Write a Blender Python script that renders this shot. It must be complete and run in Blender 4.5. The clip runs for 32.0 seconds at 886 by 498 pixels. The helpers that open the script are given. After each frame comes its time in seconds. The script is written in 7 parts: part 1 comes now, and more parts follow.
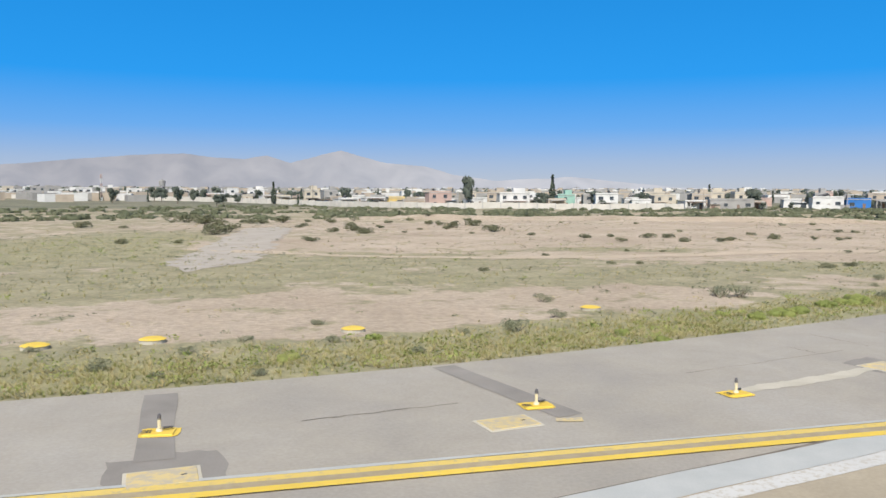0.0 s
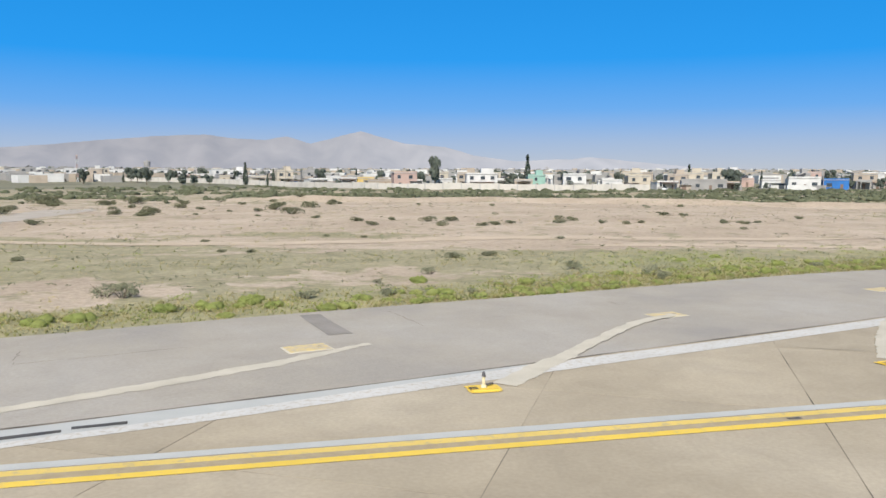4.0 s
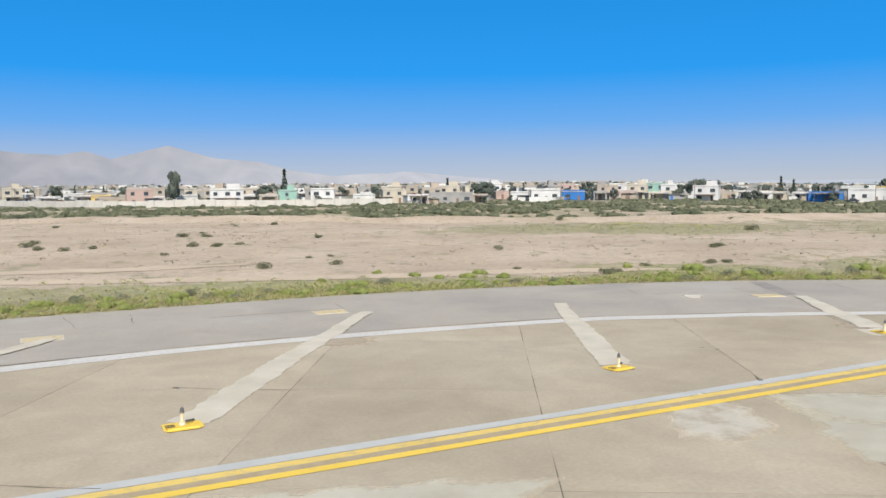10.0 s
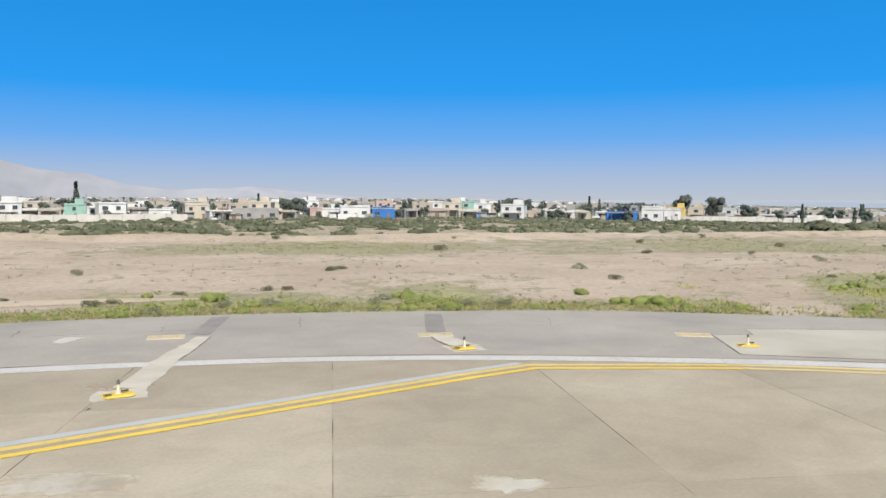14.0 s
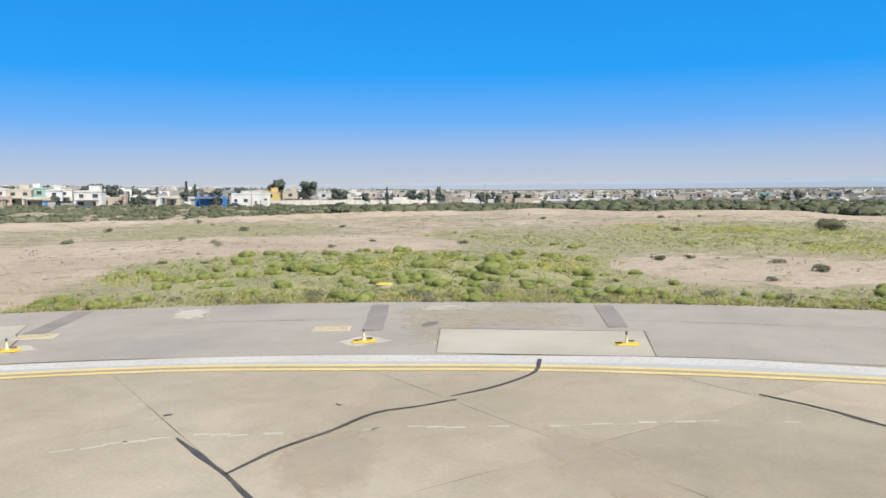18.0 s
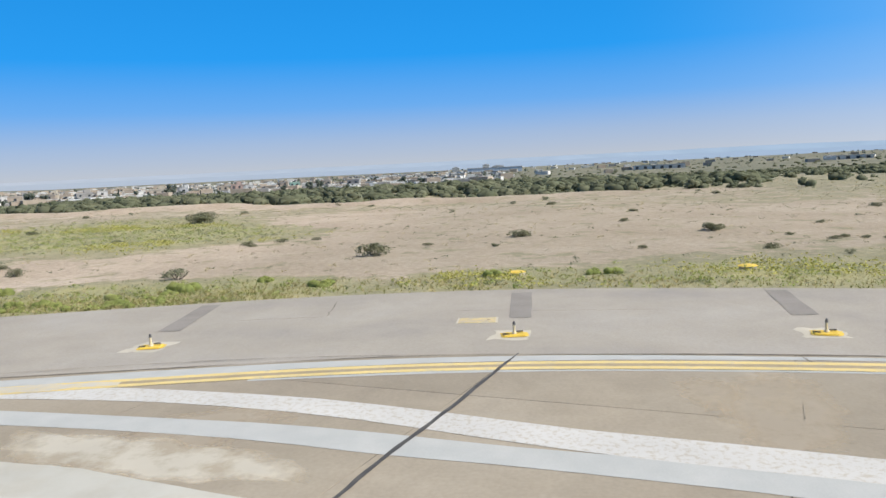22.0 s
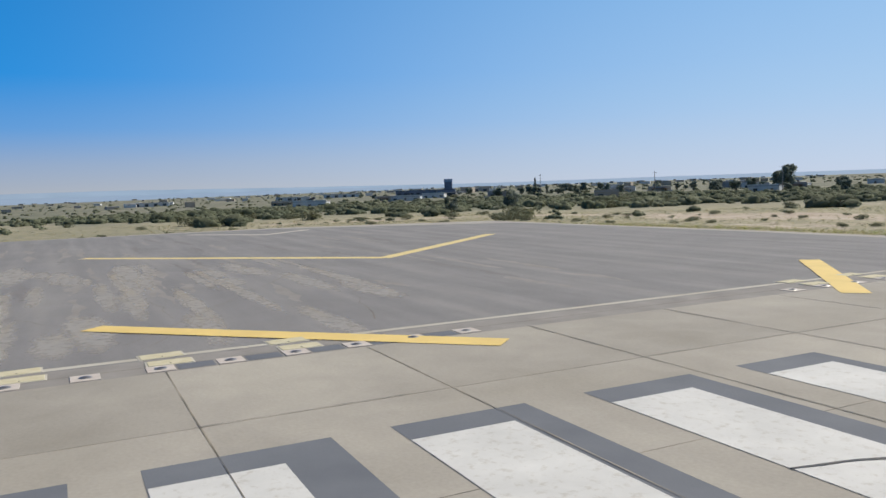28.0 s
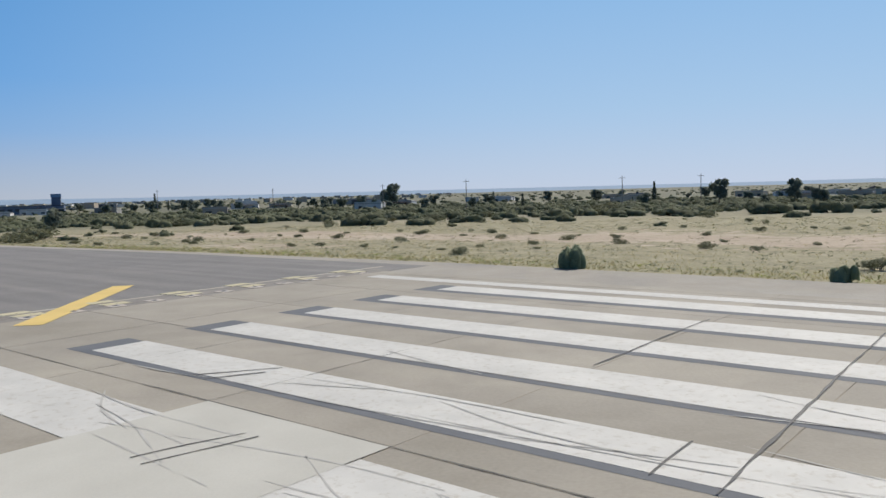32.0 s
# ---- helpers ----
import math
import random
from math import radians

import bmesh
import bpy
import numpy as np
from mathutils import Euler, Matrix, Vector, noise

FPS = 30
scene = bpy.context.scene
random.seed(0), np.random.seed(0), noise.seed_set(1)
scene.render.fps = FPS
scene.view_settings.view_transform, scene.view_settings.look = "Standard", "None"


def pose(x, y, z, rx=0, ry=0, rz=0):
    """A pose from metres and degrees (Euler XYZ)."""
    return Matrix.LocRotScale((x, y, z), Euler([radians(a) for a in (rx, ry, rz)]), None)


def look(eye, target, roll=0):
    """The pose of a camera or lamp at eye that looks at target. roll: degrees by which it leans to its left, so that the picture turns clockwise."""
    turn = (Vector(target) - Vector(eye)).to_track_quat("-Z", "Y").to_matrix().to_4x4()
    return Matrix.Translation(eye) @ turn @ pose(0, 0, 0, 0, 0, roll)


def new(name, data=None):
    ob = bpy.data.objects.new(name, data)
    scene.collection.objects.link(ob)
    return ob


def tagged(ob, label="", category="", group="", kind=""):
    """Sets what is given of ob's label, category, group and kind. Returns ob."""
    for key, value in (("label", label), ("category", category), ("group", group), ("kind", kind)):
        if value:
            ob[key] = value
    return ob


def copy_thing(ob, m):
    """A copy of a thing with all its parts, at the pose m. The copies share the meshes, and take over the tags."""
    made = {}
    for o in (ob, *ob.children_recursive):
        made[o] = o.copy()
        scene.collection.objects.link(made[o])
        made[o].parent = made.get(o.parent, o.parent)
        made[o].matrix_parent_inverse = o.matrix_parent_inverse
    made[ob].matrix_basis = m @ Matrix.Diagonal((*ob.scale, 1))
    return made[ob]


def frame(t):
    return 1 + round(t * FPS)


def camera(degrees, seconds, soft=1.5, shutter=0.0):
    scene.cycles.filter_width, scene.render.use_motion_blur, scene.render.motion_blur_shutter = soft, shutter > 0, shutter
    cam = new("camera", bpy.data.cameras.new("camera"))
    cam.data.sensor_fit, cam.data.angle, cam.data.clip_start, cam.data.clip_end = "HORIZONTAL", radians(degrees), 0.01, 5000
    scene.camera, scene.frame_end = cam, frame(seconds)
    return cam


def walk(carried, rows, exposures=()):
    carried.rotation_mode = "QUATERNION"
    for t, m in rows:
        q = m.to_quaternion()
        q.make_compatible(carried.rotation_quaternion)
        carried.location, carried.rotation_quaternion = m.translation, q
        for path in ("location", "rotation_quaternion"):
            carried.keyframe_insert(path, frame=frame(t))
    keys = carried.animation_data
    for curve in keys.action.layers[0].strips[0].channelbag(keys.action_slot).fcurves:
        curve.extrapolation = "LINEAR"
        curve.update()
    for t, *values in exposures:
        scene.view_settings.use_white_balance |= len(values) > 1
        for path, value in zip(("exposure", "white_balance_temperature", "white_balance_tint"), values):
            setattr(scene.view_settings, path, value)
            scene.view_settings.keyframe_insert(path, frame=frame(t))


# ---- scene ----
# ---------- camera and its way ----------
cam = camera(58.87, 32.0, soft=1.5)
PATH = [
    (0, (-0.000, -0.000, 3.965), (0.000, 9.975, 3.256), 0.20),
    (0.5, (2.852, 0.719, 3.955), (2.831, 10.699, 3.325), 0.44),
    (1, (5.755, 1.465, 3.920), (5.723, 11.447, 3.312), 0.56),
    (1.5, (8.772, 2.210, 3.921), (8.734, 12.191, 3.304), 0.81),
    (2, (11.592, 2.928, 3.942), (11.518, 12.909, 3.319), 0.73),
    (2.5, (14.405, 3.659, 3.949), (14.263, 13.635, 3.281), 0.50),
    (3, (17.180, 4.436, 3.949), (16.963, 14.405, 3.188), 0.39),
    (3.5, (19.916, 5.207, 3.933), (19.648, 15.165, 3.065), 0.42),
    (5.5, (30.260, 8.214, 3.904), (29.816, 18.147, 2.838), -0.98),
    (6, (32.732, 8.927, 3.917), (32.272, 18.858, 2.835), -1.21),
    (6.5, (35.163, 9.654, 3.883), (34.736, 19.581, 2.759), -1.47),
    (7, (37.486, 10.372, 3.890), (37.164, 20.291, 2.663), -1.47),
    (7.5, (39.828, 11.071, 3.877), (39.639, 20.977, 2.519), -1.21),
    (8, (42.235, 11.661, 3.875), (42.279, 21.565, 2.493), -1.03),
    (8.5, (44.485, 12.163, 3.886), (44.781, 22.061, 2.489), -1.00),
    (9, (46.589, 12.565, 3.916), (47.319, 22.459, 2.661), -0.86),
    (9.5, (48.670, 13.000, 3.960), (50.004, 22.861, 2.972), -0.64),
    (10, (50.604, 13.486, 3.925), (52.517, 23.271, 3.148), -0.51),
    (10.5, (52.529, 13.890, 3.896), (54.769, 23.604, 3.114), -0.40),
    (11, (54.448, 14.192, 3.906), (56.946, 23.844, 3.141), -0.21),
    (11.5, (56.393, 14.402, 3.928), (59.073, 24.008, 3.195), -0.10),
    (12, (58.368, 14.605, 3.940), (61.212, 24.168, 3.259), -0.09),
    (12.5, (60.324, 14.763, 3.916), (63.331, 24.279, 3.290), -0.18),
    (13, (62.278, 14.789, 3.903), (65.485, 24.242, 3.321), -0.19),
    (13.5, (64.235, 14.713, 3.883), (67.700, 24.078, 3.335), 0.02),
    (15.5, (72.027, 12.562, 3.912), (76.919, 21.252, 3.170), 0.14),
    (16, (73.860, 11.600, 3.934), (79.248, 19.994, 3.211), 0.06),
    (16.5, (75.634, 10.530, 3.936), (81.547, 18.561, 3.201), -0.24),
    (17, (77.331, 9.356, 3.919), (83.773, 16.968, 3.164), -0.39),
    (17.5, (78.894, 8.035, 3.939), (85.855, 15.173, 3.170), -0.47),
    (18, (80.332, 6.600, 3.935), (87.792, 13.214, 3.153), -0.54),
    (18.5, (81.685, 5.056, 3.928), (89.592, 11.124, 3.121), -0.80),
    (19, (82.934, 3.426, 3.912), (91.242, 8.905, 2.936), -1.35),
    (19.5, (84.028, 1.685, 3.905), (92.664, 6.608, 2.816), -1.99),
    (20, (85.012, -0.084, 3.923), (93.926, 4.298, 2.768), -2.41),
    (20.5, (85.825, -1.997, 3.920), (95.001, 1.827, 2.837), -2.82),
    (21, (86.470, -4.037, 3.944), (95.888, -0.832, 2.927), -2.65),
    (21.5, (87.073, -6.209, 3.925), (96.704, -3.725, 2.892), -2.50),
    (22, (87.484, -8.293, 3.914), (97.264, -6.475, 2.884), -2.72),
    (22.5, (87.690, -10.343, 3.920), (97.566, -9.101, 2.953), -3.17),
    (23, (87.734, -12.408, 3.905), (97.679, -11.817, 3.030), -3.30),
    (23.5, (87.626, -14.457, 3.907), (97.600, -14.563, 3.199), -3.29),
    (24, (87.365, -16.484, 3.882), (97.321, -17.307, 3.426), -3.34),
    (24.5, (87.054, -18.437, 3.878), (96.922, -19.996, 3.444), -3.21),
    (26.5, (84.632, -25.913, 3.861), (93.716, -30.012, 3.035), -2.59),
    (27, (83.716, -27.627, 3.893), (92.488, -32.340, 2.988), -2.49),
    (27.5, (82.669, -29.268, 3.908), (91.107, -34.557, 3.003), -2.19),
    (28, (81.559, -30.906, 3.921), (89.652, -36.728, 3.130), -1.98),
    (28.5, (80.269, -32.568, 3.944), (87.967, -38.921, 3.319), -1.97),
    (29, (79.011, -34.070, 3.937), (86.352, -40.836, 3.352), -2.45),
    (29.5, (77.751, -35.546, 3.935), (84.697, -42.699, 3.171), -3.06),
    (30, (76.419, -36.908, 3.929), (82.908, -44.462, 3.027), -3.19),
    (30.5, (74.972, -38.204, 3.921), (80.986, -46.139, 2.990), -2.56),
    (31, (73.517, -39.414, 3.915), (79.027, -47.710, 3.018), -2.14),
    (31.5, (72.021, -40.516, 3.913), (77.072, -49.107, 3.099), -1.77),
    (32, (70.516, -41.550, 3.895), (75.429, -50.230, 3.172), -1.51),
]
walk(cam, [(t, look(eye, aim, lean)) for t, eye, aim, lean in PATH],
     exposures=[(0, 0.30), (13, 0.30), (17, 0.34), (19, 0.46), (20.5, 0.42), (22.5, 0.32), (24, 0.44), (25.2, 0.36), (28, 0.0), (32, -0.10)])

# ---------- sky and sun ----------
SUN_ELEV, SUN_AZ = radians(47), radians(186)      # azimuth clockwise from +y
sky_world = bpy.data.worlds.new("desert_sky")
scene.world = sky_world
sky_world.use_nodes = True
wn, wl = sky_world.node_tree.nodes, sky_world.node_tree.links
sky_tex = wn.new("ShaderNodeTexSky")
sky_tex.sky_type = "NISHITA"
sky_tex.sun_disc = False
sky_tex.sun_elevation, sky_tex.sun_rotation = SUN_ELEV, SUN_AZ
sky_tex.altitude, sky_tex.air_density, sky_tex.dust_density, sky_tex.ozone_density = 1400.0, 1.0, 0.8, 1.5
# Dusty desert air: the low sky pales towards the horizon and turns deep blue above it.
sky_way = wn.new("ShaderNodeTexCoord")
sky_up = wn.new("ShaderNodeSeparateXYZ")
wl.new(sky_way.outputs["Generated"], sky_up.inputs[0])
sky_low = wn.new("ShaderNodeValToRGB")
low = sky_low.color_ramp.elements
low[0].position, low[0].color = 0.0, (0.475, 0.505, 0.565, 1)
low[1].position, low[1].color = 0.30, (0.004, 0.23, 0.67, 1)
for at, col in ((0.04, (0.325, 0.445, 0.66, 1)), (0.08, (0.12, 0.37, 0.80, 1)), (0.14, (0.005, 0.30, 0.83, 1))):
    low.new(at).color = col
wl.new(sky_up.outputs[2], sky_low.inputs[0])
sky_gain = wn.new("ShaderNodeVectorMath")
sky_gain.operation = "SCALE"
sky_gain.inputs["Scale"].default_value = 16.5
# the sky whitens towards the sun's bearing
sky_near = wn.new("ShaderNodeVectorMath")
sky_near.operation = "DOT_PRODUCT"
sky_near.inputs[1].default_value = (math.sin(SUN_AZ), math.cos(SUN_AZ), 0.0)
wl.new(sky_way.outputs["Generated"], sky_near.inputs[0])
sky_pale = wn.new("ShaderNodeMapRange")
sky_pale.interpolation_type = "SMOOTHSTEP"
sky_pale.inputs["From Min"].default_value, sky_pale.inputs["From Max"].default_value = -0.1, 1.05
sky_pale.inputs["To Max"].default_value = 0.95
wl.new(sky_near.outputs["Value"], sky_pale.inputs["Value"])
sky_white = wn.new("ShaderNodeMix")
sky_white.data_type = "RGBA"
wl.new(sky_pale.outputs[0], sky_white.inputs["Factor"])
wl.new(sky_low.outputs[0], sky_white.inputs[6])
sky_bright = wn.new("ShaderNodeValToRGB")
glare = sky_bright.color_ramp.elements
glare[0].position, glare[0].color = 0.0, (0.645, 0.765, 0.98, 1)
glare[1].position, glare[1].color = 0.30, (0.30, 0.60, 1.0, 1)
glare.new(0.10).color = (0.50, 0.725, 1.0, 1)
wl.new(sky_up.outputs[2], sky_bright.inputs[0])
wl.new(sky_bright.outputs[0], sky_white.inputs[7])
wl.new(sky_white.outputs[2], sky_gain.inputs[0])
sky_share = wn.new("ShaderNodeMapRange")
sky_share.inputs["From Min"].default_value, sky_share.inputs["From Max"].default_value = 0.25, 0.6
sky_share.inputs["To Min"].default_value, sky_share.inputs["To Max"].default_value = 0.9, 0.0
wl.new(sky_up.outputs[2], sky_share.inputs["Value"])
sky_mix = wn.new("ShaderNodeMix")
sky_mix.data_type = "RGBA"
wl.new(sky_share.outputs[0], sky_mix.inputs["Factor"])
wl.new(sky_tex.outputs[0], sky_mix.inputs[6])
wl.new(sky_gain.outputs[0], sky_mix.inputs[7])
wl.new(sky_mix.outputs[2], wn["Background"].inputs[0])
wn["Background"].inputs[1].default_value = 0.055
sun_lamp = bpy.data.lights.new("sun", "SUN")
sun_lamp.energy, sun_lamp.angle, sun_lamp.color = 4.8, radians(0.53), (1.0, 0.95, 0.87)
sun = new("sun", sun_lamp)
sd = Vector((math.sin(SUN_AZ) * math.cos(SUN_ELEV), math.cos(SUN_AZ) * math.cos(SUN_ELEV), math.sin(SUN_ELEV)))
sun.matrix_world = look(sd * 300, (0, 0, 0))

# ---------- materials ----------
def material(name, colours, scale=1.0, rough=0.9, bump=0.0, bump_scale=30.0, fine=0.0, stretch=(1, 1, 1), metal=0.0,
             rand=0.0, spread=(0.3, 0.7), island=False, through_light=0.0, fine_scale=40.0, rot=0.0):
    """Two noise scales drive a ramp of base colours; rand shifts value piece by piece."""
    m = bpy.data.materials.new(name)
    m.use_nodes = True
    n, l = m.node_tree.nodes, m.node_tree.links
    b = n["Principled BSDF"]
    b.inputs["Roughness"].default_value, b.inputs["Metallic"].default_value = rough, metal
    geo = n.new("ShaderNodeNewGeometry")
    mp = n.new("ShaderNodeMapping")
    mp.inputs["Scale"].default_value = stretch
    turned = n.new("ShaderNodeMapping")
    turned.inputs["Rotation"].default_value = (0, 0, radians(-rot))
    l.new(geo.outputs["Position"], turned.inputs["Vector"])
    l.new(turned.outputs[0], mp.inputs["Vector"])
    big = n.new("ShaderNodeTexNoise")
    big.inputs["Scale"].default_value, big.inputs["Detail"].default_value = scale, 6
    l.new(mp.outputs[0], big.inputs["Vector"])
    ramp = n.new("ShaderNodeValToRGB")
    ramp.color_ramp.elements[0].position, ramp.color_ramp.elements[1].position = spread
    ramp.color_ramp.elements[0].color = (*colours[0], 1)
    ramp.color_ramp.elements[1].color = (*colours[-1], 1)
    for k, c in enumerate(colours[1:-1]):
        e = ramp.color_ramp.elements.new(spread[0] + (spread[1] - spread[0]) * (k + 1) / (len(colours) - 1))
        e.color = (*c, 1)
    out = ramp.outputs[0]
    l.new(big.outputs[0], ramp.inputs[0])
    if fine:
        small = n.new("ShaderNodeTexNoise")
        small.inputs["Scale"].default_value, small.inputs["Detail"].default_value = fine_scale, 4
        l.new(geo.outputs["Position"], small.inputs["Vector"])
        rng = n.new("ShaderNodeMapRange")
        rng.inputs["To Min"].default_value, rng.inputs["To Max"].default_value = 1 - fine, 1 + fine
        l.new(small.outputs[0], rng.inputs["Value"])
        mul = n.new("ShaderNodeMix")
        mul.data_type, mul.blend_type = "RGBA", "MULTIPLY"
        mul.inputs["Factor"].default_value = 1
        l.new(out, mul.inputs[6])
        l.new(rng.outputs[0], mul.inputs[7])
        out = mul.outputs[2]
    if rand:
        src = geo.outputs["Random Per Island"] if island else n.new("ShaderNodeObjectInfo").outputs["Random"]
        rng2 = n.new("ShaderNodeMapRange")
        rng2.inputs["To Min"].default_value, rng2.inputs["To Max"].default_value = 1 - rand, 1 + rand
        l.new(src, rng2.inputs["Value"])
        mul2 = n.new("ShaderNodeMix")
        mul2.data_type, mul2.blend_type = "RGBA", "MULTIPLY"
        mul2.inputs["Factor"].default_value = 1
        l.new(out, mul2.inputs[6])
        l.new(rng2.outputs[0], mul2.inputs[7])
        out = mul2.outputs[2]
    l.new(out, b.inputs["Base Color"])
    if bump:
        bn = n.new("ShaderNodeTexNoise")
        bn.inputs["Scale"].default_value, bn.inputs["Detail"].default_value = bump_scale, 5
        l.new(geo.outputs["Position"], bn.inputs["Vector"])
        bp = n.new("ShaderNodeBump")
        bp.inputs["Strength"].default_value, bp.inputs["Distance"].default_value = bump, 0.02
        l.new(bn.outputs[0], bp.inputs["Height"])
        l.new(bp.outputs[0], b.inputs["Normal"])
    if through_light:
        b.inputs["Subsurface Weight"].default_value = 0.0
        tr = n.new("ShaderNodeBsdfTranslucent")
        l.new(out, tr.inputs["Color"])
        mx = n.new("ShaderNodeMixShader")
        mx.inputs[0].default_value = through_light
        l.new(b.outputs[0], mx.inputs[1])
        l.new(tr.outputs[0], mx.inputs[2])
        l.new(mx.outputs[0], n["Material Output"].inputs["Surface"])
    return m


def worn(name, paint, under, scale=3.0, wear=0.5, rough=0.75, soft=0.06):
    """Road paint that has flaked off in places down to what lies under it."""
    m = bpy.data.materials.new(name)
    m.use_nodes = True
    n, l = m.node_tree.nodes, m.node_tree.links
    b = n["Principled BSDF"]
    b.inputs["Roughness"].default_value = rough
    geo = n.new("ShaderNodeNewGeometry")
    no = n.new("ShaderNodeTexNoise")
    no.inputs["Scale"].default_value, no.inputs["Detail"].default_value, no.inputs["Roughness"].default_value = scale, 9, 0.7
    l.new(geo.outputs["Position"], no.inputs["Vector"])
    ramp = n.new("ShaderNodeValToRGB")
    ramp.color_ramp.elements[0].position, ramp.color_ramp.elements[1].position = wear - soft, wear + soft
    ramp.color_ramp.elements[0].color, ramp.color_ramp.elements[1].color = (*under, 1), (*paint, 1)
    l.new(no.outputs[0], ramp.inputs[0])
    no2 = n.new("ShaderNodeTexNoise")
    no2.inputs["Scale"].default_value, no2.inputs["Detail"].default_value = 0.7, 5
    l.new(geo.outputs["Position"], no2.inputs["Vector"])
    rng = n.new("ShaderNodeMapRange")
    rng.inputs["To Min"].default_value, rng.inputs["To Max"].default_value = 0.82, 1.14
    l.new(no2.outputs[0], rng.inputs["Value"])
    mul = n.new("ShaderNodeMix")
    mul.data_type, mul.blend_type = "RGBA", "MULTIPLY"
    mul.inputs["Factor"].default_value = 1
    l.new(ramp.outputs[0], mul.inputs[6])
    l.new(rng.outputs[0], mul.inputs[7])
    l.new(mul.outputs[2], b.inputs["Base Color"])
    return m


def mottled(m, scale, amount, flakes=None, flake_scale=2.0, flake_at=0.66):
    """Cloudy stains of middle size over a material's colour, and sparse worn flakes."""
    n, l = m.node_tree.nodes, m.node_tree.links
    b = n["Principled BSDF"]
    link = b.inputs["Base Color"].links[0]
    out = link.from_socket
    l.remove(link)
    pos = n.new("ShaderNodeNewGeometry").outputs["Position"]
    cloud = n.new("ShaderNodeTexNoise")
    cloud.inputs["Scale"].default_value, cloud.inputs["Detail"].default_value, cloud.inputs["Roughness"].default_value = scale, 8, 0.66
    cloud.inputs["Distortion"].default_value = 0.6
    l.new(pos, cloud.inputs["Vector"])
    rng = n.new("ShaderNodeMapRange")
    rng.inputs["From Min"].default_value, rng.inputs["From Max"].default_value = 0.32, 0.68
    rng.inputs["To Min"].default_value, rng.inputs["To Max"].default_value = 1 - amount, 1 + amount
    l.new(cloud.outputs[0], rng.inputs["Value"])
    mul = n.new("ShaderNodeMix")
    mul.data_type, mul.blend_type = "RGBA", "MULTIPLY"
    mul.inputs["Factor"].default_value = 1
    l.new(out, mul.inputs[6])
    l.new(rng.outputs[0], mul.inputs[7])
    out = mul.outputs[2]
    if flakes:
        chip = n.new("ShaderNodeTexNoise")
        chip.inputs["Scale"].default_value, chip.inputs["Detail"].default_value, chip.inputs["Roughness"].default_value = flake_scale, 9, 0.62
        l.new(pos, chip.inputs["Vector"])
        cut = n.new("ShaderNodeMapRange")
        cut.inputs["From Min"].default_value, cut.inputs["From Max"].default_value = flake_at, flake_at + 0.05
        cut.inputs["To Max"].default_value = 0.8
        l.new(chip.outputs[0], cut.inputs["Value"])
        mix = n.new("ShaderNodeMix")
        mix.data_type = "RGBA"
        l.new(cut.outputs[0], mix.inputs["Factor"])
        l.new(out, mix.inputs[6])
        mix.inputs[7].default_value = (*flakes, 1)
        out = mix.outputs[2]
    l.new(out, b.inputs["Base Color"])
    return m


CONCRETE = (0.355, 0.307, 0.232)
ASPHALT = (0.338, 0.308, 0.263)
M_slab = material("weathered_concrete", [(0.312, 0.265, 0.193), (0.360, 0.308, 0.228), (0.411, 0.358, 0.275)], 0.17, 0.9, 0.25, 60, 0.16, rand=0.07, fine_scale=14.0)
mottled(M_slab, 0.9, 0.085, (0.44, 0.41, 0.34), 1.7, 0.70)
M_slab_east = material("browner_weathered_concrete", [(0.260, 0.222, 0.170), (0.299, 0.258, 0.198), (0.341, 0.30, 0.237)], 0.17, 0.9, 0.25, 60, 0.16, rand=0.07, fine_scale=14.0)
mottled(M_slab_east, 0.9, 0.085, (0.42, 0.39, 0.325), 1.7, 0.70)
M_rslab = material("runway_concrete", [(0.280, 0.252, 0.206), (0.320, 0.290, 0.243), (0.363, 0.330, 0.273)], 0.2, 0.88, 0.25, 60, 0.14, rand=0.06, fine_scale=14.0)
mottled(M_rslab, 0.8, 0.06, (0.40, 0.375, 0.33), 1.7, 0.72)
M_shoulder = material("aged_grey_asphalt", [(0.285, 0.265, 0.24), ASPHALT, (0.36, 0.335, 0.3)], 0.22, 0.95, 0.4, 90, 0.16, fine_scale=16.0)
mottled(M_shoulder, 0.7, 0.06, (0.43, 0.405, 0.355), 1.4, 0.73)
M_stopway = material("dark_streaked_asphalt", [(0.182, 0.172, 0.167), (0.204, 0.193, 0.186), (0.235, 0.221, 0.207)], 1.0, 0.95, 0.4, 80, 0.16, stretch=(0.07, 0.8, 1), rot=-9.93, spread=(0.36, 0.68), fine_scale=12.0)
mottled(M_stopway, 0.35, 0.07)
M_patch = material("darker_asphalt_patch", [(0.21, 0.192, 0.173), (0.275, 0.252, 0.227)], 0.9, 0.95, 0.4, 80, 0.12)
M_trail = material("pale_mortar", [(0.43, 0.395, 0.32), (0.53, 0.49, 0.41)], 1.2, 0.92, 0.3, 50, 0.12)
M_palepatch = material("pale_repair_concrete", [(0.36, 0.325, 0.26), (0.425, 0.39, 0.32), (0.47, 0.44, 0.37)], 0.4, 0.92, 0.2, 50, 0.1)
M_yellow = worn("yellow_paint", (0.69, 0.49, 0.075), (0.50, 0.40, 0.17), 6, 0.38)
M_yellowdusty = worn("dusty_yellow_paint", (0.64, 0.475, 0.13), (0.47, 0.38, 0.19), 6, 0.42)
M_linegap = worn("paint_stained_concrete", (0.335, 0.27, 0.17), (0.37, 0.305, 0.20), 4, 0.5)
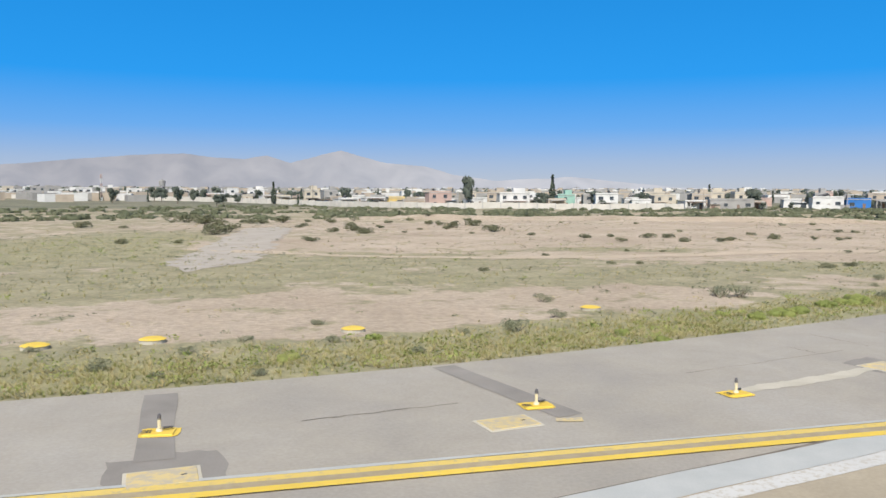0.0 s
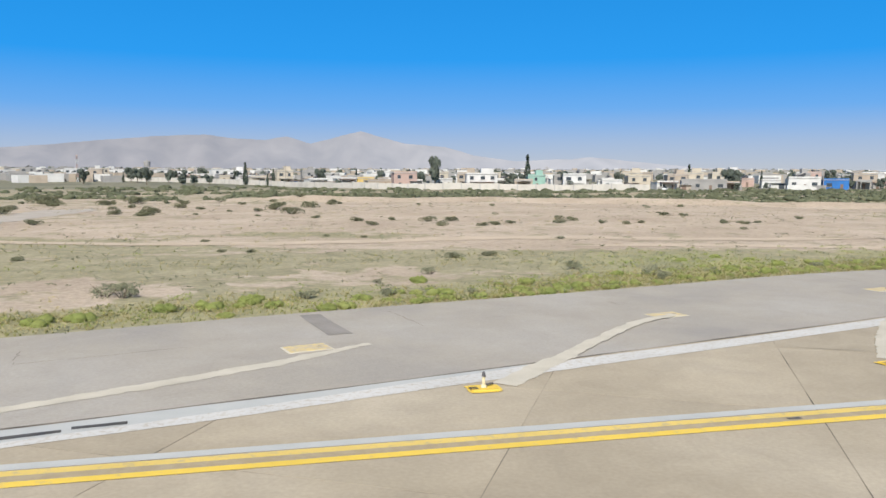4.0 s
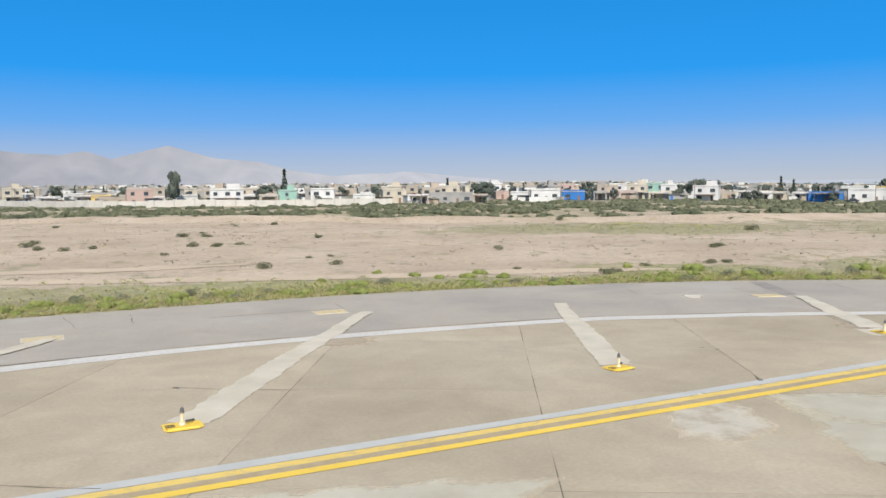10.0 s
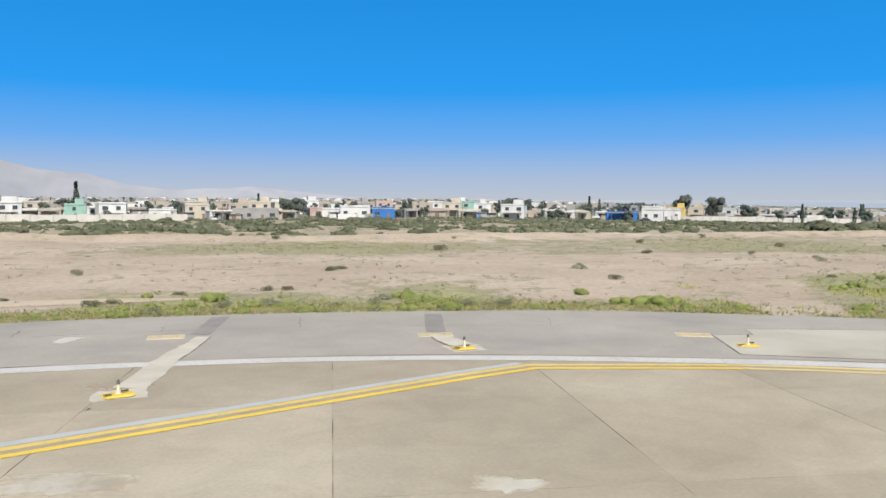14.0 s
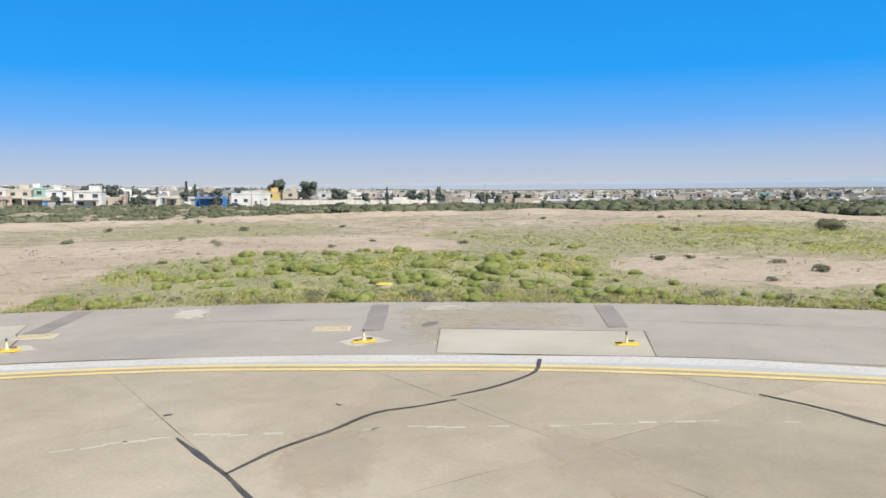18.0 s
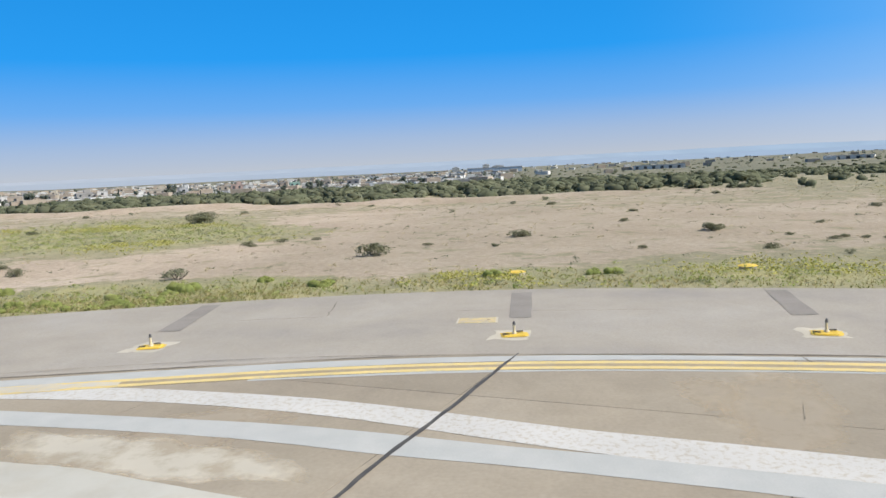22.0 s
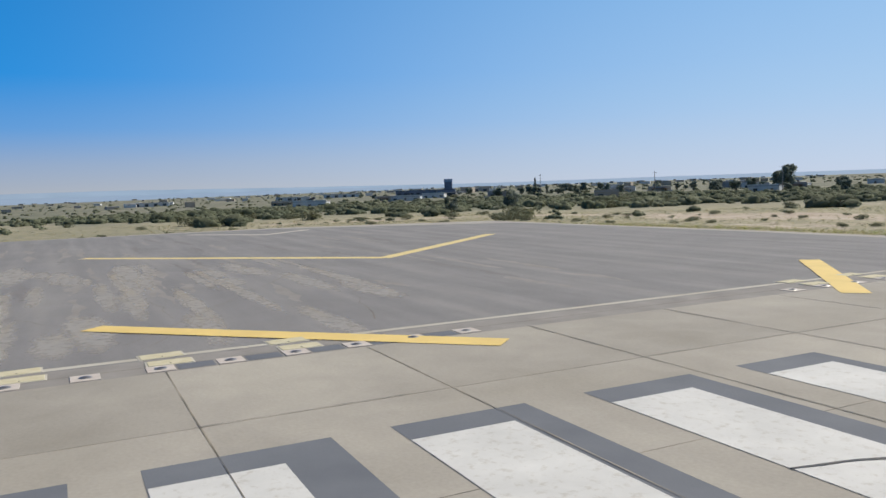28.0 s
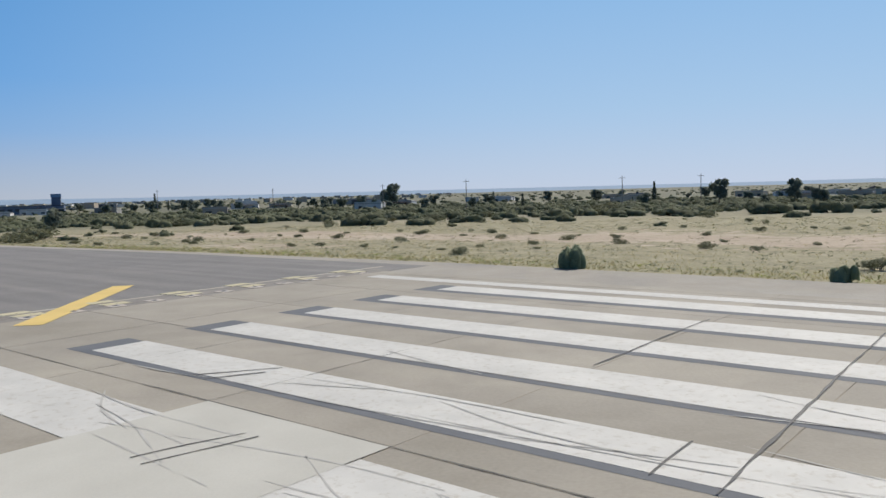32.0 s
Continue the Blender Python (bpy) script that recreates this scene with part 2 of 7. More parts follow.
M_yellowold = worn("faded_yellow_paint", (0.58, 0.46, 0.22), (0.44, 0.38, 0.28), 5, 0.5)
M_bright = material("bright_yellow_paint", [(0.62, 0.42, 0.05), (0.74, 0.52, 0.08)], 3, 0.6, 0.1, 40, 0.08)
M_chevron = worn("bleached_chevron_paint", (0.70, 0.51, 0.17), (0.58, 0.44, 0.18), 4, 0.36)
M_yellowpale = worn("sun_bleached_yellow_paint", (0.66, 0.52, 0.22), (0.52, 0.45, 0.28), 5, 0.42)
M_white = mottled(worn("white_paint", (0.565, 0.55, 0.515), (0.47, 0.44, 0.39), 5, 0.41), 1.3, 0.05)
M_whiteold = worn("flaked_white_paint", (0.54, 0.53, 0.505), (0.44, 0.40, 0.335), 9, 0.44)
M_greyblue = material("pale_grey_paint", [(0.385, 0.395, 0.385), (0.445, 0.45, 0.435)], 1.5, 0.85, 0.1, 40, 0.1)
M_black = material("black_border_paint", [(0.108, 0.114, 0.128), (0.145, 0.152, 0.165)], 0.6, 0.85, 0.2, 50, 0.12)
M_seal = material("black_joint_sealant", [(0.05, 0.047, 0.045), (0.095, 0.088, 0.08)], 3, 0.7, 0.2, 60, 0.2)
M_bed = material("dust_filled_joint", [(0.10, 0.088, 0.07), (0.20, 0.172, 0.13), (0.33, 0.287, 0.22)], 0.45, 0.95, spread=(0.40, 0.56))
M_seal_worn = material("greyed_joint_sealant", [(0.07, 0.066, 0.062), (0.16, 0.15, 0.135)], 2.2, 0.8, 0.2, 60, 0.2)
M_joint = material("dusty_joint_filler", [(0.09, 0.078, 0.065), (0.22, 0.185, 0.145)], 2, 0.9)
M_tyre = material("tyre_marks", [(0.385, 0.372, 0.35), (0.485, 0.47, 0.44)], 1.2, 0.9)
M_post = material("weathered_yellow_post", [(0.64, 0.54, 0.32), (0.72, 0.64, 0.46)], 20, 0.6)
M_lens = material("dark_blue_glass_cap", [(0.085, 0.08, 0.085), (0.13, 0.12, 0.12)], 20, 0.35)
M_metal = material("dull_steel", [(0.25, 0.24, 0.23), (0.35, 0.34, 0.33)], 20, 0.45, metal=0.8)
M_pink = material("faded_red_cover_paint", [(0.42, 0.26, 0.275), (0.50, 0.33, 0.34)], 4, 0.8)
M_padpale = material("pinkish_white_pad", [(0.455, 0.395, 0.345), (0.525, 0.465, 0.41)], 4, 0.85, 0.1, 40, 0.1)
M_padyellow = material("cream_yellow_pad", [(0.48, 0.42, 0.26), (0.55, 0.50, 0.35)], 3, 0.85, 0.1, 40, 0.12)
M_seal_thin = material("dull_sealcoat", [(0.15, 0.138, 0.132), (0.19, 0.172, 0.162)], 1.5, 0.9, 0.2, 60, 0.1)
M_palepaint = material("pale_grey_overpaint", [(0.455, 0.438, 0.39), (0.525, 0.508, 0.455)], 0.5, 0.85, 0.1, 40, 0.08)

# ---------- helpers for meshes ----------
def mesh_object(name, verts, faces, mat, parent=None, smooth=False):
    me = bpy.data.meshes.new(name)
    me.from_pydata([tuple(map(float, p)) for p in verts], [], [tuple(map(int, q)) for q in faces])
    me.materials.append(mat)
    if smooth:
        me.polygons.foreach_set("use_smooth", [True] * len(me.polygons))
    me.update()
    ob = new(name, me)
    if parent:
        ob.parent = parent
    return ob


def part(name, bm, mat, parent, label=""):
    """Links a bmesh as one mesh object under a thing or a part."""
    me = bpy.data.meshes.new(name)
    bm.to_mesh(me)
    bm.free()
    me.materials.append(mat)
    ob = new(name, me)
    ob.parent = parent
    return tagged(ob, label=label)


def thing(name, label, category, group="", at=(0, 0, 0), turn=0.0, kind=""):
    ob = new(name)
    ob.empty_display_size = 0.2
    ob.matrix_basis = pose(*at, 0, 0, turn)
    return tagged(ob, label=label, category=category, group=group, kind=kind)


def box(bm, c, s, turn=0.0, bevel=0.0):
    m = Matrix.Translation(c) @ Matrix.Rotation(turn, 4, "Z") @ Matrix.Diagonal((*s, 1))
    made = bmesh.ops.create_cube(bm, size=1, matrix=m)["verts"]
    if bevel:
        edges = {e for v in made for e in v.link_edges}
        bmesh.ops.bevel(bm, geom=list(edges), offset=bevel, segments=1, affect="EDGES")
    return bm


def tube(bm, base, top, r0, r1, sides=10):
    d = Vector(top) - Vector(base)
    m = Matrix.Translation((Vector(base) + Vector(top)) / 2) @ d.to_track_quat("Z", "Y").to_matrix().to_4x4()
    bmesh.ops.create_cone(bm, cap_ends=True, segments=sides, radius1=r0, radius2=r1, depth=d.length, matrix=m)
    return bm


def slab_mesh(poly, top, thick):
    """A prism of a flat outline."""
    n = len(poly)
    v = [(x, y, top) for x, y in poly] + [(x, y, top - thick) for x, y in poly]
    f = [tuple(range(n))] + [(i, n + i, n + (i + 1) % n, (i + 1) % n) for i in range(n)]
    return v, f


def area(poly):
    return 0.5 * sum(a[0] * b[1] - b[0] * a[1] for a, b in zip(poly, poly[1:] + poly[:1]))


def smooth_line(pts, step=1.0):
    """Catmull-Rom through the points, resampled evenly."""
    p = [np.array(q, float) for q in pts]
    p = [2 * p[0] - p[1]] + p + [2 * p[-1] - p[-2]]
    out = []
    for a, b, c, d in zip(p, p[1:], p[2:], p[3:]):
        n = max(1, int(np.linalg.norm(c - b) / step))
        for k in range(n):
            t = k / n
            out.append(0.5 * (2 * b + (c - a) * t + (2 * a - 5 * b + 4 * c - d) * t * t + (3 * b - a - 3 * c + d) * t ** 3))
    out.append(p[-2])
    return np.array(out)


def shifted(line, off):
    """The line moved off metres to its left."""
    t = np.gradient(line, axis=0)
    t /= np.linalg.norm(t, axis=1)[:, None]
    return line + off * np.stack([-t[:, 1], t[:, 0]], 1)


def ribbon(name, line, width, z, mat, parent, wobble=0.0, seed=0, thick=0.004, label=""):
    """A painted or poured strip along a line; the width may change from start to end."""
    r = np.random.RandomState(seed)
    w = np.interp(np.linspace(0, 1, len(line)), np.linspace(0, 1, len(np.atleast_1d(width))), np.atleast_1d(width)) / 2
    soft = lambda q: np.convolve(q, (0.25, 0.5, 0.25), "same") * 1.5 if len(q) > 3 else q
    w1 = w + wobble * soft(r.rand(len(line)) - 0.5)
    w2 = w + wobble * soft(r.rand(len(line)) - 0.5)
    t = np.gradient(line, axis=0)
    t /= np.linalg.norm(t, axis=1)[:, None]
    nrm = np.stack([-t[:, 1], t[:, 0]], 1)
    a, b = line + nrm * w1[:, None], line - nrm * w2[:, None]
    n = len(line)
    v = [(*q, z) for q in a] + [(*q, z) for q in b]
    f = [(i, n + i, n + i + 1, i + 1) for i in range(n - 1)]
    return tagged(mesh_object(name, v, f, mat, parent), label=label)


def jagged(a, b, n=8, amp=0.15, seed=0):
    """A wandering line between two places."""
    r = np.random.RandomState(seed)
    a, b = np.array(a, float), np.array(b, float)
    t = np.linspace(0, 1, n)[:, None]
    d = (b - a) / np.linalg.norm(b - a)
    return a + (b - a) * t + np.array([-d[1], d[0]]) * ((r.rand(n, 1) - 0.5) * amp * np.sin(np.pi * t) ** 0.3)


def flat(name, poly, z, mat, parent, label="", thick=0.0):
    if area(poly) < 0:
        poly = poly[::-1]
    v, f = slab_mesh(poly, z, thick) if thick else ([(x, y, z) for x, y in poly], [tuple(range(len(poly)))])
    return tagged(mesh_object(name, v, f, mat, parent), label=label)


def clip(poly, a, b):
    """The part of an outline on the left of the line from a to b."""
    out = []
    side = lambda p: (b[0] - a[0]) * (p[1] - a[1]) - (b[1] - a[1]) * (p[0] - a[0])
    for p, q in zip(poly, poly[1:] + poly[:1]):
        sp, sq = side(p), side(q)
        if sp >= 0:
            out.append(p)
        if (sp >= 0) != (sq >= 0):
            k = sp / (sp - sq)
            out.append((p[0] + k * (q[0] - p[0]), p[1] + k * (q[1] - p[1])))
    return out


def cut_cell(region, cell):
    for a, b in zip(cell, cell[1:] + cell[:1]):
        region = clip(region, a, b)
        if len(region) < 3:
            return []
    return region


# ---------- plan ----------
# Runway frame: u runs along the runway from its threshold, v across it.
RO, RU, RV = np.array([93.0, -33.7]), np.array([-0.985, 0.1725]), np.array([-0.1725, -0.985])


def rw(u, v):
    return tuple(RO + u * RU + v * RV)


def rect(u0, u1, v0, v1):
    return [rw(u0, v0), rw(u1, v0), rw(u1, v1), rw(u0, v1)]


GRASS_EDGE = smooth_line([(-75, -3.5), (-40, 5.2), (-20, 10.6), (-8.4, 14.7), (-0.1, 18.0), (8.1, 22.2), (17.9, 27.8), (26, 32.0), (36.3, 37.6),
                          (43.4, 40.2), (53.6, 42.7), (61.4, 43.3), (69.5, 42.7), (76.5, 41.0), (82.8, 38.6), (91.7, 32.6), (98.5, 26.8),
                          (103.6, 19.9), (106.8, 14.0), (109.9, 5.2), (111.4, -0.5), (112.0, -6.5), (111.4, -13.5), (110.2, -20.8), (109.4, -25.5)], 2.0)
YELLOW = np.concatenate([np.linspace((-75, -8.75), (75.0, 30.95), 90)[:-1],
                         smooth_line([(75.2, 30.9), (78.9, 29.45), (81, 28.4), (85.4, 25.4), (89, 22.5), (91.5, 19.7), (94.5, 15.9),
                                      (96.9, 11.8), (98.9, 7.5), (100.3, 3.9), (101.9, -2.4), (102.5, -7.1), (102.4, -12.3), (101.8, -17.5),
                                      (101.0, -21.8), (99.75, -26.3)], 0.8)])
WHITE_OUT = smooth_line([(-20, -3), (-6, 5.4), (2.4, 10.0), (7.1, 12.4), (13.3, 15.9), (17.3, 17.9), (23, 21.0), (30.8, 25.4), (38.3, 29.6), (45.2, 32.5),
                     (51.3, 34.2), (58.3, 35.2), (61.6, 35.1), (66.6, 34.5), (71.4, 33.4), (75.5, 31.9), (80.7, 29.3), (83.9, 27.4),
                     (87.2, 25.1), (91.4, 21.2), (95.1, 16.6), (97.5, 13.0), (99.7, 8.2), (100.9, 4.6)], 1.0)
WHITE = np.concatenate([WHITE_OUT[:-10], smooth_line([(97.5, 13.0), (99.4, 8.4), (100.3, 4.6), (100.46, 2.4), (100.33, -0.7), (99.86, -3.45),
                                                      (99.15, -5.83), (98.4, -8.0), (97.2, -12.6), (95.6, -17.5), (92, -25)], 1.0)])
# Outer edge of the concrete.
CONCRETE_EDGE = np.concatenate([shifted(WHITE_OUT, 0.42), smooth_line([(102.4, 0.0), (103.2, -4.0), (103.4, -7.2), (103.25, -12.4), (102.65, -17.6), (101.5, -22.6),
                                                                   rw(-6.6, -11.5)], 1.0)])
STOP_FAR = -77.0
PAVED = [tuple(p) for p in GRASS_EDGE] + [(108.6, -28.0), rw(-40, -7.6), rw(STOP_FAR, -6.6), rw(STOP_FAR + 2, 20), rw(-64, 42.0), rw(-30, 44.3), rw(-6, 45.3),
                                         rw(15, 44.8), rw(200, 44.8), (-112, -15), (-75, -14)]
PAVED_NP = np.array(PAVED)


def inside(x, y, poly=PAVED_NP):
    x, y = np.asarray(x, float), np.asarray(y, float)
    res = np.zeros(x.shape, bool)
    a, b = poly, np.roll(poly, -1, axis=0)
    for (x0, y0), (x1, y1) in zip(a, b):
        if y0 == y1:
            continue
        hitx = x0 + (y - y0) * (x1 - x0) / (y1 - y0)
        res ^= ((y0 > y) != (y1 > y)) & (x < hitx)
    return res


def edge_distance(x, y, poly=PAVED_NP):
    """Distance to the rim of the paving, negative on it."""
    x, y = np.asarray(x, float), np.asarray(y, float)
    best = np.full(x.shape, 1e9)
    for (x0, y0), (x1, y1) in zip(poly, np.roll(poly, -1, axis=0)):
        dx, dy = x1 - x0, y1 - y0
        k = np.clip(((x - x0) * dx + (y - y0) * dy) / (dx * dx + dy * dy + 1e-9), 0, 1)
        best = np.minimum(best, np.hypot(x - x0 - k * dx, y - y0 - k * dy))
    return np.where(inside(x, y, poly), -best, best)


def wavy(x, y, scale, seed=0.0):
    """Smooth noise in -1..1 from crossing waves, for arrays."""
    x, y = np.asarray(x, float) / scale, np.asarray(y, float) / scale
    s = 0
    for k in range(6):
        a = 2.4 * k + seed
        f = 1 + 0.55 * k
        s = s + np.sin(f * (x * math.cos(a) + y * math.sin(a)) * 2 + 1.7 * k + seed + 0.9 * np.sin(f * (y * math.cos(a) - x * math.sin(a)) + seed * 3)) / (1 + 0.5 * k)
    return s / 3.2


# The low sandy berm before the scrub: its distance from the middle of the bend, by bearing.
BERM = [(-40, 140), (0, 122), (40, 117), (67, 106), (95, 98), (125, 97), (150, 95), (175, 85), (190, 60), (188, 30), (181, 5), (187, -26)]
BERM_AZ = [math.degrees(math.atan2(x - 60, y - 10)) for x, y in BERM]
BERM_R = [math.hypot(x - 60, y - 10) for x, y in BERM]


def beyond_berm(x, y):
    """Metres past the crest of the berm, negative on the airfield's side."""
    az = np.degrees(np.arctan2(x - 60, y - 10))
    return np.hypot(x - 60, y - 10) - np.interp(az, BERM_AZ, BERM_R) - 2.5 * wavy(x, y, 14, 5)


def ground_height(x, y):
    x, y = np.asarray(x, float), np.asarray(y, float)
    d = edge_distance(x, y)
    far = np.hypot(x - 60, y - 10)
    z = np.where(d < 0, -0.07, -0.05 - 0.02 * np.clip(d, 0, 2))
    k = np.clip((d - 1) / 12, 0, 1)
    z = z + k * (0.10 * wavy(x, y, 9, 1) + 0.18 * wavy(x, y, 31, 2))
    az = np.degrees(np.arctan2(x - 60, y - 10))
    on_berm = np.clip((az + 40) / 10, 0, 1) * np.clip((105 - az) / 10, 0, 1)
    z = z + on_berm * (0.62 + 0.35 * wavy(x, y, 11, 7)) * np.exp(-(beyond_berm(x, y) / 2.6) ** 2)
    # uneven scrub land, then the land falls gently towards the town
    k2 = np.clip((far - 95) / 60, 0, 1)
    k2 = k2 * np.where(y < -40, 0.25, 1)
    z = z + k2 * (0.55 * wavy(x, y, 24, 4) + 0.5 * wavy(x, y, 60, 6)) * np.clip(1 - (far - 260) / 200, 0, 1)
    z = z - 1.6 * np.clip((far - 110) / 160, 0, 1)
    east = np.clip((az - 22) / 32, 0, 1) * np.clip((128 - az) / 30, 0, 1)
    z = z - 5.6 * east * np.clip((far - 220) / 300, 0, 1)
    z = z + 7.0 * np.clip((far - 320) / 700, 0, 2.4) * np.clip((y - 150) / 200, 0, 1) * (1 - east)
    return z


# Bare and overgrown patches of the field: centre, half length and width, bearing of the length, cover, freshness.
PATCHES_A = [(-6, 26, 8, 3.7, 1, -0.6, 0.0), (6, 31, 5, 2.8, 2, -0.5, 0.0), (-14, 34, 6, 4.9, 2, 0.5, 0.1), (-6, 46, 14, 8.6, 2, 0.3, 0.1), (-27, 59, 9, 14.4, 3, 0.5, 0.3), (4, 37, 8, 3.0, 2, 0.3, 0.1), (5, 65, 21, 6.8, 3, -0.5, 0.0), (19, 97, 42, 14.9, 5, -0.6, 0.0), (7, 31, 4, 2.5, 4, -0.6, 0.0), (1, 64, 21, 5.2, 8, -0.5, 0.0), (24, 53, 16, 2.5, 6, -0.6, 0.0), (7, 58, 6, 1.6, 7, 0.5, 0.0), (17, 41, 8, 2.8, 5, 0.5, 0.1)]
PATCHES_B = [(26, 47, 5, 2.5, 6, 0.3, 0.1), (32, 41, 5, 3.9, 5, 0.5, 0.6), (26, 80, 27, 8.0, 9, -0.4, 0.0), (12, 60, 8, 2.5, -14, 0.5, 0.1), (18, 52, 11, 2.8, -12, -0.6, 0.0), (39, 57, 16, 6.3, -15, -0.7, 0.0), (25, 44, 8, 2.7, -10, 0.4, 0.1), (18, 40, 3, 2.6, -8, -0.4, 0.0), (34, 44, 4, 3.3, -10, 0.5, 0.6), (48, 61, 23, 8.3, -14, -0.8, 0.0), (40, 53, 5, 1.2, -12, 0.5, 0.0), (80, 80, 10, 5.6, -20, 0.5, 0.2), (48, 47, 11, 2.4, -12, 0.5, 0.6)]
PATCHES_C = [(63, 48, 3, 1.3, -12, -0.4, 0.0), (80, 66, 23, 8.2, -20, -0.9, 0.0), (83, 87, 12, 6.9, -20, 0.5, 0.2), (123, 73, 10, 11.0, -20, 0.5, 0.3), (101, 61, 4, 2.4, -20, 0.4, 0.1), (69, 48, 5, 2.8, -20, 0.5, 0.8), (79, 46, 2, 3.2, -20, 0.5, 0.9), (89, 43, 3, 4.0, -20, 0.6, 1.0), (62, 49, 2, 2.3, -20, -0.7, -0.6), (91, 38, 1, 2.7, -20, -0.9, -0.9), (91, 40, 1, 4.7, -32, -1.0, -1.0), (111, 56, 11, 7.6, -32, -0.8, -0.4), (107, 37, 8, 9.1, -32, 0.6, 0.9)]
PATCHES_D = [(96, 50, 5, 13.9, -53, -0.9, -0.6), (115, 53, 11, 7.6, -56, -0.9, -0.4), (107, 36, 12, 7.6, -54, 0.6, 0.9), (109, 25, 4, 4.8, -53, 0.5, 0.9), (118, 20, 6, 3.7, -54, -1.0, -0.7), (145, 29, 10, 14.7, -57, 0.7, 0.9), (131, 45, 7, 5.8, -57, 0.5, 0.5), (139, 26, 13, 7.6, -95, 0.6, 0.8), (127, 36, 8, 5.3, -90, 0.5, 0.6), (117, 19, 6, 3.7, -84, -1.0, -0.6), (127, 11, 4, 3.9, -89, -0.8, -0.3), (155, 8, 10, 8.2, -106, -0.8, -0.3), (121, 6, 7, 3.3, -86, -0.8, -0.3)]
PATCHES_E = [(113, 11, 5, 2.3, -82, 0.5, 0.7), (114, 4, 3, 2.3, -82, 0.5, 0.8), (118, -1, 2, 3.2, -84, -0.6, -0.3), (121, 6, 9, 2.8, -100, -0.9, -0.4), (129, -6, 10, 4.0, -107, -0.7, -0.3), (112, 9, 4, 2.1, -95, 0.4, 0.7), (116, -5, 3, 1.4, -98, 0.4, 0.8), (116, -15, 3, 1.6, -100, 0.5, 0.9), (138, -17, 8, 6.7, -115, -0.6, -0.2), (140, -8, 13, 14.6, -127, -0.8, -0.3), (115, -15, 5, 2.6, -118, 0.4, 0.8), (115, -22, 2, 1.8, -120, 0.4, 0.7), (119, -29, 1, 8.8, -124, 0.5, 0.6)]
PATCHES_F = [(137, -22, 6, 11.0, -131, -0.6, -0.2), (150, -28, 4, 19.1, -142, -0.6, -0.2), (129, -30, 2, 17.6, -136, 0.4, 0.5)]
PATCHES = PATCHES_A + PATCHES_B + PATCHES_C + PATCHES_D + PATCHES_E + PATCHES_F


def patches(x, y, which):
    total = np.zeros(np.shape(x))
    for cx, cy, length, width, turn, cover_by, fresh_by in PATCHES:
        amount = (cover_by, fresh_by)[which]
        if not amount:
            continue
        if which == 0 and amount < 0 and cx > 112 and cy < 2:
            amount *= 0.5
        c, s_ = math.cos(radians(turn)), math.sin(radians(turn))
        a = ((x - cx) * c + (y - cy) * s_) / (length * 1.15)
        b = ((y - cy) * c - (x - cx) * s_) / (width * 1.25)
        total = total + amount * np.exp(-(a * a + b * b) ** 2)
    return total


def grass_cover(x, y):
    """Share of ground that grass takes, 0 to 1."""
    x, y = np.asarray(x, float), np.asarray(y, float)
    d = edge_distance(x, y)
    n1, n2 = wavy(x, y, 7, 3), wavy(x, y, 22, 8)
    c = 0.95 * np.exp(-((d - 1.6) / 2.6) ** 2) * (0.8 + 0.35 * n1) * np.where((x > 105) & (y < 5), 0.55, 1)
    c = c + 0.26 + 0.13 * n2 + 0.15 * n1 + patches(x, y, 0)
    c = c + 0.34 * np.clip((-y - 70) / 15, 0, 1) * (0.8 + 0.6 * n2) * (1 - 1.6 * np.exp(-((d - 26) / 7) ** 2)) - 0.25 * np.clip((-y - 70) / 15, 0, 1) * np.exp(-((d - 26) / 7) ** 2) + 0.2 * np.clip((x - 145) / 20, 0, 1) * np.clip((-y - 20) / 20, 0, 1)
    past = beyond_berm(x, y)
    c = c + 0.05 * np.clip((past - 4) / 15, 0, 1) - 0.5 * np.exp(-(past / 4.0) ** 2) * (y > -30)
    return np.clip(c, 0, 1)


def lushness(x, y):
    """Where the weeds are fresh green and in flower, 0 to 1."""
    x, y = np.asarray(x, float), np.asarray(y, float)
    d = edge_distance(x, y)
    c = 0.6 * np.exp(-((d - 1.8) / 2.8) ** 2) * np.where(y < -12, 0.35, 1) + patches(x, y, 1)
    return np.clip(c * (0.85 + 0.3 * wavy(x, y, 8, 6)), 0, 1)


# ---------- ground ----------
M_ground = bpy.data.materials.new("desert_ground")
M_ground.use_nodes = True
gn, gl = M_ground.node_tree.nodes, M_ground.node_tree.links
gb = gn["Principled BSDF"]
gb.inputs["Roughness"].default_value = 0.97
gpos = gn.new("ShaderNodeNewGeometry").outputs["Position"]
gatt = gn.new("ShaderNodeAttribute")
gatt.attribute_name = "cover"


def g_noise(scale, detail=6, rough=0.6):
    t = gn.new("ShaderNodeTexNoise")
    t.inputs["Scale"].default_value, t.inputs["Detail"].default_value, t.inputs["Roughness"].default_value = scale, detail, rough
    gl.new(gpos, t.inputs["Vector"])
    return t.outputs[0]


def g_ramp(src, stops):
    r = gn.new("ShaderNodeValToRGB")
    els = r.color_ramp.elements
    els[0].position, els[1].position = stops[0][0], stops[-1][0]
    els[0].color, els[1].color = (*stops[0][1], 1), (*stops[-1][1], 1)
    for p, c in stops[1:-1]:
        els.new(p).color = (*c, 1)
    gl.new(src, r.inputs[0])
    return r.outputs[0]


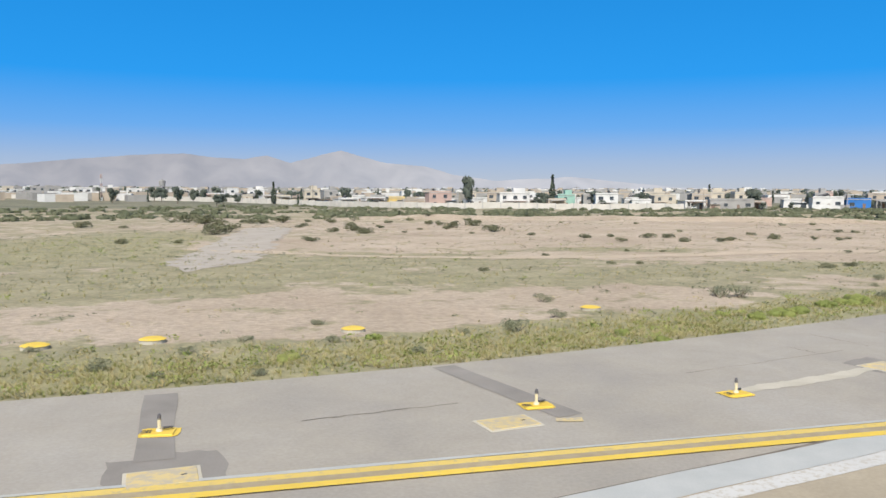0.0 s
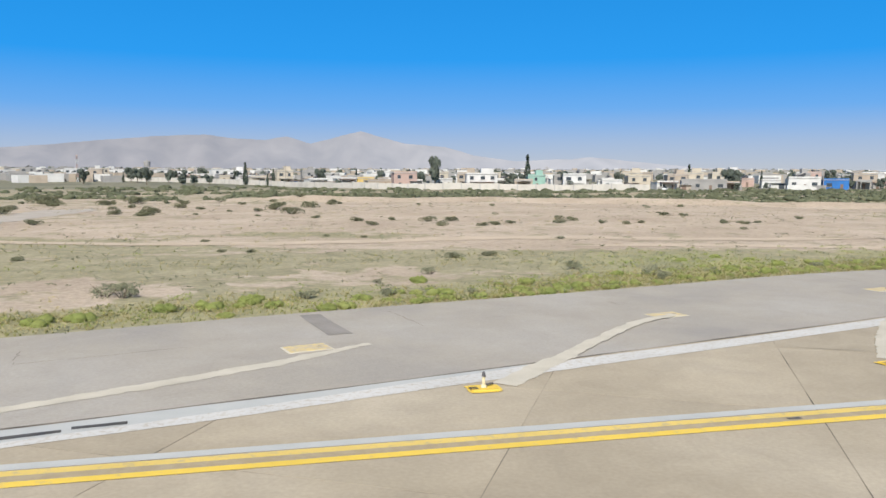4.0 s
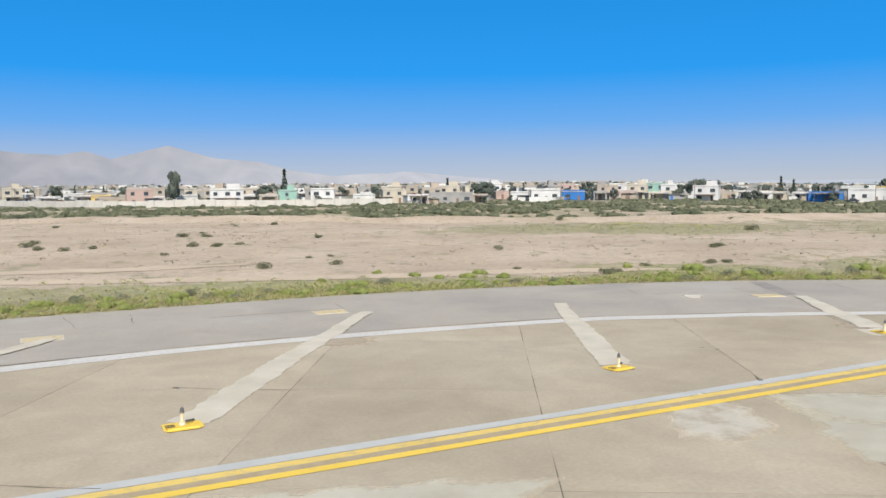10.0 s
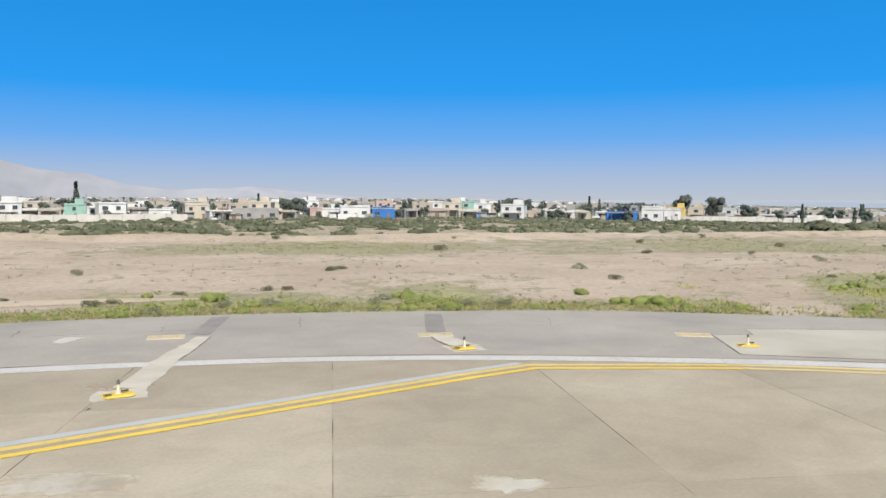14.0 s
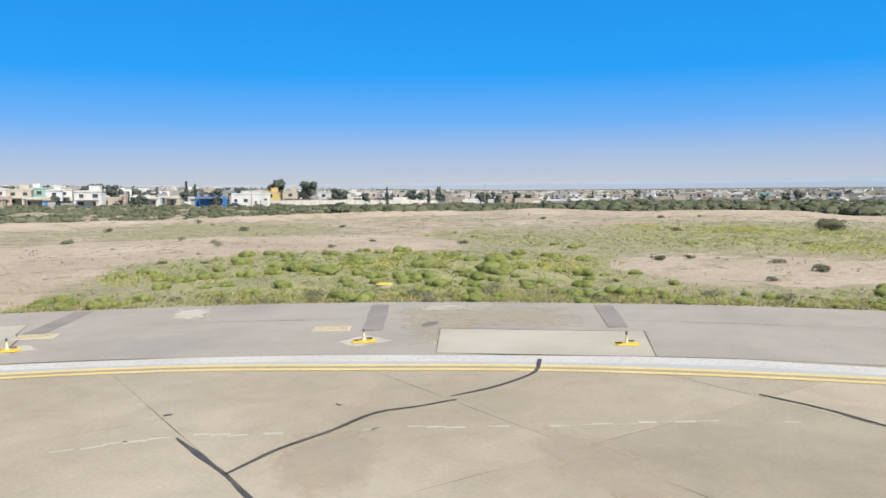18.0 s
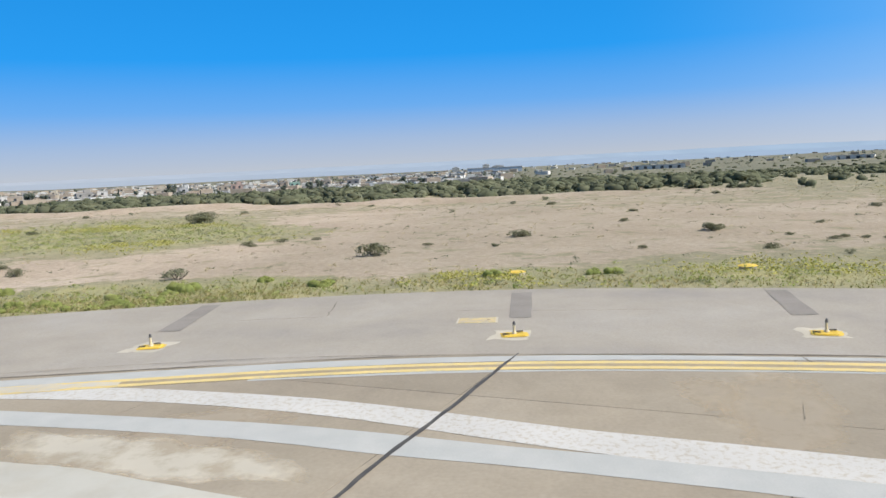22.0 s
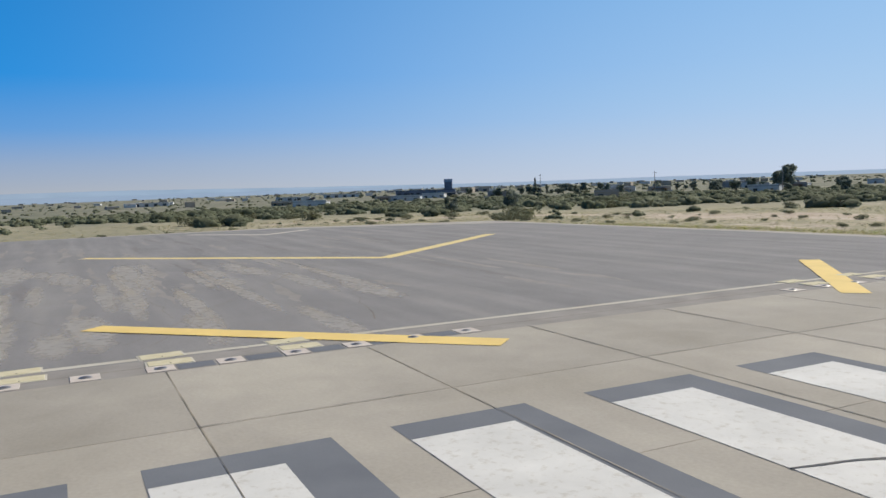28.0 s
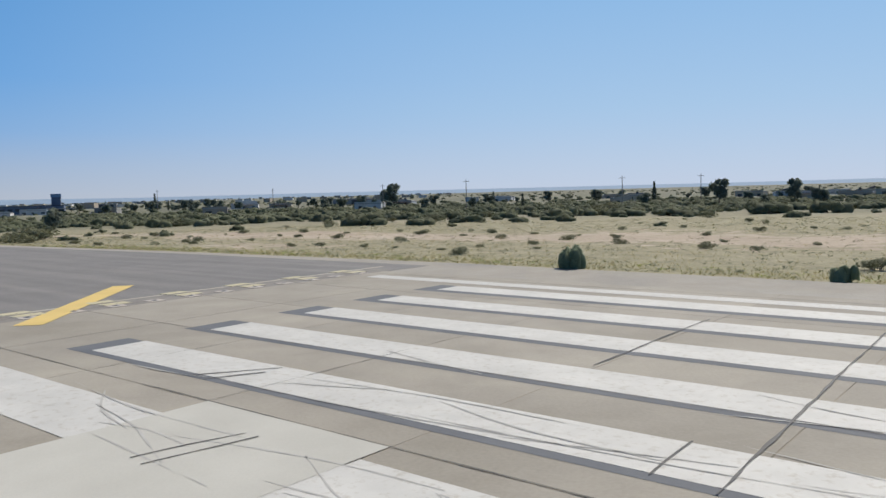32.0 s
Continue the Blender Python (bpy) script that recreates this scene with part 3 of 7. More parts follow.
dirt = g_ramp(g_noise(0.11), [(0.3, (0.375, 0.298, 0.22)), (0.5, (0.44, 0.355, 0.268)), (0.7, (0.512, 0.422, 0.33))])
dry_weeds = g_ramp(g_noise(0.5), [(0.3, (0.215, 0.2, 0.118)), (0.5, (0.29, 0.265, 0.16)), (0.7, (0.375, 0.33, 0.215))])
fresh_weeds = g_ramp(g_noise(0.33, 7, 0.65), [(0.3, (0.20, 0.205, 0.095)), (0.48, (0.285, 0.285, 0.13)), (0.62, (0.36, 0.34, 0.15)), (0.72, (0.45, 0.40, 0.14))])
glush = gn.new("ShaderNodeAttribute")
glush.attribute_name = "lush"
weed_mix = gn.new("ShaderNodeMix")
weed_mix.data_type = "RGBA"
gl.new(glush.outputs["Fac"], weed_mix.inputs["Factor"])
gl.new(dry_weeds, weed_mix.inputs[6])
gl.new(fresh_weeds, weed_mix.inputs[7])
weeds = weed_mix.outputs[2]
mask_sum = gn.new("ShaderNodeMath")
mask_sum.operation = "MULTIPLY_ADD"
gl.new(g_noise(0.42, 9, 0.68), mask_sum.inputs[0])
mask_sum.inputs[1].default_value = 2.4
gl.new(gatt.outputs["Fac"], mask_sum.inputs[2])
mask_node = gn.new("ShaderNodeMapRange")
mask_node.inputs["From Min"].default_value, mask_node.inputs["From Max"].default_value = 1.34, 1.50
mask_node.inputs["To Max"].default_value = 0.9
gl.new(mask_sum.outputs[0], mask_node.inputs["Value"])
gmix = gn.new("ShaderNodeMix")
gmix.data_type = "RGBA"
gl.new(mask_node.outputs[0], gmix.inputs["Factor"])
gl.new(dirt, gmix.inputs[6])
gl.new(weeds, gmix.inputs[7])
speck = gn.new("ShaderNodeMapRange")
speck.inputs["From Min"].default_value, speck.inputs["From Max"].default_value = 0.3, 0.7
speck.inputs["To Min"].default_value, speck.inputs["To Max"].default_value = 0.66, 1.26
gl.new(g_noise(4, 9, 0.78), speck.inputs["Value"])
gmul = gn.new("ShaderNodeMix")
gmul.data_type, gmul.blend_type = "RGBA", "MULTIPLY"
gmul.inputs["Factor"].default_value = 1
# beyond the airfield the land is scrub country, darker and greener
gscrub = gn.new("ShaderNodeAttribute")
gscrub.attribute_name = "wild"
gfar = gn.new("ShaderNodeMix")
gfar.data_type = "RGBA"
gl.new(gscrub.outputs["Fac"], gfar.inputs["Factor"])
gl.new(gmix.outputs[2], gfar.inputs[6])
gl.new(g_ramp(g_noise(0.02), [(0.35, (0.13, 0.135, 0.085)), (0.55, (0.19, 0.18, 0.12)), (0.75, (0.28, 0.245, 0.175))]), gfar.inputs[7])
gl.new(gfar.outputs[2], gmul.inputs[6])
gl.new(speck.outputs[0], gmul.inputs[7])
gl.new(gmul.outputs[2], gb.inputs["Base Color"])
gbump = gn.new("ShaderNodeBump")
gbump.inputs["Strength"].default_value, gbump.inputs["Distance"].default_value = 0.8, 0.12
gl.new(g_noise(3, 8, 0.7), gbump.inputs["Height"])
gl.new(gbump.outputs[0], gb.inputs["Normal"])


def build_ground():
    rings = list(np.arange(0, 150, 1.6)) + list(np.geomspace(150, 4700, 70))
    spokes = 420
    ang = np.arange(spokes) * 2 * math.pi / spokes
    xs = np.concatenate([[60.0], *(60 + r * np.cos(ang) for r in rings[1:])])
    ys = np.concatenate([[10.0], *(10 + r * np.sin(ang) for r in rings[1:])])
    zs, cov = ground_height(xs, ys), grass_cover(xs, ys)
    f = [(0, 1 + i, 1 + (i + 1) % spokes) for i in range(spokes)]
    for k in range(len(rings) - 2):
        a, b = 1 + k * spokes, 1 + (k + 1) * spokes
        f += [(a + i, b + i, b + (i + 1) % spokes, a + (i + 1) % spokes) for i in range(spokes)]
    ob = mesh_object("ground", np.stack([xs, ys, zs], 1), f, M_ground, smooth=True)
    att = ob.data.attributes.new("cover", "FLOAT", "POINT")
    att.data.foreach_set("value", cov)
    lush = ob.data.attributes.new("lush", "FLOAT", "POINT")
    lush.data.foreach_set("value", lushness(xs, ys))
    wild = ob.data.attributes.new("wild", "FLOAT", "POINT")
    stony = 0.30 * np.clip((xs - 112) / 8, 0, 1) * np.clip((14 - ys) / 12, 0, 1) * (ys > -66)
    wild.data.foreach_set("value", np.clip(stony + np.where(ys < -60, (np.hypot(xs - 60, ys - 10) - 165) / 60, (np.hypot(xs - 60, ys - 10) - 230) / 120).clip(0, 1), 0, 1))
    return tagged(ob, "dry sandy desert ground with patchy grass and weeds", "ground", kind="structure")


ground = build_ground()

# ---------- paving ----------
shoulder = flat("shoulder", PAVED, -0.015, M_shoulder, None, thick=0.25)
tagged(shoulder, "wide grey aged asphalt shoulder beside the taxiway", "pavement", kind="structure")
stopway = flat("stopway", [rw(-6.4, -7.9), rw(-40, -7.4), rw(STOP_FAR + 0.3, -6.4), rw(STOP_FAR + 4.3, 20), rw(-57.6, 41.0), rw(-30, 43), rw(-6.4, 43.5)], -0.009, M_stopway, None, thick=0.02)
tagged(stopway, "dark streaked asphalt stopway before the runway threshold", "pavement", kind="structure")
taxiway = thing("taxiway", "tan concrete slab taxiway with yellow double edge line", "taxiway", kind="structure")
runway = thing("runway", "concrete slab runway with white threshold stripes", "runway", kind="structure")

E1, E2 = np.array([0.970, -0.243]), np.array([0.243, 0.970])
TAXI = [tuple(p) for p in CONCRETE_EDGE] + [rw(-6.6, -8.6), rw(60, -8.6), (-20, -35), (-75, -40), (-75, -22)]
S_JOINTS = [18.4 - 4.74 * k for k in range(8, 0, -1)] + [18.4, 23.0, 27.76, 32.5, 37.36, 42.0, 46.8, 51.4, 56.05, 60.7, 65.5, 70.1, 75.0, 79.8, 84.5, 89.25, 94.1, 99.0, 103.8, 108.5]
flat("joint_filler", TAXI, -0.004, M_bed, taxiway, "dusty filler in the slab joints")
for s0, s1 in zip(S_JOINTS, S_JOINTS[1:]):
    zone_b = s0 > 74
    for r_i in range(-4, 13):
        r0 = (39.6 - 5.26 * r_i if r_i < 7 else 3.4 - 4.8 * (r_i - 7)) if zone_b else (40.35 - 5.03 * r_i)
        h = (4.64 if r_i == 6 else 5.26 if r_i < 6 else 4.8) if zone_b else 5.03
        gap = 0.010
        cell = [tuple(a * E1 + b * E2) for a, b in ((s0 + gap, r0 - h + gap), (s1 - gap, r0 - h + gap), (s1 - gap, r0 - gap), (s0 + gap, r0 - gap))]
        mid = np.mean(cell, axis=0)
        if s0 < -20 or mid[1] < -32:
            continue
        poly = cut_cell(TAXI, cell)
        if len(poly) > 2 and abs(area(poly)) > 0.2:
            v, f = slab_mesh(poly if area(poly) > 0 else poly[::-1], 0.0, 0.1)
            mesh_object("slab", v, f, M_slab_east if mid[0] > 95 and mid[1] < 5 else M_slab, taxiway)
flat("joint_filler", rect(-6.55, 55.7, -8.5, 40.1), -0.004, M_bed, runway, "dusty filler in the slab joints")
for a in range(13):
    for b in range(-2, 9):
        u0, v0 = -6.6 + 4.8 * a, 1.1 + 4.77 * b
        u1, v1 = u0 + 4.8, v0 + 4.77
        if b == -2:
            v0 = -8.58
        if b == 8:
            v1 = 40.2
        v, f = slab_mesh(rect(u0 + 0.012, u1 - 0.012, v0 + 0.012, v1 - 0.012)[::-1], 0.0, 0.1)
        mesh_object("slab", v, f, M_rslab, runway)

# ---------- fitted places ----------
TRAILS = [[(14.42, 18.08), (16.04, 19.43), (18.47, 21.73), (20.4, 23.9)], [(23.35, 20.36), (24.81, 22.93), (26.99, 26.53), (28.51, 27.95)], [(31.7, 22.61), (32.61, 24.41), (33.89, 26.72), (35.9, 29.77), (38.27, 33.69)], [(40.31, 25.26), (41.15, 27.86), (42.47, 31.39), (44.32, 35.88)], [(48.82, 27.05), (49.72, 29.59), (51.22, 33.74), (52.98, 38.34)], [(57.6, 29.5), (58.24, 32.81), (59.5, 38.56)], [(66.21, 32.08), (67.07, 34.64), (68.3, 38.08)], [(74.83, 34.11), (74.65, 36.01)], [(6.12, 15.73), (8.15, 16.73), (10.25, 18.05)], [(103.87, -24.22), (105.96, -24.69), (108.99, -25.43)]]
DARK_STRIPS = [[(-4.28, 11.4), (-4.9, 13.24), (-5.55, 15.25)], [(2.3, 13.85), (1.8, 14.71), (0.02, 17.83)], [(88.88, 29.4), (91.59, 32.28)], [(95.18, 22.39), (98.66, 25.7)], [(99.83, 17.35), (103.15, 19.77)], [(103.8, 9.18), (107.55, 10.69)], [(106.07, 2.56), (109.97, 3.3)], [(107.37, -6.52), (111.31, -6.27)], [(107.3, -13.37), (111.0, -13.52)], [(105.71, -20.1), (109.63, -20.79)], [(104.9, -22.51), (109.27, -23.27)], [(19.49, 24.88), (18.21, 27.52)], [(74.93, 36.5), (76.28, 40.23)], [(68.22, 38.62), (69.22, 42.19)]]
PADS = [(10.26, 18.01), (1.15, 13.38), (-3.9, 10.69), (19.0, 23.3), (28.2, 27.93), (36.88, 33.25), (37.11, 33.4), (44.05, 35.91), (51.83, 38.63), (67.27, 38.51), (67.43, 38.51), (74.75, 36.09), (81.95, 33.25), (74.78, 36.1), (82.05, 33.21), (94.63, 23.49), (88.76, 28.88), (94.8, 23.45), (103.02, 10.02), (107.05, -5.46), (107.06, -5.38), (105.3, -20.74), (105.28, -21.05)]
GRASS_COVERS = [(-10.49, 19.97), (-7.8, 20.88), (-2.61, 22.66), (5.15, 27.15), (102.57, 29.55), (102.2, 29.83), (115.96, -5.68), (116.35, -13.8), (115.0, -22.45)]
SEALS_TAXIWAY = [[(43.99, 22.46), (43.61, 20.95), (43.32, 19.89), (43.14, 19.16)], [(91.31, 16.17), (92.19, 15.97), (93.14, 15.98), (93.97, 16.09), (95.0, 16.69)], [(95.09, 11.78), (94.8, 10.52), (94.1, 8.54), (93.53, 6.52), (93.2, 5.4), (92.97, 4.41)], [(100.2, 7.74), (99.35, 7.45), (98.36, 7.12), (97.71, 6.39), (97.48, 5.58)], [(86.64, 17.88), (86.23, 15.89), (85.92, 14.81)], [(86.23, 15.89), (87.34, 16.2), (88.54, 16.28), (89.63, 16.47), (90.37, 16.19), (91.21, 15.93)], [(103.49, -6.81), (100.63, -6.19), (99.13, -5.87), (97.89, -5.54), (96.28, -5.22), (95.3, -5.0)]]
SEALS_RUNWAY = [[(85.04, -44.29), (85.23, -45.0), (85.31, -45.77), (85.09, -46.7), (84.94, -47.86)], [(87.19, -40.54), (86.76, -41.52), (86.31, -42.25)], [(85.13, -43.08), (85.05, -44.03)], [(86.95, -43.33), (86.5, -43.18), (86.34, -42.72), (85.99, -43.07)], [(86.75, -43.28), (86.62, -43.75)], [(74.96, -64.96), (75.46, -62.0), (75.76, -59.92), (76.08, -57.94)], [(70.49, -64.36), (71.34, -58.72), (71.82, -55.17), (72.13, -53.09), (72.32, -51.56)], [(83.82, -53.67), (82.42, -55.04)], [(83.3, -53.5), (82.47, -54.53)], [(80.43, -49.29), (80.1, -50.09), (79.69, -50.97)], [(80.02, -49.16), (79.72, -49.96), (79.34, -50.91)], [(73.05, -53.58), (73.2, -52.6), (73.26, -51.9)]]
SEALS_LAST = [[(49.17, 23.6), (48.86, 22.2), (48.6, 21.35), (48.46, 20.87)]]
CRACKS = [[(29.82, 23.91), (31.51, 23.5), (34.38, 22.72), (35.87, 22.3), (37.33, 21.87)], [(32.32, 23.32), (34.47, 22.66), (36.38, 22.12), (38.03, 21.68)], [(39.63, 21.2), (40.82, 20.94), (42.21, 20.62), (43.78, 20.14)], [(48.28, 29.64), (49.47, 29.19), (50.67, 28.86)], [(44.86, 25.13), (46.15, 24.83), (48.08, 24.25)], [(38.34, 19.29), (38.86, 21.3), (39.04, 22.05), (39.5, 23.78), (40.12, 25.98)], [(59.78, 27.43), (59.96, 27.89)], [(60.33, 30.74), (60.71, 30.78)], [(77.68, 21.54), (79.38, 21.17), (80.67, 20.78), (82.13, 20.45), (84.49, 19.95)], [(102.7, -12.32), (103.25, -12.21)], [(102.08, -17.34), (102.63, -17.44)], [(98.66, -16.65), (100.79, -17.03)], [(99.39, -11.34), (100.35, -11.57)], [(100.74, 7.29), (102.23, 2.72), (103.17, -1.91), (103.39, -6.78), (103.29, -10.62)], [(93.95, 6.47), (95.45, 6.0), (96.84, 5.67)]]
BLOTS_WEST = [[(70.79, 24.58), (71.19, 24.35), (71.81, 23.88), (71.39, 23.57), (70.78, 23.68), (70.46, 24.11)], [(81.64, 22.31), (81.86, 22.28), (81.82, 21.99), (81.62, 22.0)], [(64.14, 39.02), (64.5, 39.68), (65.28, 39.4), (64.89, 38.53), (64.21, 38.25)], [(93.69, 30.32), (94.85, 29.6), (93.26, 27.76), (92.32, 28.63)], [(59.49, 26.39), (60.7, 26.19), (64.86, 24.82), (62.28, 22.14), (58.64, 23.11), (59.03, 24.53)], [(49.22, 23.42), (50.88, 23.57), (53.97, 23.36), (52.09, 20.51), (48.54, 20.89)]]
BLOTS_EAST = [[(91.69, 6.86), (92.51, 6.69), (93.55, 6.61), (93.55, 6.18), (93.16, 4.72), (92.94, 3.54)], [(95.53, 3.59), (95.95, 2.54), (95.98, 1.37), (95.43, 0.74), (94.1, 0.87), (93.74, 2.29), (94.6, 3.04)], [(97.1, 0.2), (96.9, -1.32), (96.44, -2.94), (95.91, -4.9), (94.9, -3.2), (93.4, -1.0), (93.9, 0.95)], [(83.05, -46.13), (83.06, -46.26), (82.68, -46.21), (82.72, -46.02)], [(58.31, 27.14), (58.68, 25.85), (58.36, 24.43), (56.98, 23.78), (56.25, 24.47), (56.93, 26.25)], [(59.48, 26.48), (61.85, 25.85), (65.2, 24.92), (68.34, 24.08), (66.73, 22.52), (62.73, 23.73), (59.49, 24.71)]]
PALE_REPAIRS = [[(82.49, 33.08), (83.67, 32.67), (84.2, 33.59), (86.82, 32.42), (89.41, 31.14), (88.54, 29.68), (88.3, 28.84), (87.52, 27.5), (86.69, 26.75), (83.87, 28.46), (81.06, 30.33)], [(96.57, 21.13), (99.01, 17.48), (99.75, 16.53), (96.96, 14.79), (94.1, 19.05)]]
DARK_PATCHES = [[(-4.97, 11.3), (-4.45, 11.46), (-4.61, 11.76), (-4.02, 11.82), (-3.45, 11.91), (-2.92, 10.59), (-3.46, 10.38), (-4.52, 10.25)], [(104.6, -21.4), (104.64, -22.18), (104.28, -23.29), (104.26, -23.92), (101.45, -23.13), (101.92, -20.78)], [(98.71, 25.71), (101.21, 23.11), (103.08, 20.2), (99.58, 17.46), (96.77, 21.27), (94.31, 19.28), (93.47, 19.89)], [(9.44, 18.39), (10.42, 19.11), (11.14, 18.05), (9.84, 17.31)]]
SPALLS = [(60.62, 30.46), (59.87, 27.59), (60.33, 30.74), (65.52, 30.5), (48.3, 29.58), (39.91, 25.59), (39.25, 23.98), (88.98, 15.81), (89.57, 17.36), (87.21, 19.18)]
OIL_SPOT = [(96.69, 21.98), (97.11, 22.11), (97.39, 21.99), (97.15, 21.69), (96.68, 21.61), (96.44, 21.71)]
TRACK_A = [(-13.13, 40.02), (-14.38, 51.88), (-17.25, 71.66), (-19.88, 93.85)]
TRACK_B = [(-20.15, 57.7), (-3.12, 51.43), (11.78, 51.63), (21.88, 55.27), (35.55, 55.95), (49.27, 56.63)]
TRACK_C = [(28.46, 50.85), (38.89, 51.12), (49.76, 49.54), (57.99, 49.59), (70.75, 48.65)]
BLUE_LINE = [(49.18, 20.83), (50.33, 21.24), (51.55, 21.57), (52.96, 21.84)]
BLACK_BARS = [[(13.43, 15.75), (13.63, 15.9)], [(13.99, 15.99), (15.32, 16.77)], [(15.56, 16.95), (16.44, 17.41)], [(16.53, 17.54), (17.27, 17.85)], [(33.13, 20.28), (33.59, 20.36)], [(33.42, 19.95), (33.84, 20.02)], [(27.76, 18.46), (28.01, 18.53)], [(38.46, 21.27), (39.16, 21.39)], [(101.66, -15.55), (101.61, -15.86)], [(101.19, -17.59), (101.15, -17.84)], [(101.61, -15.59), (101.6, -15.93)], [(101.2, -17.63), (101.18, -17.88)], [(100.83, -19.75), (100.8, -20.03)]]
DASH_STAINS = [[(80.25, 19.98), (81.29, 19.94), (82.84, 19.93), (84.45, 18.94), (86.61, 17.98), (88.59, 16.11), (90.45, 14.5)], [(89.38, 15.45), (90.76, 13.95), (92.01, 12.67), (93.79, 10.7), (94.37, 9.71)], [(78.84, 20.08), (80.2, 20.02), (81.52, 20.06), (83.69, 19.46)]]
BUSHES_A = [(-7.9, 17.6, 0.35, 2), (-3.8, 18.8, 0.31, 0), (2.2, 22.9, 0.5, 2), (0.6, 22.5, 0.25, 2), (3.7, 29.3, 0.43, 2), (3.7, 25.5, 0.37, 2), (10.9, 30.8, 0.59, 2), (11.6, 30.5, 0.59, 2), (5.2, 22.4, 0.3, 0), (11.3, 26.0, 0.45, 0), (12.1, 26.7, 0.47, 0), (9.4, 26.0, 0.28, 0), (21.9, 44.6, 0.43, 1), (9.9, 46.0, 0.27, 1), (2.1, 40.9, 0.33, 1), (-11.2, 65.9, 0.68, 1), (-11.3, 80.6, 0.7, 1), (-21.3, 63.0, 0.48, 1), (-25.8, 62.8, 0.59, 1), (-21.9, 75.3, 1.41, 1), (-21.8, 79.8, 1.31, 1), (-7.9, 78.5, 0.57, 1), (8.7, 77.5, 0.45, 1), (16.0, 74.8, 0.44, 1)]
BUSHES_B = [(20.6, 67.0, 0.56, 1), (33.7, 71.2, 0.45, 1), (13.4, 57.0, 0.25, 1), (2.9, 79.3, 0.34, 1), (-6.2, 16.8, 0.18, 2), (-3.0, 21.1, 0.31, 2), (-1.9, 21.6, 0.29, 0), (10.2, 25.4, 0.4, 0), (13.8, 28.1, 0.45, 0), (15.0, 28.8, 0.42, 0), (-4.0, 17.1, 0.18, 2), (-0.6, 19.6, 0.23, 2), (-10.4, 19.5, 0.23, 2), (-6.4, 19.5, 0.27, 2), (-5.4, 21.1, 0.25, 2), (-3.9, 23.9, 0.21, 2), (6.1, 21.3, 0.23, 0), (-38.1, 116.6, 1.94, 1), (-32.5, 107.7, 2.03, 1), (-23.2, 113.2, 1.5, 1)]
BUSHES_C = [(23.7, 45.4, 0.41, 1), (11.5, 45.8, 0.27, 1), (15.9, 56.6, 0.22, 1), (20.8, 35.1, 0.41, 0), (27.1, 39.3, 0.5, 2), (13.2, 72.6, 0.62, 1), (19.2, 73.5, 0.72, 1), (23.8, 67.0, 0.47, 1), (24.7, 69.4, 0.4, 1), (30.3, 71.7, 0.59, 1), (35.6, 70.4, 0.41, 1), (41.7, 82.9, 0.49, 1), (43.8, 71.5, 0.51, 1), (45.5, 71.0, 0.42, 1), (52.9, 78.6, 0.48, 1), (51.7, 60.1, 0.24, 1), (18.8, 28.4, 0.34, 0), (19.3, 28.7, 0.37, 0), (25.5, 31.9, 0.39, 0), (27.6, 33.4, 0.37, 0), (28.6, 34.4, 0.34, 0), (24.0, 31.3, 0.31, 0), (31.3, 35.7, 0.3, 0), (32.6, 42.8, 0.3, 0)]
BUSHES_D = [(34.7, 44.4, 0.37, 0), (35.9, 43.3, 0.31, 0), (40.2, 41.9, 0.38, 0), (44.5, 41.7, 0.39, 0), (22.0, 30.7, 0.32, 0), (23.0, 31.2, 0.35, 0), (24.6, 31.9, 0.32, 0), (26.5, 32.9, 0.29, 0), (18.1, 28.1, 0.27, 0), (21.0, 29.9, 0.24, 0), (29.7, 35.2, 0.27, 0), (37.8, 40.5, 0.38, 2), (21.1, 37.6, 0.4, 2), (19.3, 34.8, 0.25, 2), (-9.8, 85.7, 1.01, 1), (-7.9, 79.7, 0.82, 1), (29.3, 36.9, 0.25, 0), (26.7, 34.3, 0.31, 0)]
BUSHES_E = [(45.1, 41.2, 0.46, 0), (35.9, 43.5, 0.47, 0), (41.1, 41.5, 0.38, 0), (58.4, 47.9, 0.43, 0), (53.3, 42.9, 0.41, 0), (51.9, 47.6, 0.36, 0), (54.7, 50.9, 0.28, 0), (77.4, 59.6, 0.41, 1), (53.0, 60.7, 0.21, 1), (21.2, 74.0, 0.67, 1), (24.9, 68.1, 0.47, 1), (26.2, 70.9, 0.49, 1), (31.8, 75.3, 0.56, 1), (37.1, 71.8, 0.35, 1), (43.6, 83.1, 0.46, 1), (47.0, 72.7, 0.35, 1), (45.5, 72.5, 0.39, 1), (65.0, 47.5, 0.4, 1), (69.5, 47.8, 0.67, 0), (67.0, 49.8, 0.37, 0), (47.7, 43.3, 0.31, 2), (43.0, 43.9, 0.32, 2), (59.9, 47.3, 0.38, 0), (67.0, 45.8, 0.39, 0)]
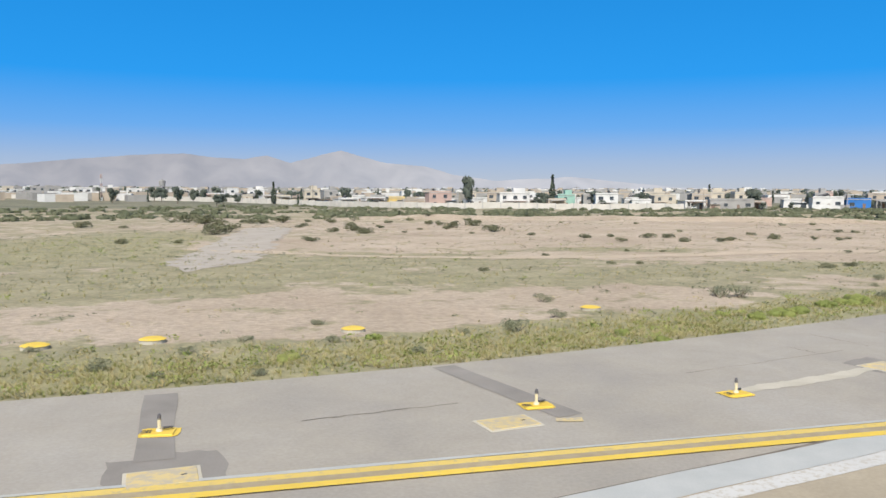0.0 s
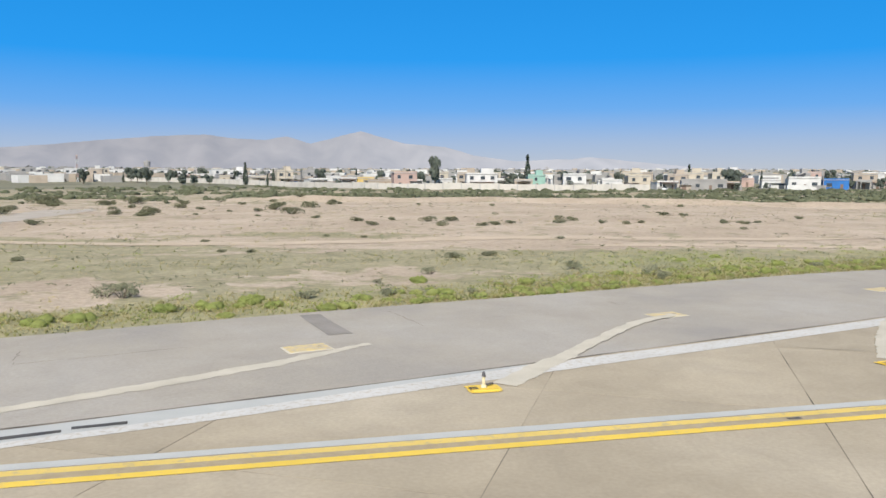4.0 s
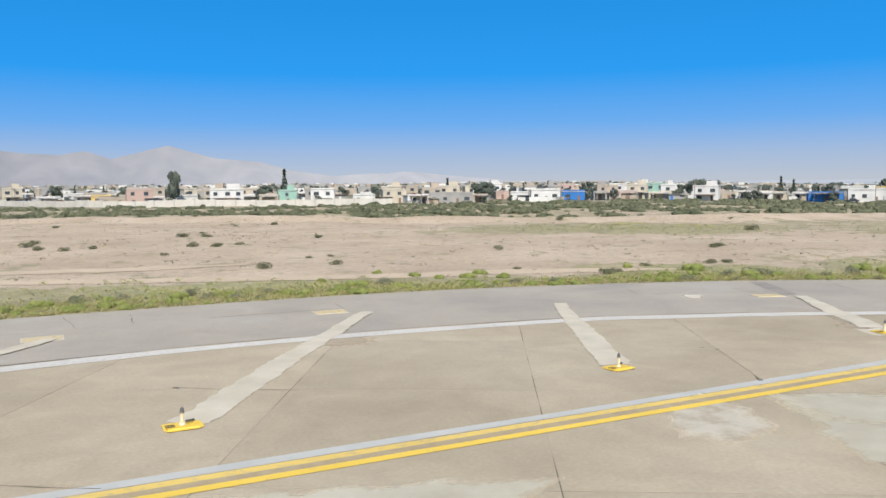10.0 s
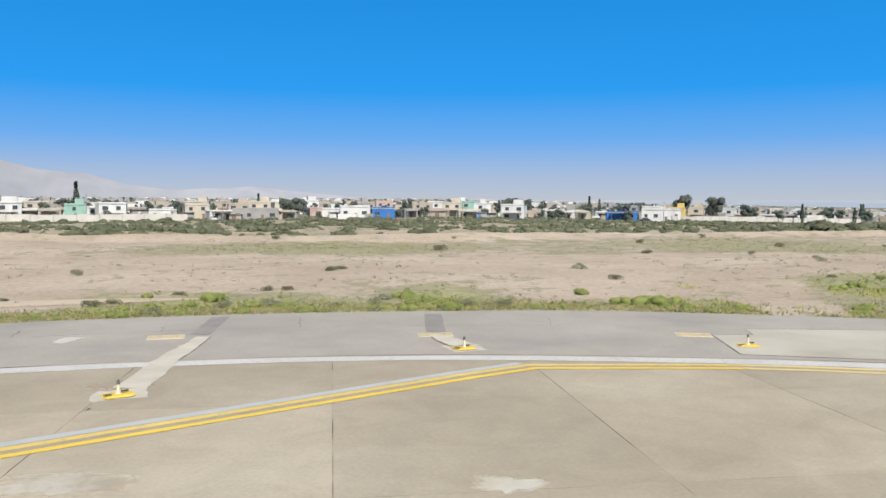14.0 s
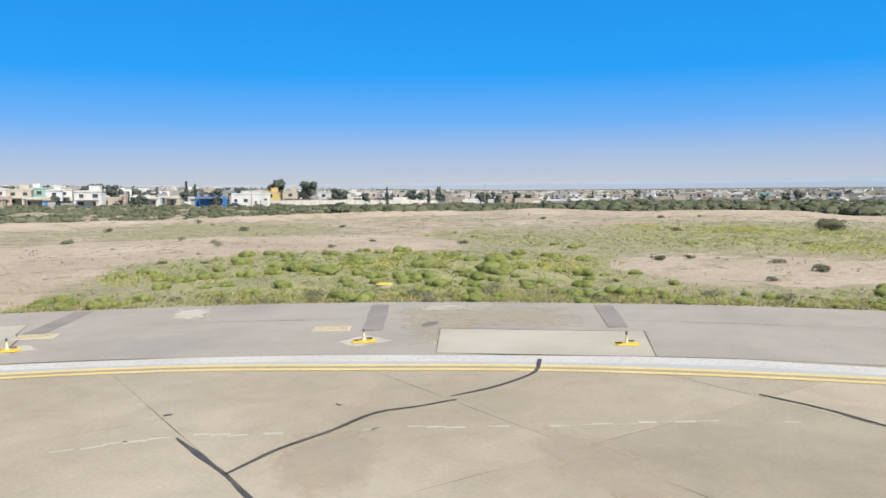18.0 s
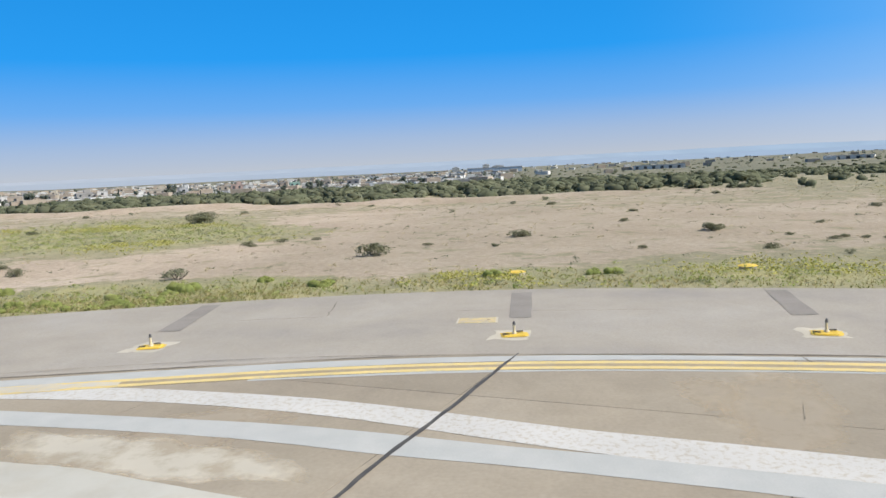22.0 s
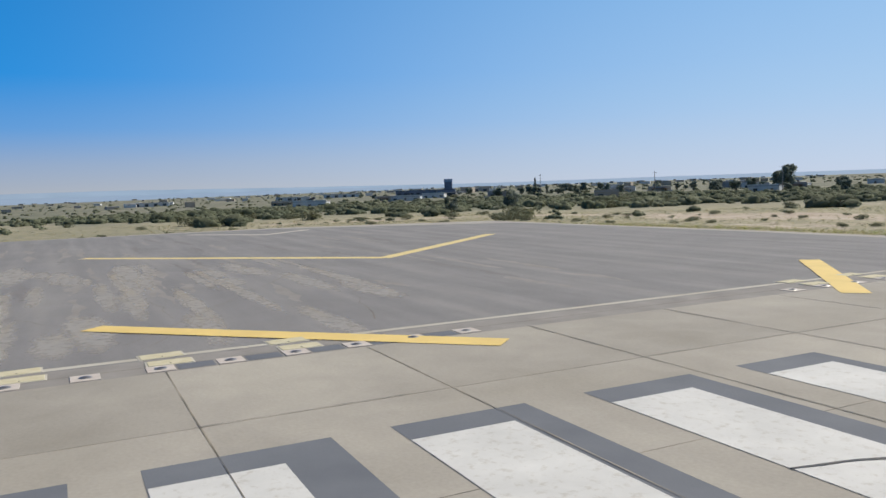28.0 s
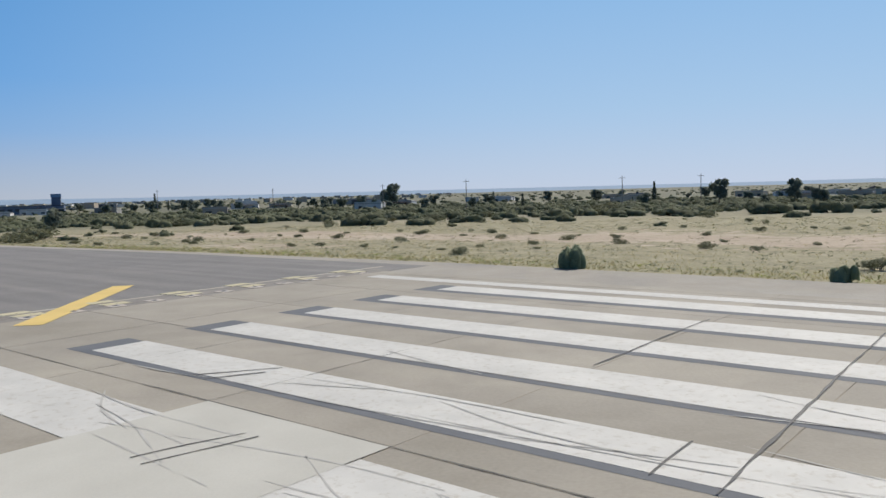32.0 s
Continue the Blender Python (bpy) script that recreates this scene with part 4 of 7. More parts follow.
BUSHES_F = [(59.3, 49.0, 0.45, 0), (65.7, 48.2, 0.34, 1), (68.4, 50.7, 0.29, 1), (72.3, 51.1, 0.35, 1), (73.2, 51.1, 0.3, 1), (78.3, 60.4, 0.35, 1), (91.6, 77.8, 0.7, 1), (77.6, 43.6, 0.62, 0), (77.2, 46.0, 0.5, 0), (85.4, 40.1, 0.75, 0), (84.6, 40.8, 0.5, 0), (84.8, 44.3, 0.43, 0), (86.5, 40.1, 0.56, 0), (78.6, 43.9, 0.43, 0), (77.4, 44.7, 0.49, 0), (69.8, 48.0, 0.3, 0), (66.4, 44.4, 0.26, 0), (80.8, 40.8, 0.32, 0), (56.1, 49.0, 0.35, 0), (57.1, 47.8, 0.34, 0), (61.6, 50.6, 0.21, 1), (76.2, 45.6, 0.34, 2)]
BUSHES_G = [(97.9, 39.0, 0.52, 0), (104.9, 43.1, 0.47, 0), (99.6, 37.7, 0.57, 0), (105.1, 37.9, 0.75, 0), (104.1, 35.0, 0.75, 0), (104.1, 29.7, 0.63, 0), (112.1, 31.0, 0.74, 0), (104.9, 26.9, 0.47, 0), (102.8, 23.9, 0.32, 0), (105.1, 21.1, 0.48, 0), (107.4, 23.2, 0.48, 0), (94.4, 33.7, 0.43, 0), (97.5, 29.5, 0.25, 0), (101.9, 46.0, 0.25, 1), (103.3, 44.1, 0.25, 1), (103.8, 38.0, 0.62, 0), (107.2, 36.7, 0.64, 0), (104.7, 33.4, 0.48, 0), (108.5, 28.2, 0.58, 0), (116.1, 30.2, 0.57, 0), (107.4, 25.0, 0.39, 0), (118.8, 25.4, 0.45, 1), (98.6, 34.7, 0.38, 0), (100.4, 28.0, 0.3, 2)]
BUSHES_H = [(104.1, 41.8, 0.63, 0), (102.4, 36.8, 0.56, 0), (103.8, 36.6, 0.74, 0), (104.3, 35.2, 0.83, 0), (105.0, 30.9, 0.56, 0), (105.4, 30.1, 0.55, 0), (109.2, 29.0, 0.8, 0), (104.8, 26.6, 0.46, 0), (103.3, 24.2, 0.32, 0), (105.1, 21.0, 0.41, 0), (107.0, 25.6, 0.43, 0), (117.1, 31.4, 0.45, 0), (118.6, 25.2, 0.36, 1), (121.3, 20.2, 0.36, 1), (120.5, 24.5, 0.31, 1), (113.8, 17.9, 0.3, 1), (111.8, 13.1, 0.49, 0), (157.5, 27.9, 1.13, 1), (131.5, 11.8, 0.36, 1), (132.9, 10.2, 0.36, 1), (116.4, 8.0, 0.64, 2), (113.5, 6.1, 0.62, 0), (110.3, 12.0, 0.37, 0), (108.0, 36.7, 0.6, 0)]
BUSHES_I = [(114.1, 1.2, 0.54, 0), (115.4, 3.8, 0.37, 0), (115.5, -4.8, 0.42, 0), (115.2, -4.5, 0.29, 0), (115.8, -8.4, 0.45, 0), (115.9, -9.2, 0.41, 0), (154.2, 26.6, 1.33, 1), (131.3, -4.6, 0.64, 1), (123.8, 1.8, 0.84, 1), (130.6, -14.8, 0.62, 1), (122.3, -15.9, 0.38, 1), (119.2, -21.8, 0.38, 0), (117.0, -24.4, 0.32, 1), (124.6, -21.3, 0.27, 1), (130.8, 11.2, 0.28, 1), (133.9, 8.3, 0.29, 1), (125.2, -19.2, 0.25, 1), (125.1, -20.5, 0.25, 1), (110.9, -19.1, 0.26, 0), (127.7, -17.9, 0.2, 1), (123.4, -10.7, 0.18, 1), (126.5, -3.7, 0.17, 1), (128.9, 0.2, 0.22, 1), (165.2, -4.9, 0.5, 1)]
BUSHES_J = [(115.7, -9.0, 0.48, 1), (131.3, -4.8, 0.67, 1), (131.2, -14.9, 0.58, 1), (122.2, -16.2, 0.36, 1), (120.3, -22.4, 0.29, 2), (117.5, -24.7, 0.23, 1), (111.8, -27.7, 0.23, 0), (115.6, -28.1, 0.22, 0), (125.7, -19.8, 0.28, 1), (124.3, -21.6, 0.24, 1), (133.2, -20.8, 0.27, 1), (139.2, -10.6, 0.34, 1), (119.7, -18.2, 0.19, 2), (111.5, -23.9, 0.18, 0), (112.4, -25.9, 0.27, 0), (111.0, -26.0, 0.26, 0), (114.9, -25.8, 0.25, 0), (110.4, -27.6, 0.22, 0), (161.6, -45.3, 0.46, 1), (145.3, -27.6, 0.43, 1), (123.0, -27.1, 0.24, 1)]
BUSHES_K = [(176.4, -85.4, 1.02, 1), (155.0, -84.0, 0.65, 1), (175.5, -100.4, 1.26, 1), (155.2, -94.4, 1.68, 1), (151.8, -93.8, 1.02, 1), (154.7, -91.8, 1.23, 1), (130.3, -96.1, 0.59, 1), (169.3, -64.1, 0.54, 1), (162.4, -64.7, 0.5, 1), (112.1, -90.3, 0.48, 1), (139.4, -87.3, 0.35, 1), (147.9, -107.3, 0.51, 1), (167.5, -56.5, 0.52, 1), (169.3, -50.0, 0.58, 1), (193.1, -60.3, 0.75, 1), (174.6, -88.9, 0.79, 1), (175.0, -92.0, 0.96, 1), (226.1, -57.1, 1.06, 1)]
BUSHES_L = [(83.7, -76.5, 1.0, 3), (71.9, -74.9, 0.63, 3), (158.0, -98.3, 2.25, 1), (159.6, -100.4, 1.85, 1), (132.1, -99.3, 0.73, 1), (110.2, -91.5, 0.41, 1), (105.4, -90.9, 0.39, 1), (96.1, -92.2, 0.37, 1), (89.5, -103.4, 0.51, 1), (106.5, -109.3, 0.39, 1), (102.1, -90.2, 0.33, 1), (97.4, -88.8, 0.31, 1), (88.2, -121.9, 0.41, 1), (76.2, -78.7, 0.22, 2), (91.1, -90.8, 0.27, 1), (73.5, -119.1, 0.39, 1), (140.4, -114.5, 0.65, 1), (176.7, -107.2, 0.9, 1)]
LIGHTS = [(-4.68, 12.74), (1.76, 14.48), (5.85, 15.41), (14.27, 17.66), (22.91, 20.03), (31.49, 22.31), (40.21, 24.7), (48.78, 26.87), (57.52, 29.18), (66.03, 31.44), (74.66, 33.72), (82.14, 31.24), (87.53, 27.48), (93.95, 21.43), (97.84, 16.03), (101.77, 8.35), (104.27, 2.0), (105.31, -6.56), (105.22, -13.27), (104.26, -19.78)]
RIDGE_NW = [(-31.7, 1.54), (-29.8, 1.71), (-27.4, 1.96), (-25.0, 2.21), (-22.2, 2.47), (-18.8, 2.69), (-16.6, 2.4), (-14.6, 2.35), (-13.1, 2.65), (-11.5, 2.12), (-9.9, 2.54), (-7.9, 3.04), (-6.6, 2.66), (-4.6, 2.15), (-1.8, 1.94), (0.3, 1.34), (3.1, 0.92), (6.3, 1.06), (8.7, 1.21), (12.2, 0.86), (16.0, 0.47), (26.8, -0.22)]

# ---------- painted lines, repairs and cracks ----------
bend = 89
for off in (-0.2, 0.2):
    ribbon("yellow_line", shifted(YELLOW, off)[:bend + 6], 0.2, 0.0085, M_yellow if off < 0 else M_yellowdusty, taxiway, 0.012, 2, label="worn yellow double edge line")
    ribbon("yellow_line", shifted(YELLOW, off)[bend + 5:], 0.2, 0.0085, M_yellowpale, taxiway, label="sun-bleached yellow double edge line")
ribbon("line_gap", YELLOW, 0.21, 0.0078, M_linegap, taxiway, label="stained strip between the yellow lines")
ribbon("grey_band", shifted(YELLOW[38:52], 0.37), (0.06, 0.1, 0.14), 0.005, M_greyblue, taxiway, 0.06, 5)
ribbon("grey_band", shifted(YELLOW[51:bend + 1], 0.47), 0.26, 0.005, M_greyblue, taxiway, 0.04, 1, label="pale grey painted band")
ribbon("grey_band", shifted(YELLOW[bend + 8:-12], 0.58), (0.6, 0.6, 0.6, 0.6, 0.55, 0.4, 0.15), 0.0045, M_greyblue, taxiway, 0.05, 2, label="pale grey painted band")
ribbon("grey_band", shifted(YELLOW[bend + 48:-2], -0.38), 0.13, 0.0045, M_greyblue, taxiway, 0.05, 3)
# the white edge line starts as a narrow stripe along a grey band and widens to fill it
along = np.arange(len(WHITE))
full = np.interp(along / len(WHITE), np.linspace(0, 1, 8), (0.62, 0.62, 0.62, 0.58, 0.58, 0.6, 0.8, 0.95))
wide = np.interp(along, (0, 38, 48), (0.32, 0.36, 1.0))
wide = np.where(along < 48, wide * 0.62 + 0.12 * (along < 38), full)
aside = np.interp(along, (0, 38, 48), (-0.5, -0.48, 0.0))
ribbon("white_line", shifted(WHITE, aside[:, None]), wide, 0.0062, M_whiteold, taxiway, 0.06, 4, label="flaking white edge line")
ribbon("grey_band", shifted(WHITE[:50], 0.05), 0.72, 0.0055, M_greyblue, taxiway, 0.05, 6, label="pale grey painted band")
blue_inner = smooth_line([(98.5, 8.0), (98.85, 5.0), (98.85, 2.4), (98.7, -0.3), (98.4, -2.9), (97.95, -5.2), (97.35, -8.2), (96.3, -12.5), (94.5, -18)], 1.0)
ribbon("grey_band", shifted(blue_inner, 0.16), 0.74, 0.005, M_greyblue, taxiway, 0.12, 7)
# where the lines cross, the yellow has been scrubbed to a cream smear
M_smear = worn("scrubbed_cream_paint", (0.585, 0.50, 0.32), (0.50, 0.475, 0.42), 3.5, 0.50, soft=0.10)
crossing = [q for q in YELLOW if -1.2 < q[1] < 8.5 and q[0] > 90]
ribbon("paint_smear", smooth_line(crossing[::3], 0.25), (0.25, 0.6, 0.75, 0.7, 0.5, 0.3), 0.0105, M_smear, taxiway, 0.22, 31, label="scrubbed cream and yellow paint smear")
ribbon("grey_band", smooth_line(BLUE_LINE, 0.3), (0.07, 0.15, 0.2, 0.22), 0.0095, M_greyblue, taxiway, 0.10, 8)


def lumpy(line, step=0.4):
    return smooth_line(line, step)


def rough_line(line, seed):
    """A poured strip's middle line, which sways a little."""
    path = lumpy(line, 0.09)
    rs = np.random.RandomState(seed)
    return path + np.stack([np.convolve(rs.normal(size=len(path) + 24), np.ones(25) / 25, "valid") for _ in range(2)], 1) * 0.16


for k, line in enumerate(TRAILS):
    ribbon("mortar_trail", rough_line(line, 20 + k), (0.55, 0.4, 0.32, 0.3) if k == 1 else (0.72, 0.66, 0.55, 0.42) if k not in (0, 8, 9) else (0.3, 0.42, 0.4, 0.2) if k < 9 else (0.25, 0.3, 0.25), -0.0085 if k in (0, 8, 9) else 0.0095, M_trail, shoulder if k in (0, 8, 9) else taxiway, 0.08, 20 + k, label="pale mortar fill over a cable trench")
for k, line in enumerate(DARK_STRIPS):
    ribbon("trench_patch", lumpy(line, 0.5), 0.6, -0.006, M_patch, shoulder, 0.05, 50 + k, label="dark asphalt trench patch")
for k, line in enumerate(SEALS_TAXIWAY + SEALS_RUNWAY + SEALS_LAST):
    on = runway if 7 <= k < 19 else taxiway
    ribbon("crack_seal", lumpy(line, 0.25), (0.06, 0.08, 0.09, 0.07) if on == taxiway else (0.04, 0.055, 0.05), 0.0125 if on == taxiway else 0.0195, M_seal_worn if k in (14, 15, 16, 17) else M_seal, on, 0.04, 80 + k, label="black poured crack sealant")
for k, line in enumerate(CRACKS):
    ribbon("crack", lumpy(line, 0.2), 0.022, 0.0085, M_bed, taxiway, 0.025, 110 + k)
for k, ends in enumerate(BLACK_BARS):
    ribbon("black_bar", np.linspace(ends[0], ends[1], 6), 0.15 if k < 4 else 0.09, 0.011, M_seal, taxiway, 0.02, 140 + k)


def ragged(poly, amp, seed, n=5):
    r = random.Random(seed)
    out = []
    for (x0, y0), (x1, y1) in zip(poly, poly[1:] + poly[:1]):
        for k in range(n):
            t = k / n
            out.append((x0 + (x1 - x0) * t + r.uniform(-amp, amp), y0 + (y1 - y0) * t + r.uniform(-amp, amp)))
    return out


M_blot = worn("chalky_overspray", (0.48, 0.445, 0.37), CONCRETE, 0.8, 0.47)
M_slabcool = worn("pale_cool_slab", (0.475, 0.465, 0.415), (0.425, 0.40, 0.34), 0.8, 0.42, soft=0.12)
M_slabpale = worn("pale_tan_slab", (0.45, 0.43, 0.35), (0.36, 0.325, 0.25), 0.75, 0.47, soft=0.13)


def fading(m, scale, bias):
    """Thins a stain out towards its rim, by noise and its own "body" values."""
    n, l = m.node_tree.nodes, m.node_tree.links
    att = n.new("ShaderNodeAttribute")
    att.attribute_name = "body"
    no = n.new("ShaderNodeTexNoise")
    no.inputs["Scale"].default_value, no.inputs["Detail"].default_value, no.inputs["Roughness"].default_value = scale, 8, 0.7
    l.new(n.new("ShaderNodeNewGeometry").outputs["Position"], no.inputs["Vector"])
    add = n.new("ShaderNodeMath")
    add.operation = "ADD"
    l.new(att.outputs["Fac"], add.inputs[0])
    l.new(no.outputs[0], add.inputs[1])
    rng = n.new("ShaderNodeMapRange")
    rng.inputs["From Min"].default_value, rng.inputs["From Max"].default_value = bias, bias + 0.35
    l.new(add.outputs[0], rng.inputs["Value"])
    l.new(rng.outputs[0], n["Principled BSDF"].inputs["Alpha"])
    return m


fading(M_blot, 0.9, 0.85)
fading(M_slabpale, 1.5, 0.58)
M_chalk = fading(worn("chalk_white_spill", (0.51, 0.485, 0.42), (0.44, 0.405, 0.33), 0.8, 0.45), 0.9, 0.88)
M_stain = fading(material("brown_grime", [(0.295, 0.25, 0.19), (0.325, 0.28, 0.215)], 0.6, 0.9), 0.7, 1.0)


def stain(poly, z, mat, parent):
    rim = np.array(ragged(poly, 0.12, len(poly), 6))
    c = rim.mean(axis=0)
    rings = [rim, c + (rim - c) * 0.82, c + (rim - c) * 0.5]
    v = np.concatenate(rings + [c[None]])
    n = len(rim)
    f = [(j * n + i, j * n + (i + 1) % n, (j + 1) * n + (i + 1) % n, (j + 1) * n + i) for j in range(2) for i in range(n)]
    f += [(2 * n + i, 2 * n + (i + 1) % n, 3 * n) for i in range(n)]
    if area([tuple(q) for q in rim]) < 0:
        f = [q[::-1] for q in f]
    ob = mesh_object("pale_blot" if mat != M_stain else "grime_stain", [(x, y, z) for x, y in v], f, mat, parent)
    att = ob.data.attributes.new("body", "FLOAT", "POINT")
    att.data.foreach_set("value", [0.0] * n + [0.5] * n + [0.8] * n + [0.8])
    ob.visible_shadow = False
    return ob


for k, poly in enumerate(BLOTS_WEST + BLOTS_EAST):
    if k == 9:
        continue
    if k in (6, 8):
        flat("pale_slab_face", ragged(poly, 0.015, k), 0.0035 + 0.0003 * k, M_slabcool, taxiway, "paler concrete slab face")
    elif k in (4, 5, 11):
        mid = np.mean(poly, axis=0)
        stain([tuple(mid + 1.13 * (np.array(q) - mid)) for q in poly], 0.0035 + 0.0003 * k, M_slabpale, taxiway)
    else:
        stain(poly, 0.0035 + 0.0003 * k, M_chalk if k in (0, 1, 2, 7) else M_blot, taxiway)
# scraped and scuffed paint by the bend: streaky chalk over the slabs
for k, poly in enumerate([[(97.9, 3.4), (97.6, 1.2), (96.6, 0.4), (95.2, 0.8), (94.8, 2.6), (95.3, 4.4), (96.6, 5.3)], [(95.3, 6.2), (94.9, 4.6), (93.4, 4.3), (93.2, 5.6), (94.0, 6.7)],
                          [(98.6, 1.4), (98.3, -1.8), (97.5, -4.5), (96.5, -5.2), (96.4, -2.5), (97.2, 0.6)],
                          [(64.5, 27.2), (66.5, 26.4), (66.2, 25.6), (64.2, 26.2)], [(99.6, 24.6), (100.6, 23.2), (99.4, 22.6), (98.4, 23.8)]]):
    stain(poly, 0.0026 + 0.0001 * k if k < 5 else -0.0105, M_blot, taxiway if k < 5 else shoulder)
r = random.Random(44)
for k in range(9):
    c = np.array(CONCRETE_EDGE[r.randrange(20, len(CONCRETE_EDGE) - 2)]) - np.array([r.uniform(0, 3), r.uniform(1, 12)])
    w, h, a = r.uniform(0.8, 3.2), r.uniform(0.5, 1.6), r.uniform(0, 3.1)
    poly = [tuple(c + np.array([w * math.cos(q) * math.cos(a) - h * math.sin(q) * math.sin(a), w * math.cos(q) * math.sin(a) + h * math.sin(q) * math.cos(a)])) for q in np.linspace(0, 5.6, 8)]
    stain(poly, 0.0022 + 0.00003 * k, M_stain, taxiway)
for k, line in enumerate(DASH_STAINS):
    path = lumpy(line, 0.3)
    r = random.Random(k)
    for j in range(len(path) - 4):
        if r.random() < 0.55:
            n = 1
            ribbon("pale_scuff", path[j:j + n + 1] + np.array([r.uniform(-0.07, 0.07), r.uniform(-0.07, 0.07)]), r.uniform(0.04, 0.11), 0.0042, M_trail, taxiway, 0.06, 160 + j)
for k, poly in enumerate(PALE_REPAIRS):
    flat("repair_slab", ragged(poly, 0.03, 30 + k, 3), -0.0075, M_palepatch, shoulder, "pale repair concrete in the shoulder", thick=0.03)
    ribbon("crack", np.array(poly + poly[:1]), 0.05, -0.0065, M_joint, shoulder, 0.03, 170 + k)
stain(DARK_PATCHES[2], -0.0095, M_stain, shoulder)
flat("oil_spot", ragged(OIL_SPOT, 0.02, 5, 3), -0.0085, M_seal_thin, shoulder, "small dark oil spot")
for k, poly in enumerate(DARK_PATCHES[:2] + DARK_PATCHES[3:]):
    flat("asphalt_patch", ragged(poly, 0.05, 40 + k, 4), -0.0118, M_patch, shoulder, "dark asphalt patch", thick=0.02)

# small broken places along the joints
for k, (x, y) in enumerate(SPALLS):
    a = 0.4 + 1.3 * k
    poly = [(x + (0.10 * math.cos(q) * math.cos(a) - 0.03 * math.sin(q) * math.sin(a)), y + (0.10 * math.cos(q) * math.sin(a) + 0.03 * math.sin(q) * math.cos(a))) for q in np.linspace(0, 5.3, 6)]
    flat("joint_spall", ragged(poly, 0.022, 700 + k, 3), 0.0098, M_seal_worn, taxiway, "small dark broken place at a joint")

flat("yellow_patch", ragged([(2.0, 13.45), (2.45, 13.5), (2.5, 13.72), (2.02, 13.68)], 0.03, 8, 3), -0.0045, M_yellowold, shoulder, "small faded yellow painted patch")
# rim of the concrete: a thin sealed joint
ribbon("edge_joint", CONCRETE_EDGE[18:], 0.05, 0.0072, M_joint, taxiway, 0.07, 9)
# shrinkage cracks that wander over the shoulder
r = random.Random(12)
for k in range(46):
    i = r.randrange(14, len(GRASS_EDGE) - 6)
    a = GRASS_EDGE[i] * 0.6 + 0.4 * CONCRETE_EDGE[np.argmin(np.hypot(*(CONCRETE_EDGE - GRASS_EDGE[i]).T))]
    if edge_distance(a[0], a[1]) > -0.8:
        continue
    d = GRASS_EDGE[i + 3] - GRASS_EDGE[i] if r.random() < 0.6 else GRASS_EDGE[i] - a
    ribbon("crack", jagged(a, a + d * r.uniform(0.3, 0.9), 10, 0.10, k), 0.02, -0.012, M_joint, shoulder, 0.02, 200 + k)

# ---------- runway paint ----------
for k, v0 in enumerate([-3.8, 0.0, 3.87, 7.75, 11.6]):
    wb = 2.85 if k < 2 else 2.6 if k < 4 else 2.35
    flat("black_border", rect(-0.1, 46, v0, v0 + wb), 0.004, M_black, runway, "black border of a threshold stripe")
    flat("threshold_stripe", rect(0.72, 46, v0 + 0.02, v0 + 1.9), 0.008, M_white, runway, "white painted threshold stripe")
for k, v0 in enumerate([17.4, 21.15, 24.7, 28.25, 31.7, 35.1]):
    side = 0.0 if k == 0 else 0.22 + 0.05 * k
    flat("black_border", rect(-0.15, 46 if k else 0.85, v0, v0 + 1.78), 0.004, M_black, runway, "black border of a threshold stripe")
    flat("threshold_stripe", rect(0.72, 46, v0 + side, v0 + 1.8), 0.008, M_white, runway, "white painted threshold stripe")
flat("runway_side_line", rect(-5.4, 60, -8.45, -7.45), 0.0065, M_white, runway, "white painted runway side line")
flat("runway_side_line", rect(-5.4, 60, 37.7, 38.6), 0.0065, M_whiteold, runway, "white painted runway side line")
flat("pale_slab_paint", rect(7.82, 12.58, 15.43, 20.16), 0.0125, M_palepaint, runway)
flat("pale_slab_paint", rect(12.62, 17.4, 16.4, 19.5), 0.0125, M_white, runway)
r = random.Random(9)
for k in range(60):
    u0, v0 = r.uniform(3, 26), r.choice([12.5, 18.3, 18.5, 19, 20.5, 22, 22.3, 25.5, 9, 5])
    a, b = rw(u0, v0 + r.uniform(-1, 1)), rw(u0 + r.uniform(2.5, 8), v0 + r.uniform(-0.8, 0.8))
    ribbon("tyre_mark", smooth_line([a, np.array(a) * 0.5 + np.array(b) * 0.5 + np.array([r.uniform(-0.25, 0.25), r.uniform(-0.25, 0.25)]), b], 0.3), (0.015, r.choice([0.03, 0.045, 0.06]), 0.015), 0.0165, M_tyre, runway, 0.03, 300 + k)
for k, (v0, w0) in enumerate([(10.64, 0.02), (15.41, 0.03), (20.18, 0.02), (5.87, 0.02), (1.1, 0.02), (-3.67, 0.02), (24.95, 0.025)]):
    sealed = 10 < v0 < 21
    ribbon("joint_seal", np.linspace(rw(-6.55, v0), rw(24, v0), 60), w0 if sealed else 0.014, 0.0175, M_seal if sealed else M_bed, runway, 0.025 if sealed else 0.012, 340 + k)
for k, (u0, va, vb) in enumerate([(-1.8, 10.7, 30), (3.0, 20.2, 24), (7.8, 20.2, 26), (-1.8, 1, 5)]):
    ribbon("joint_seal", np.linspace(rw(u0, va), rw(u0, vb), 40), 0.016, 0.0182, M_seal_worn, runway, 0.02, 350 + k)

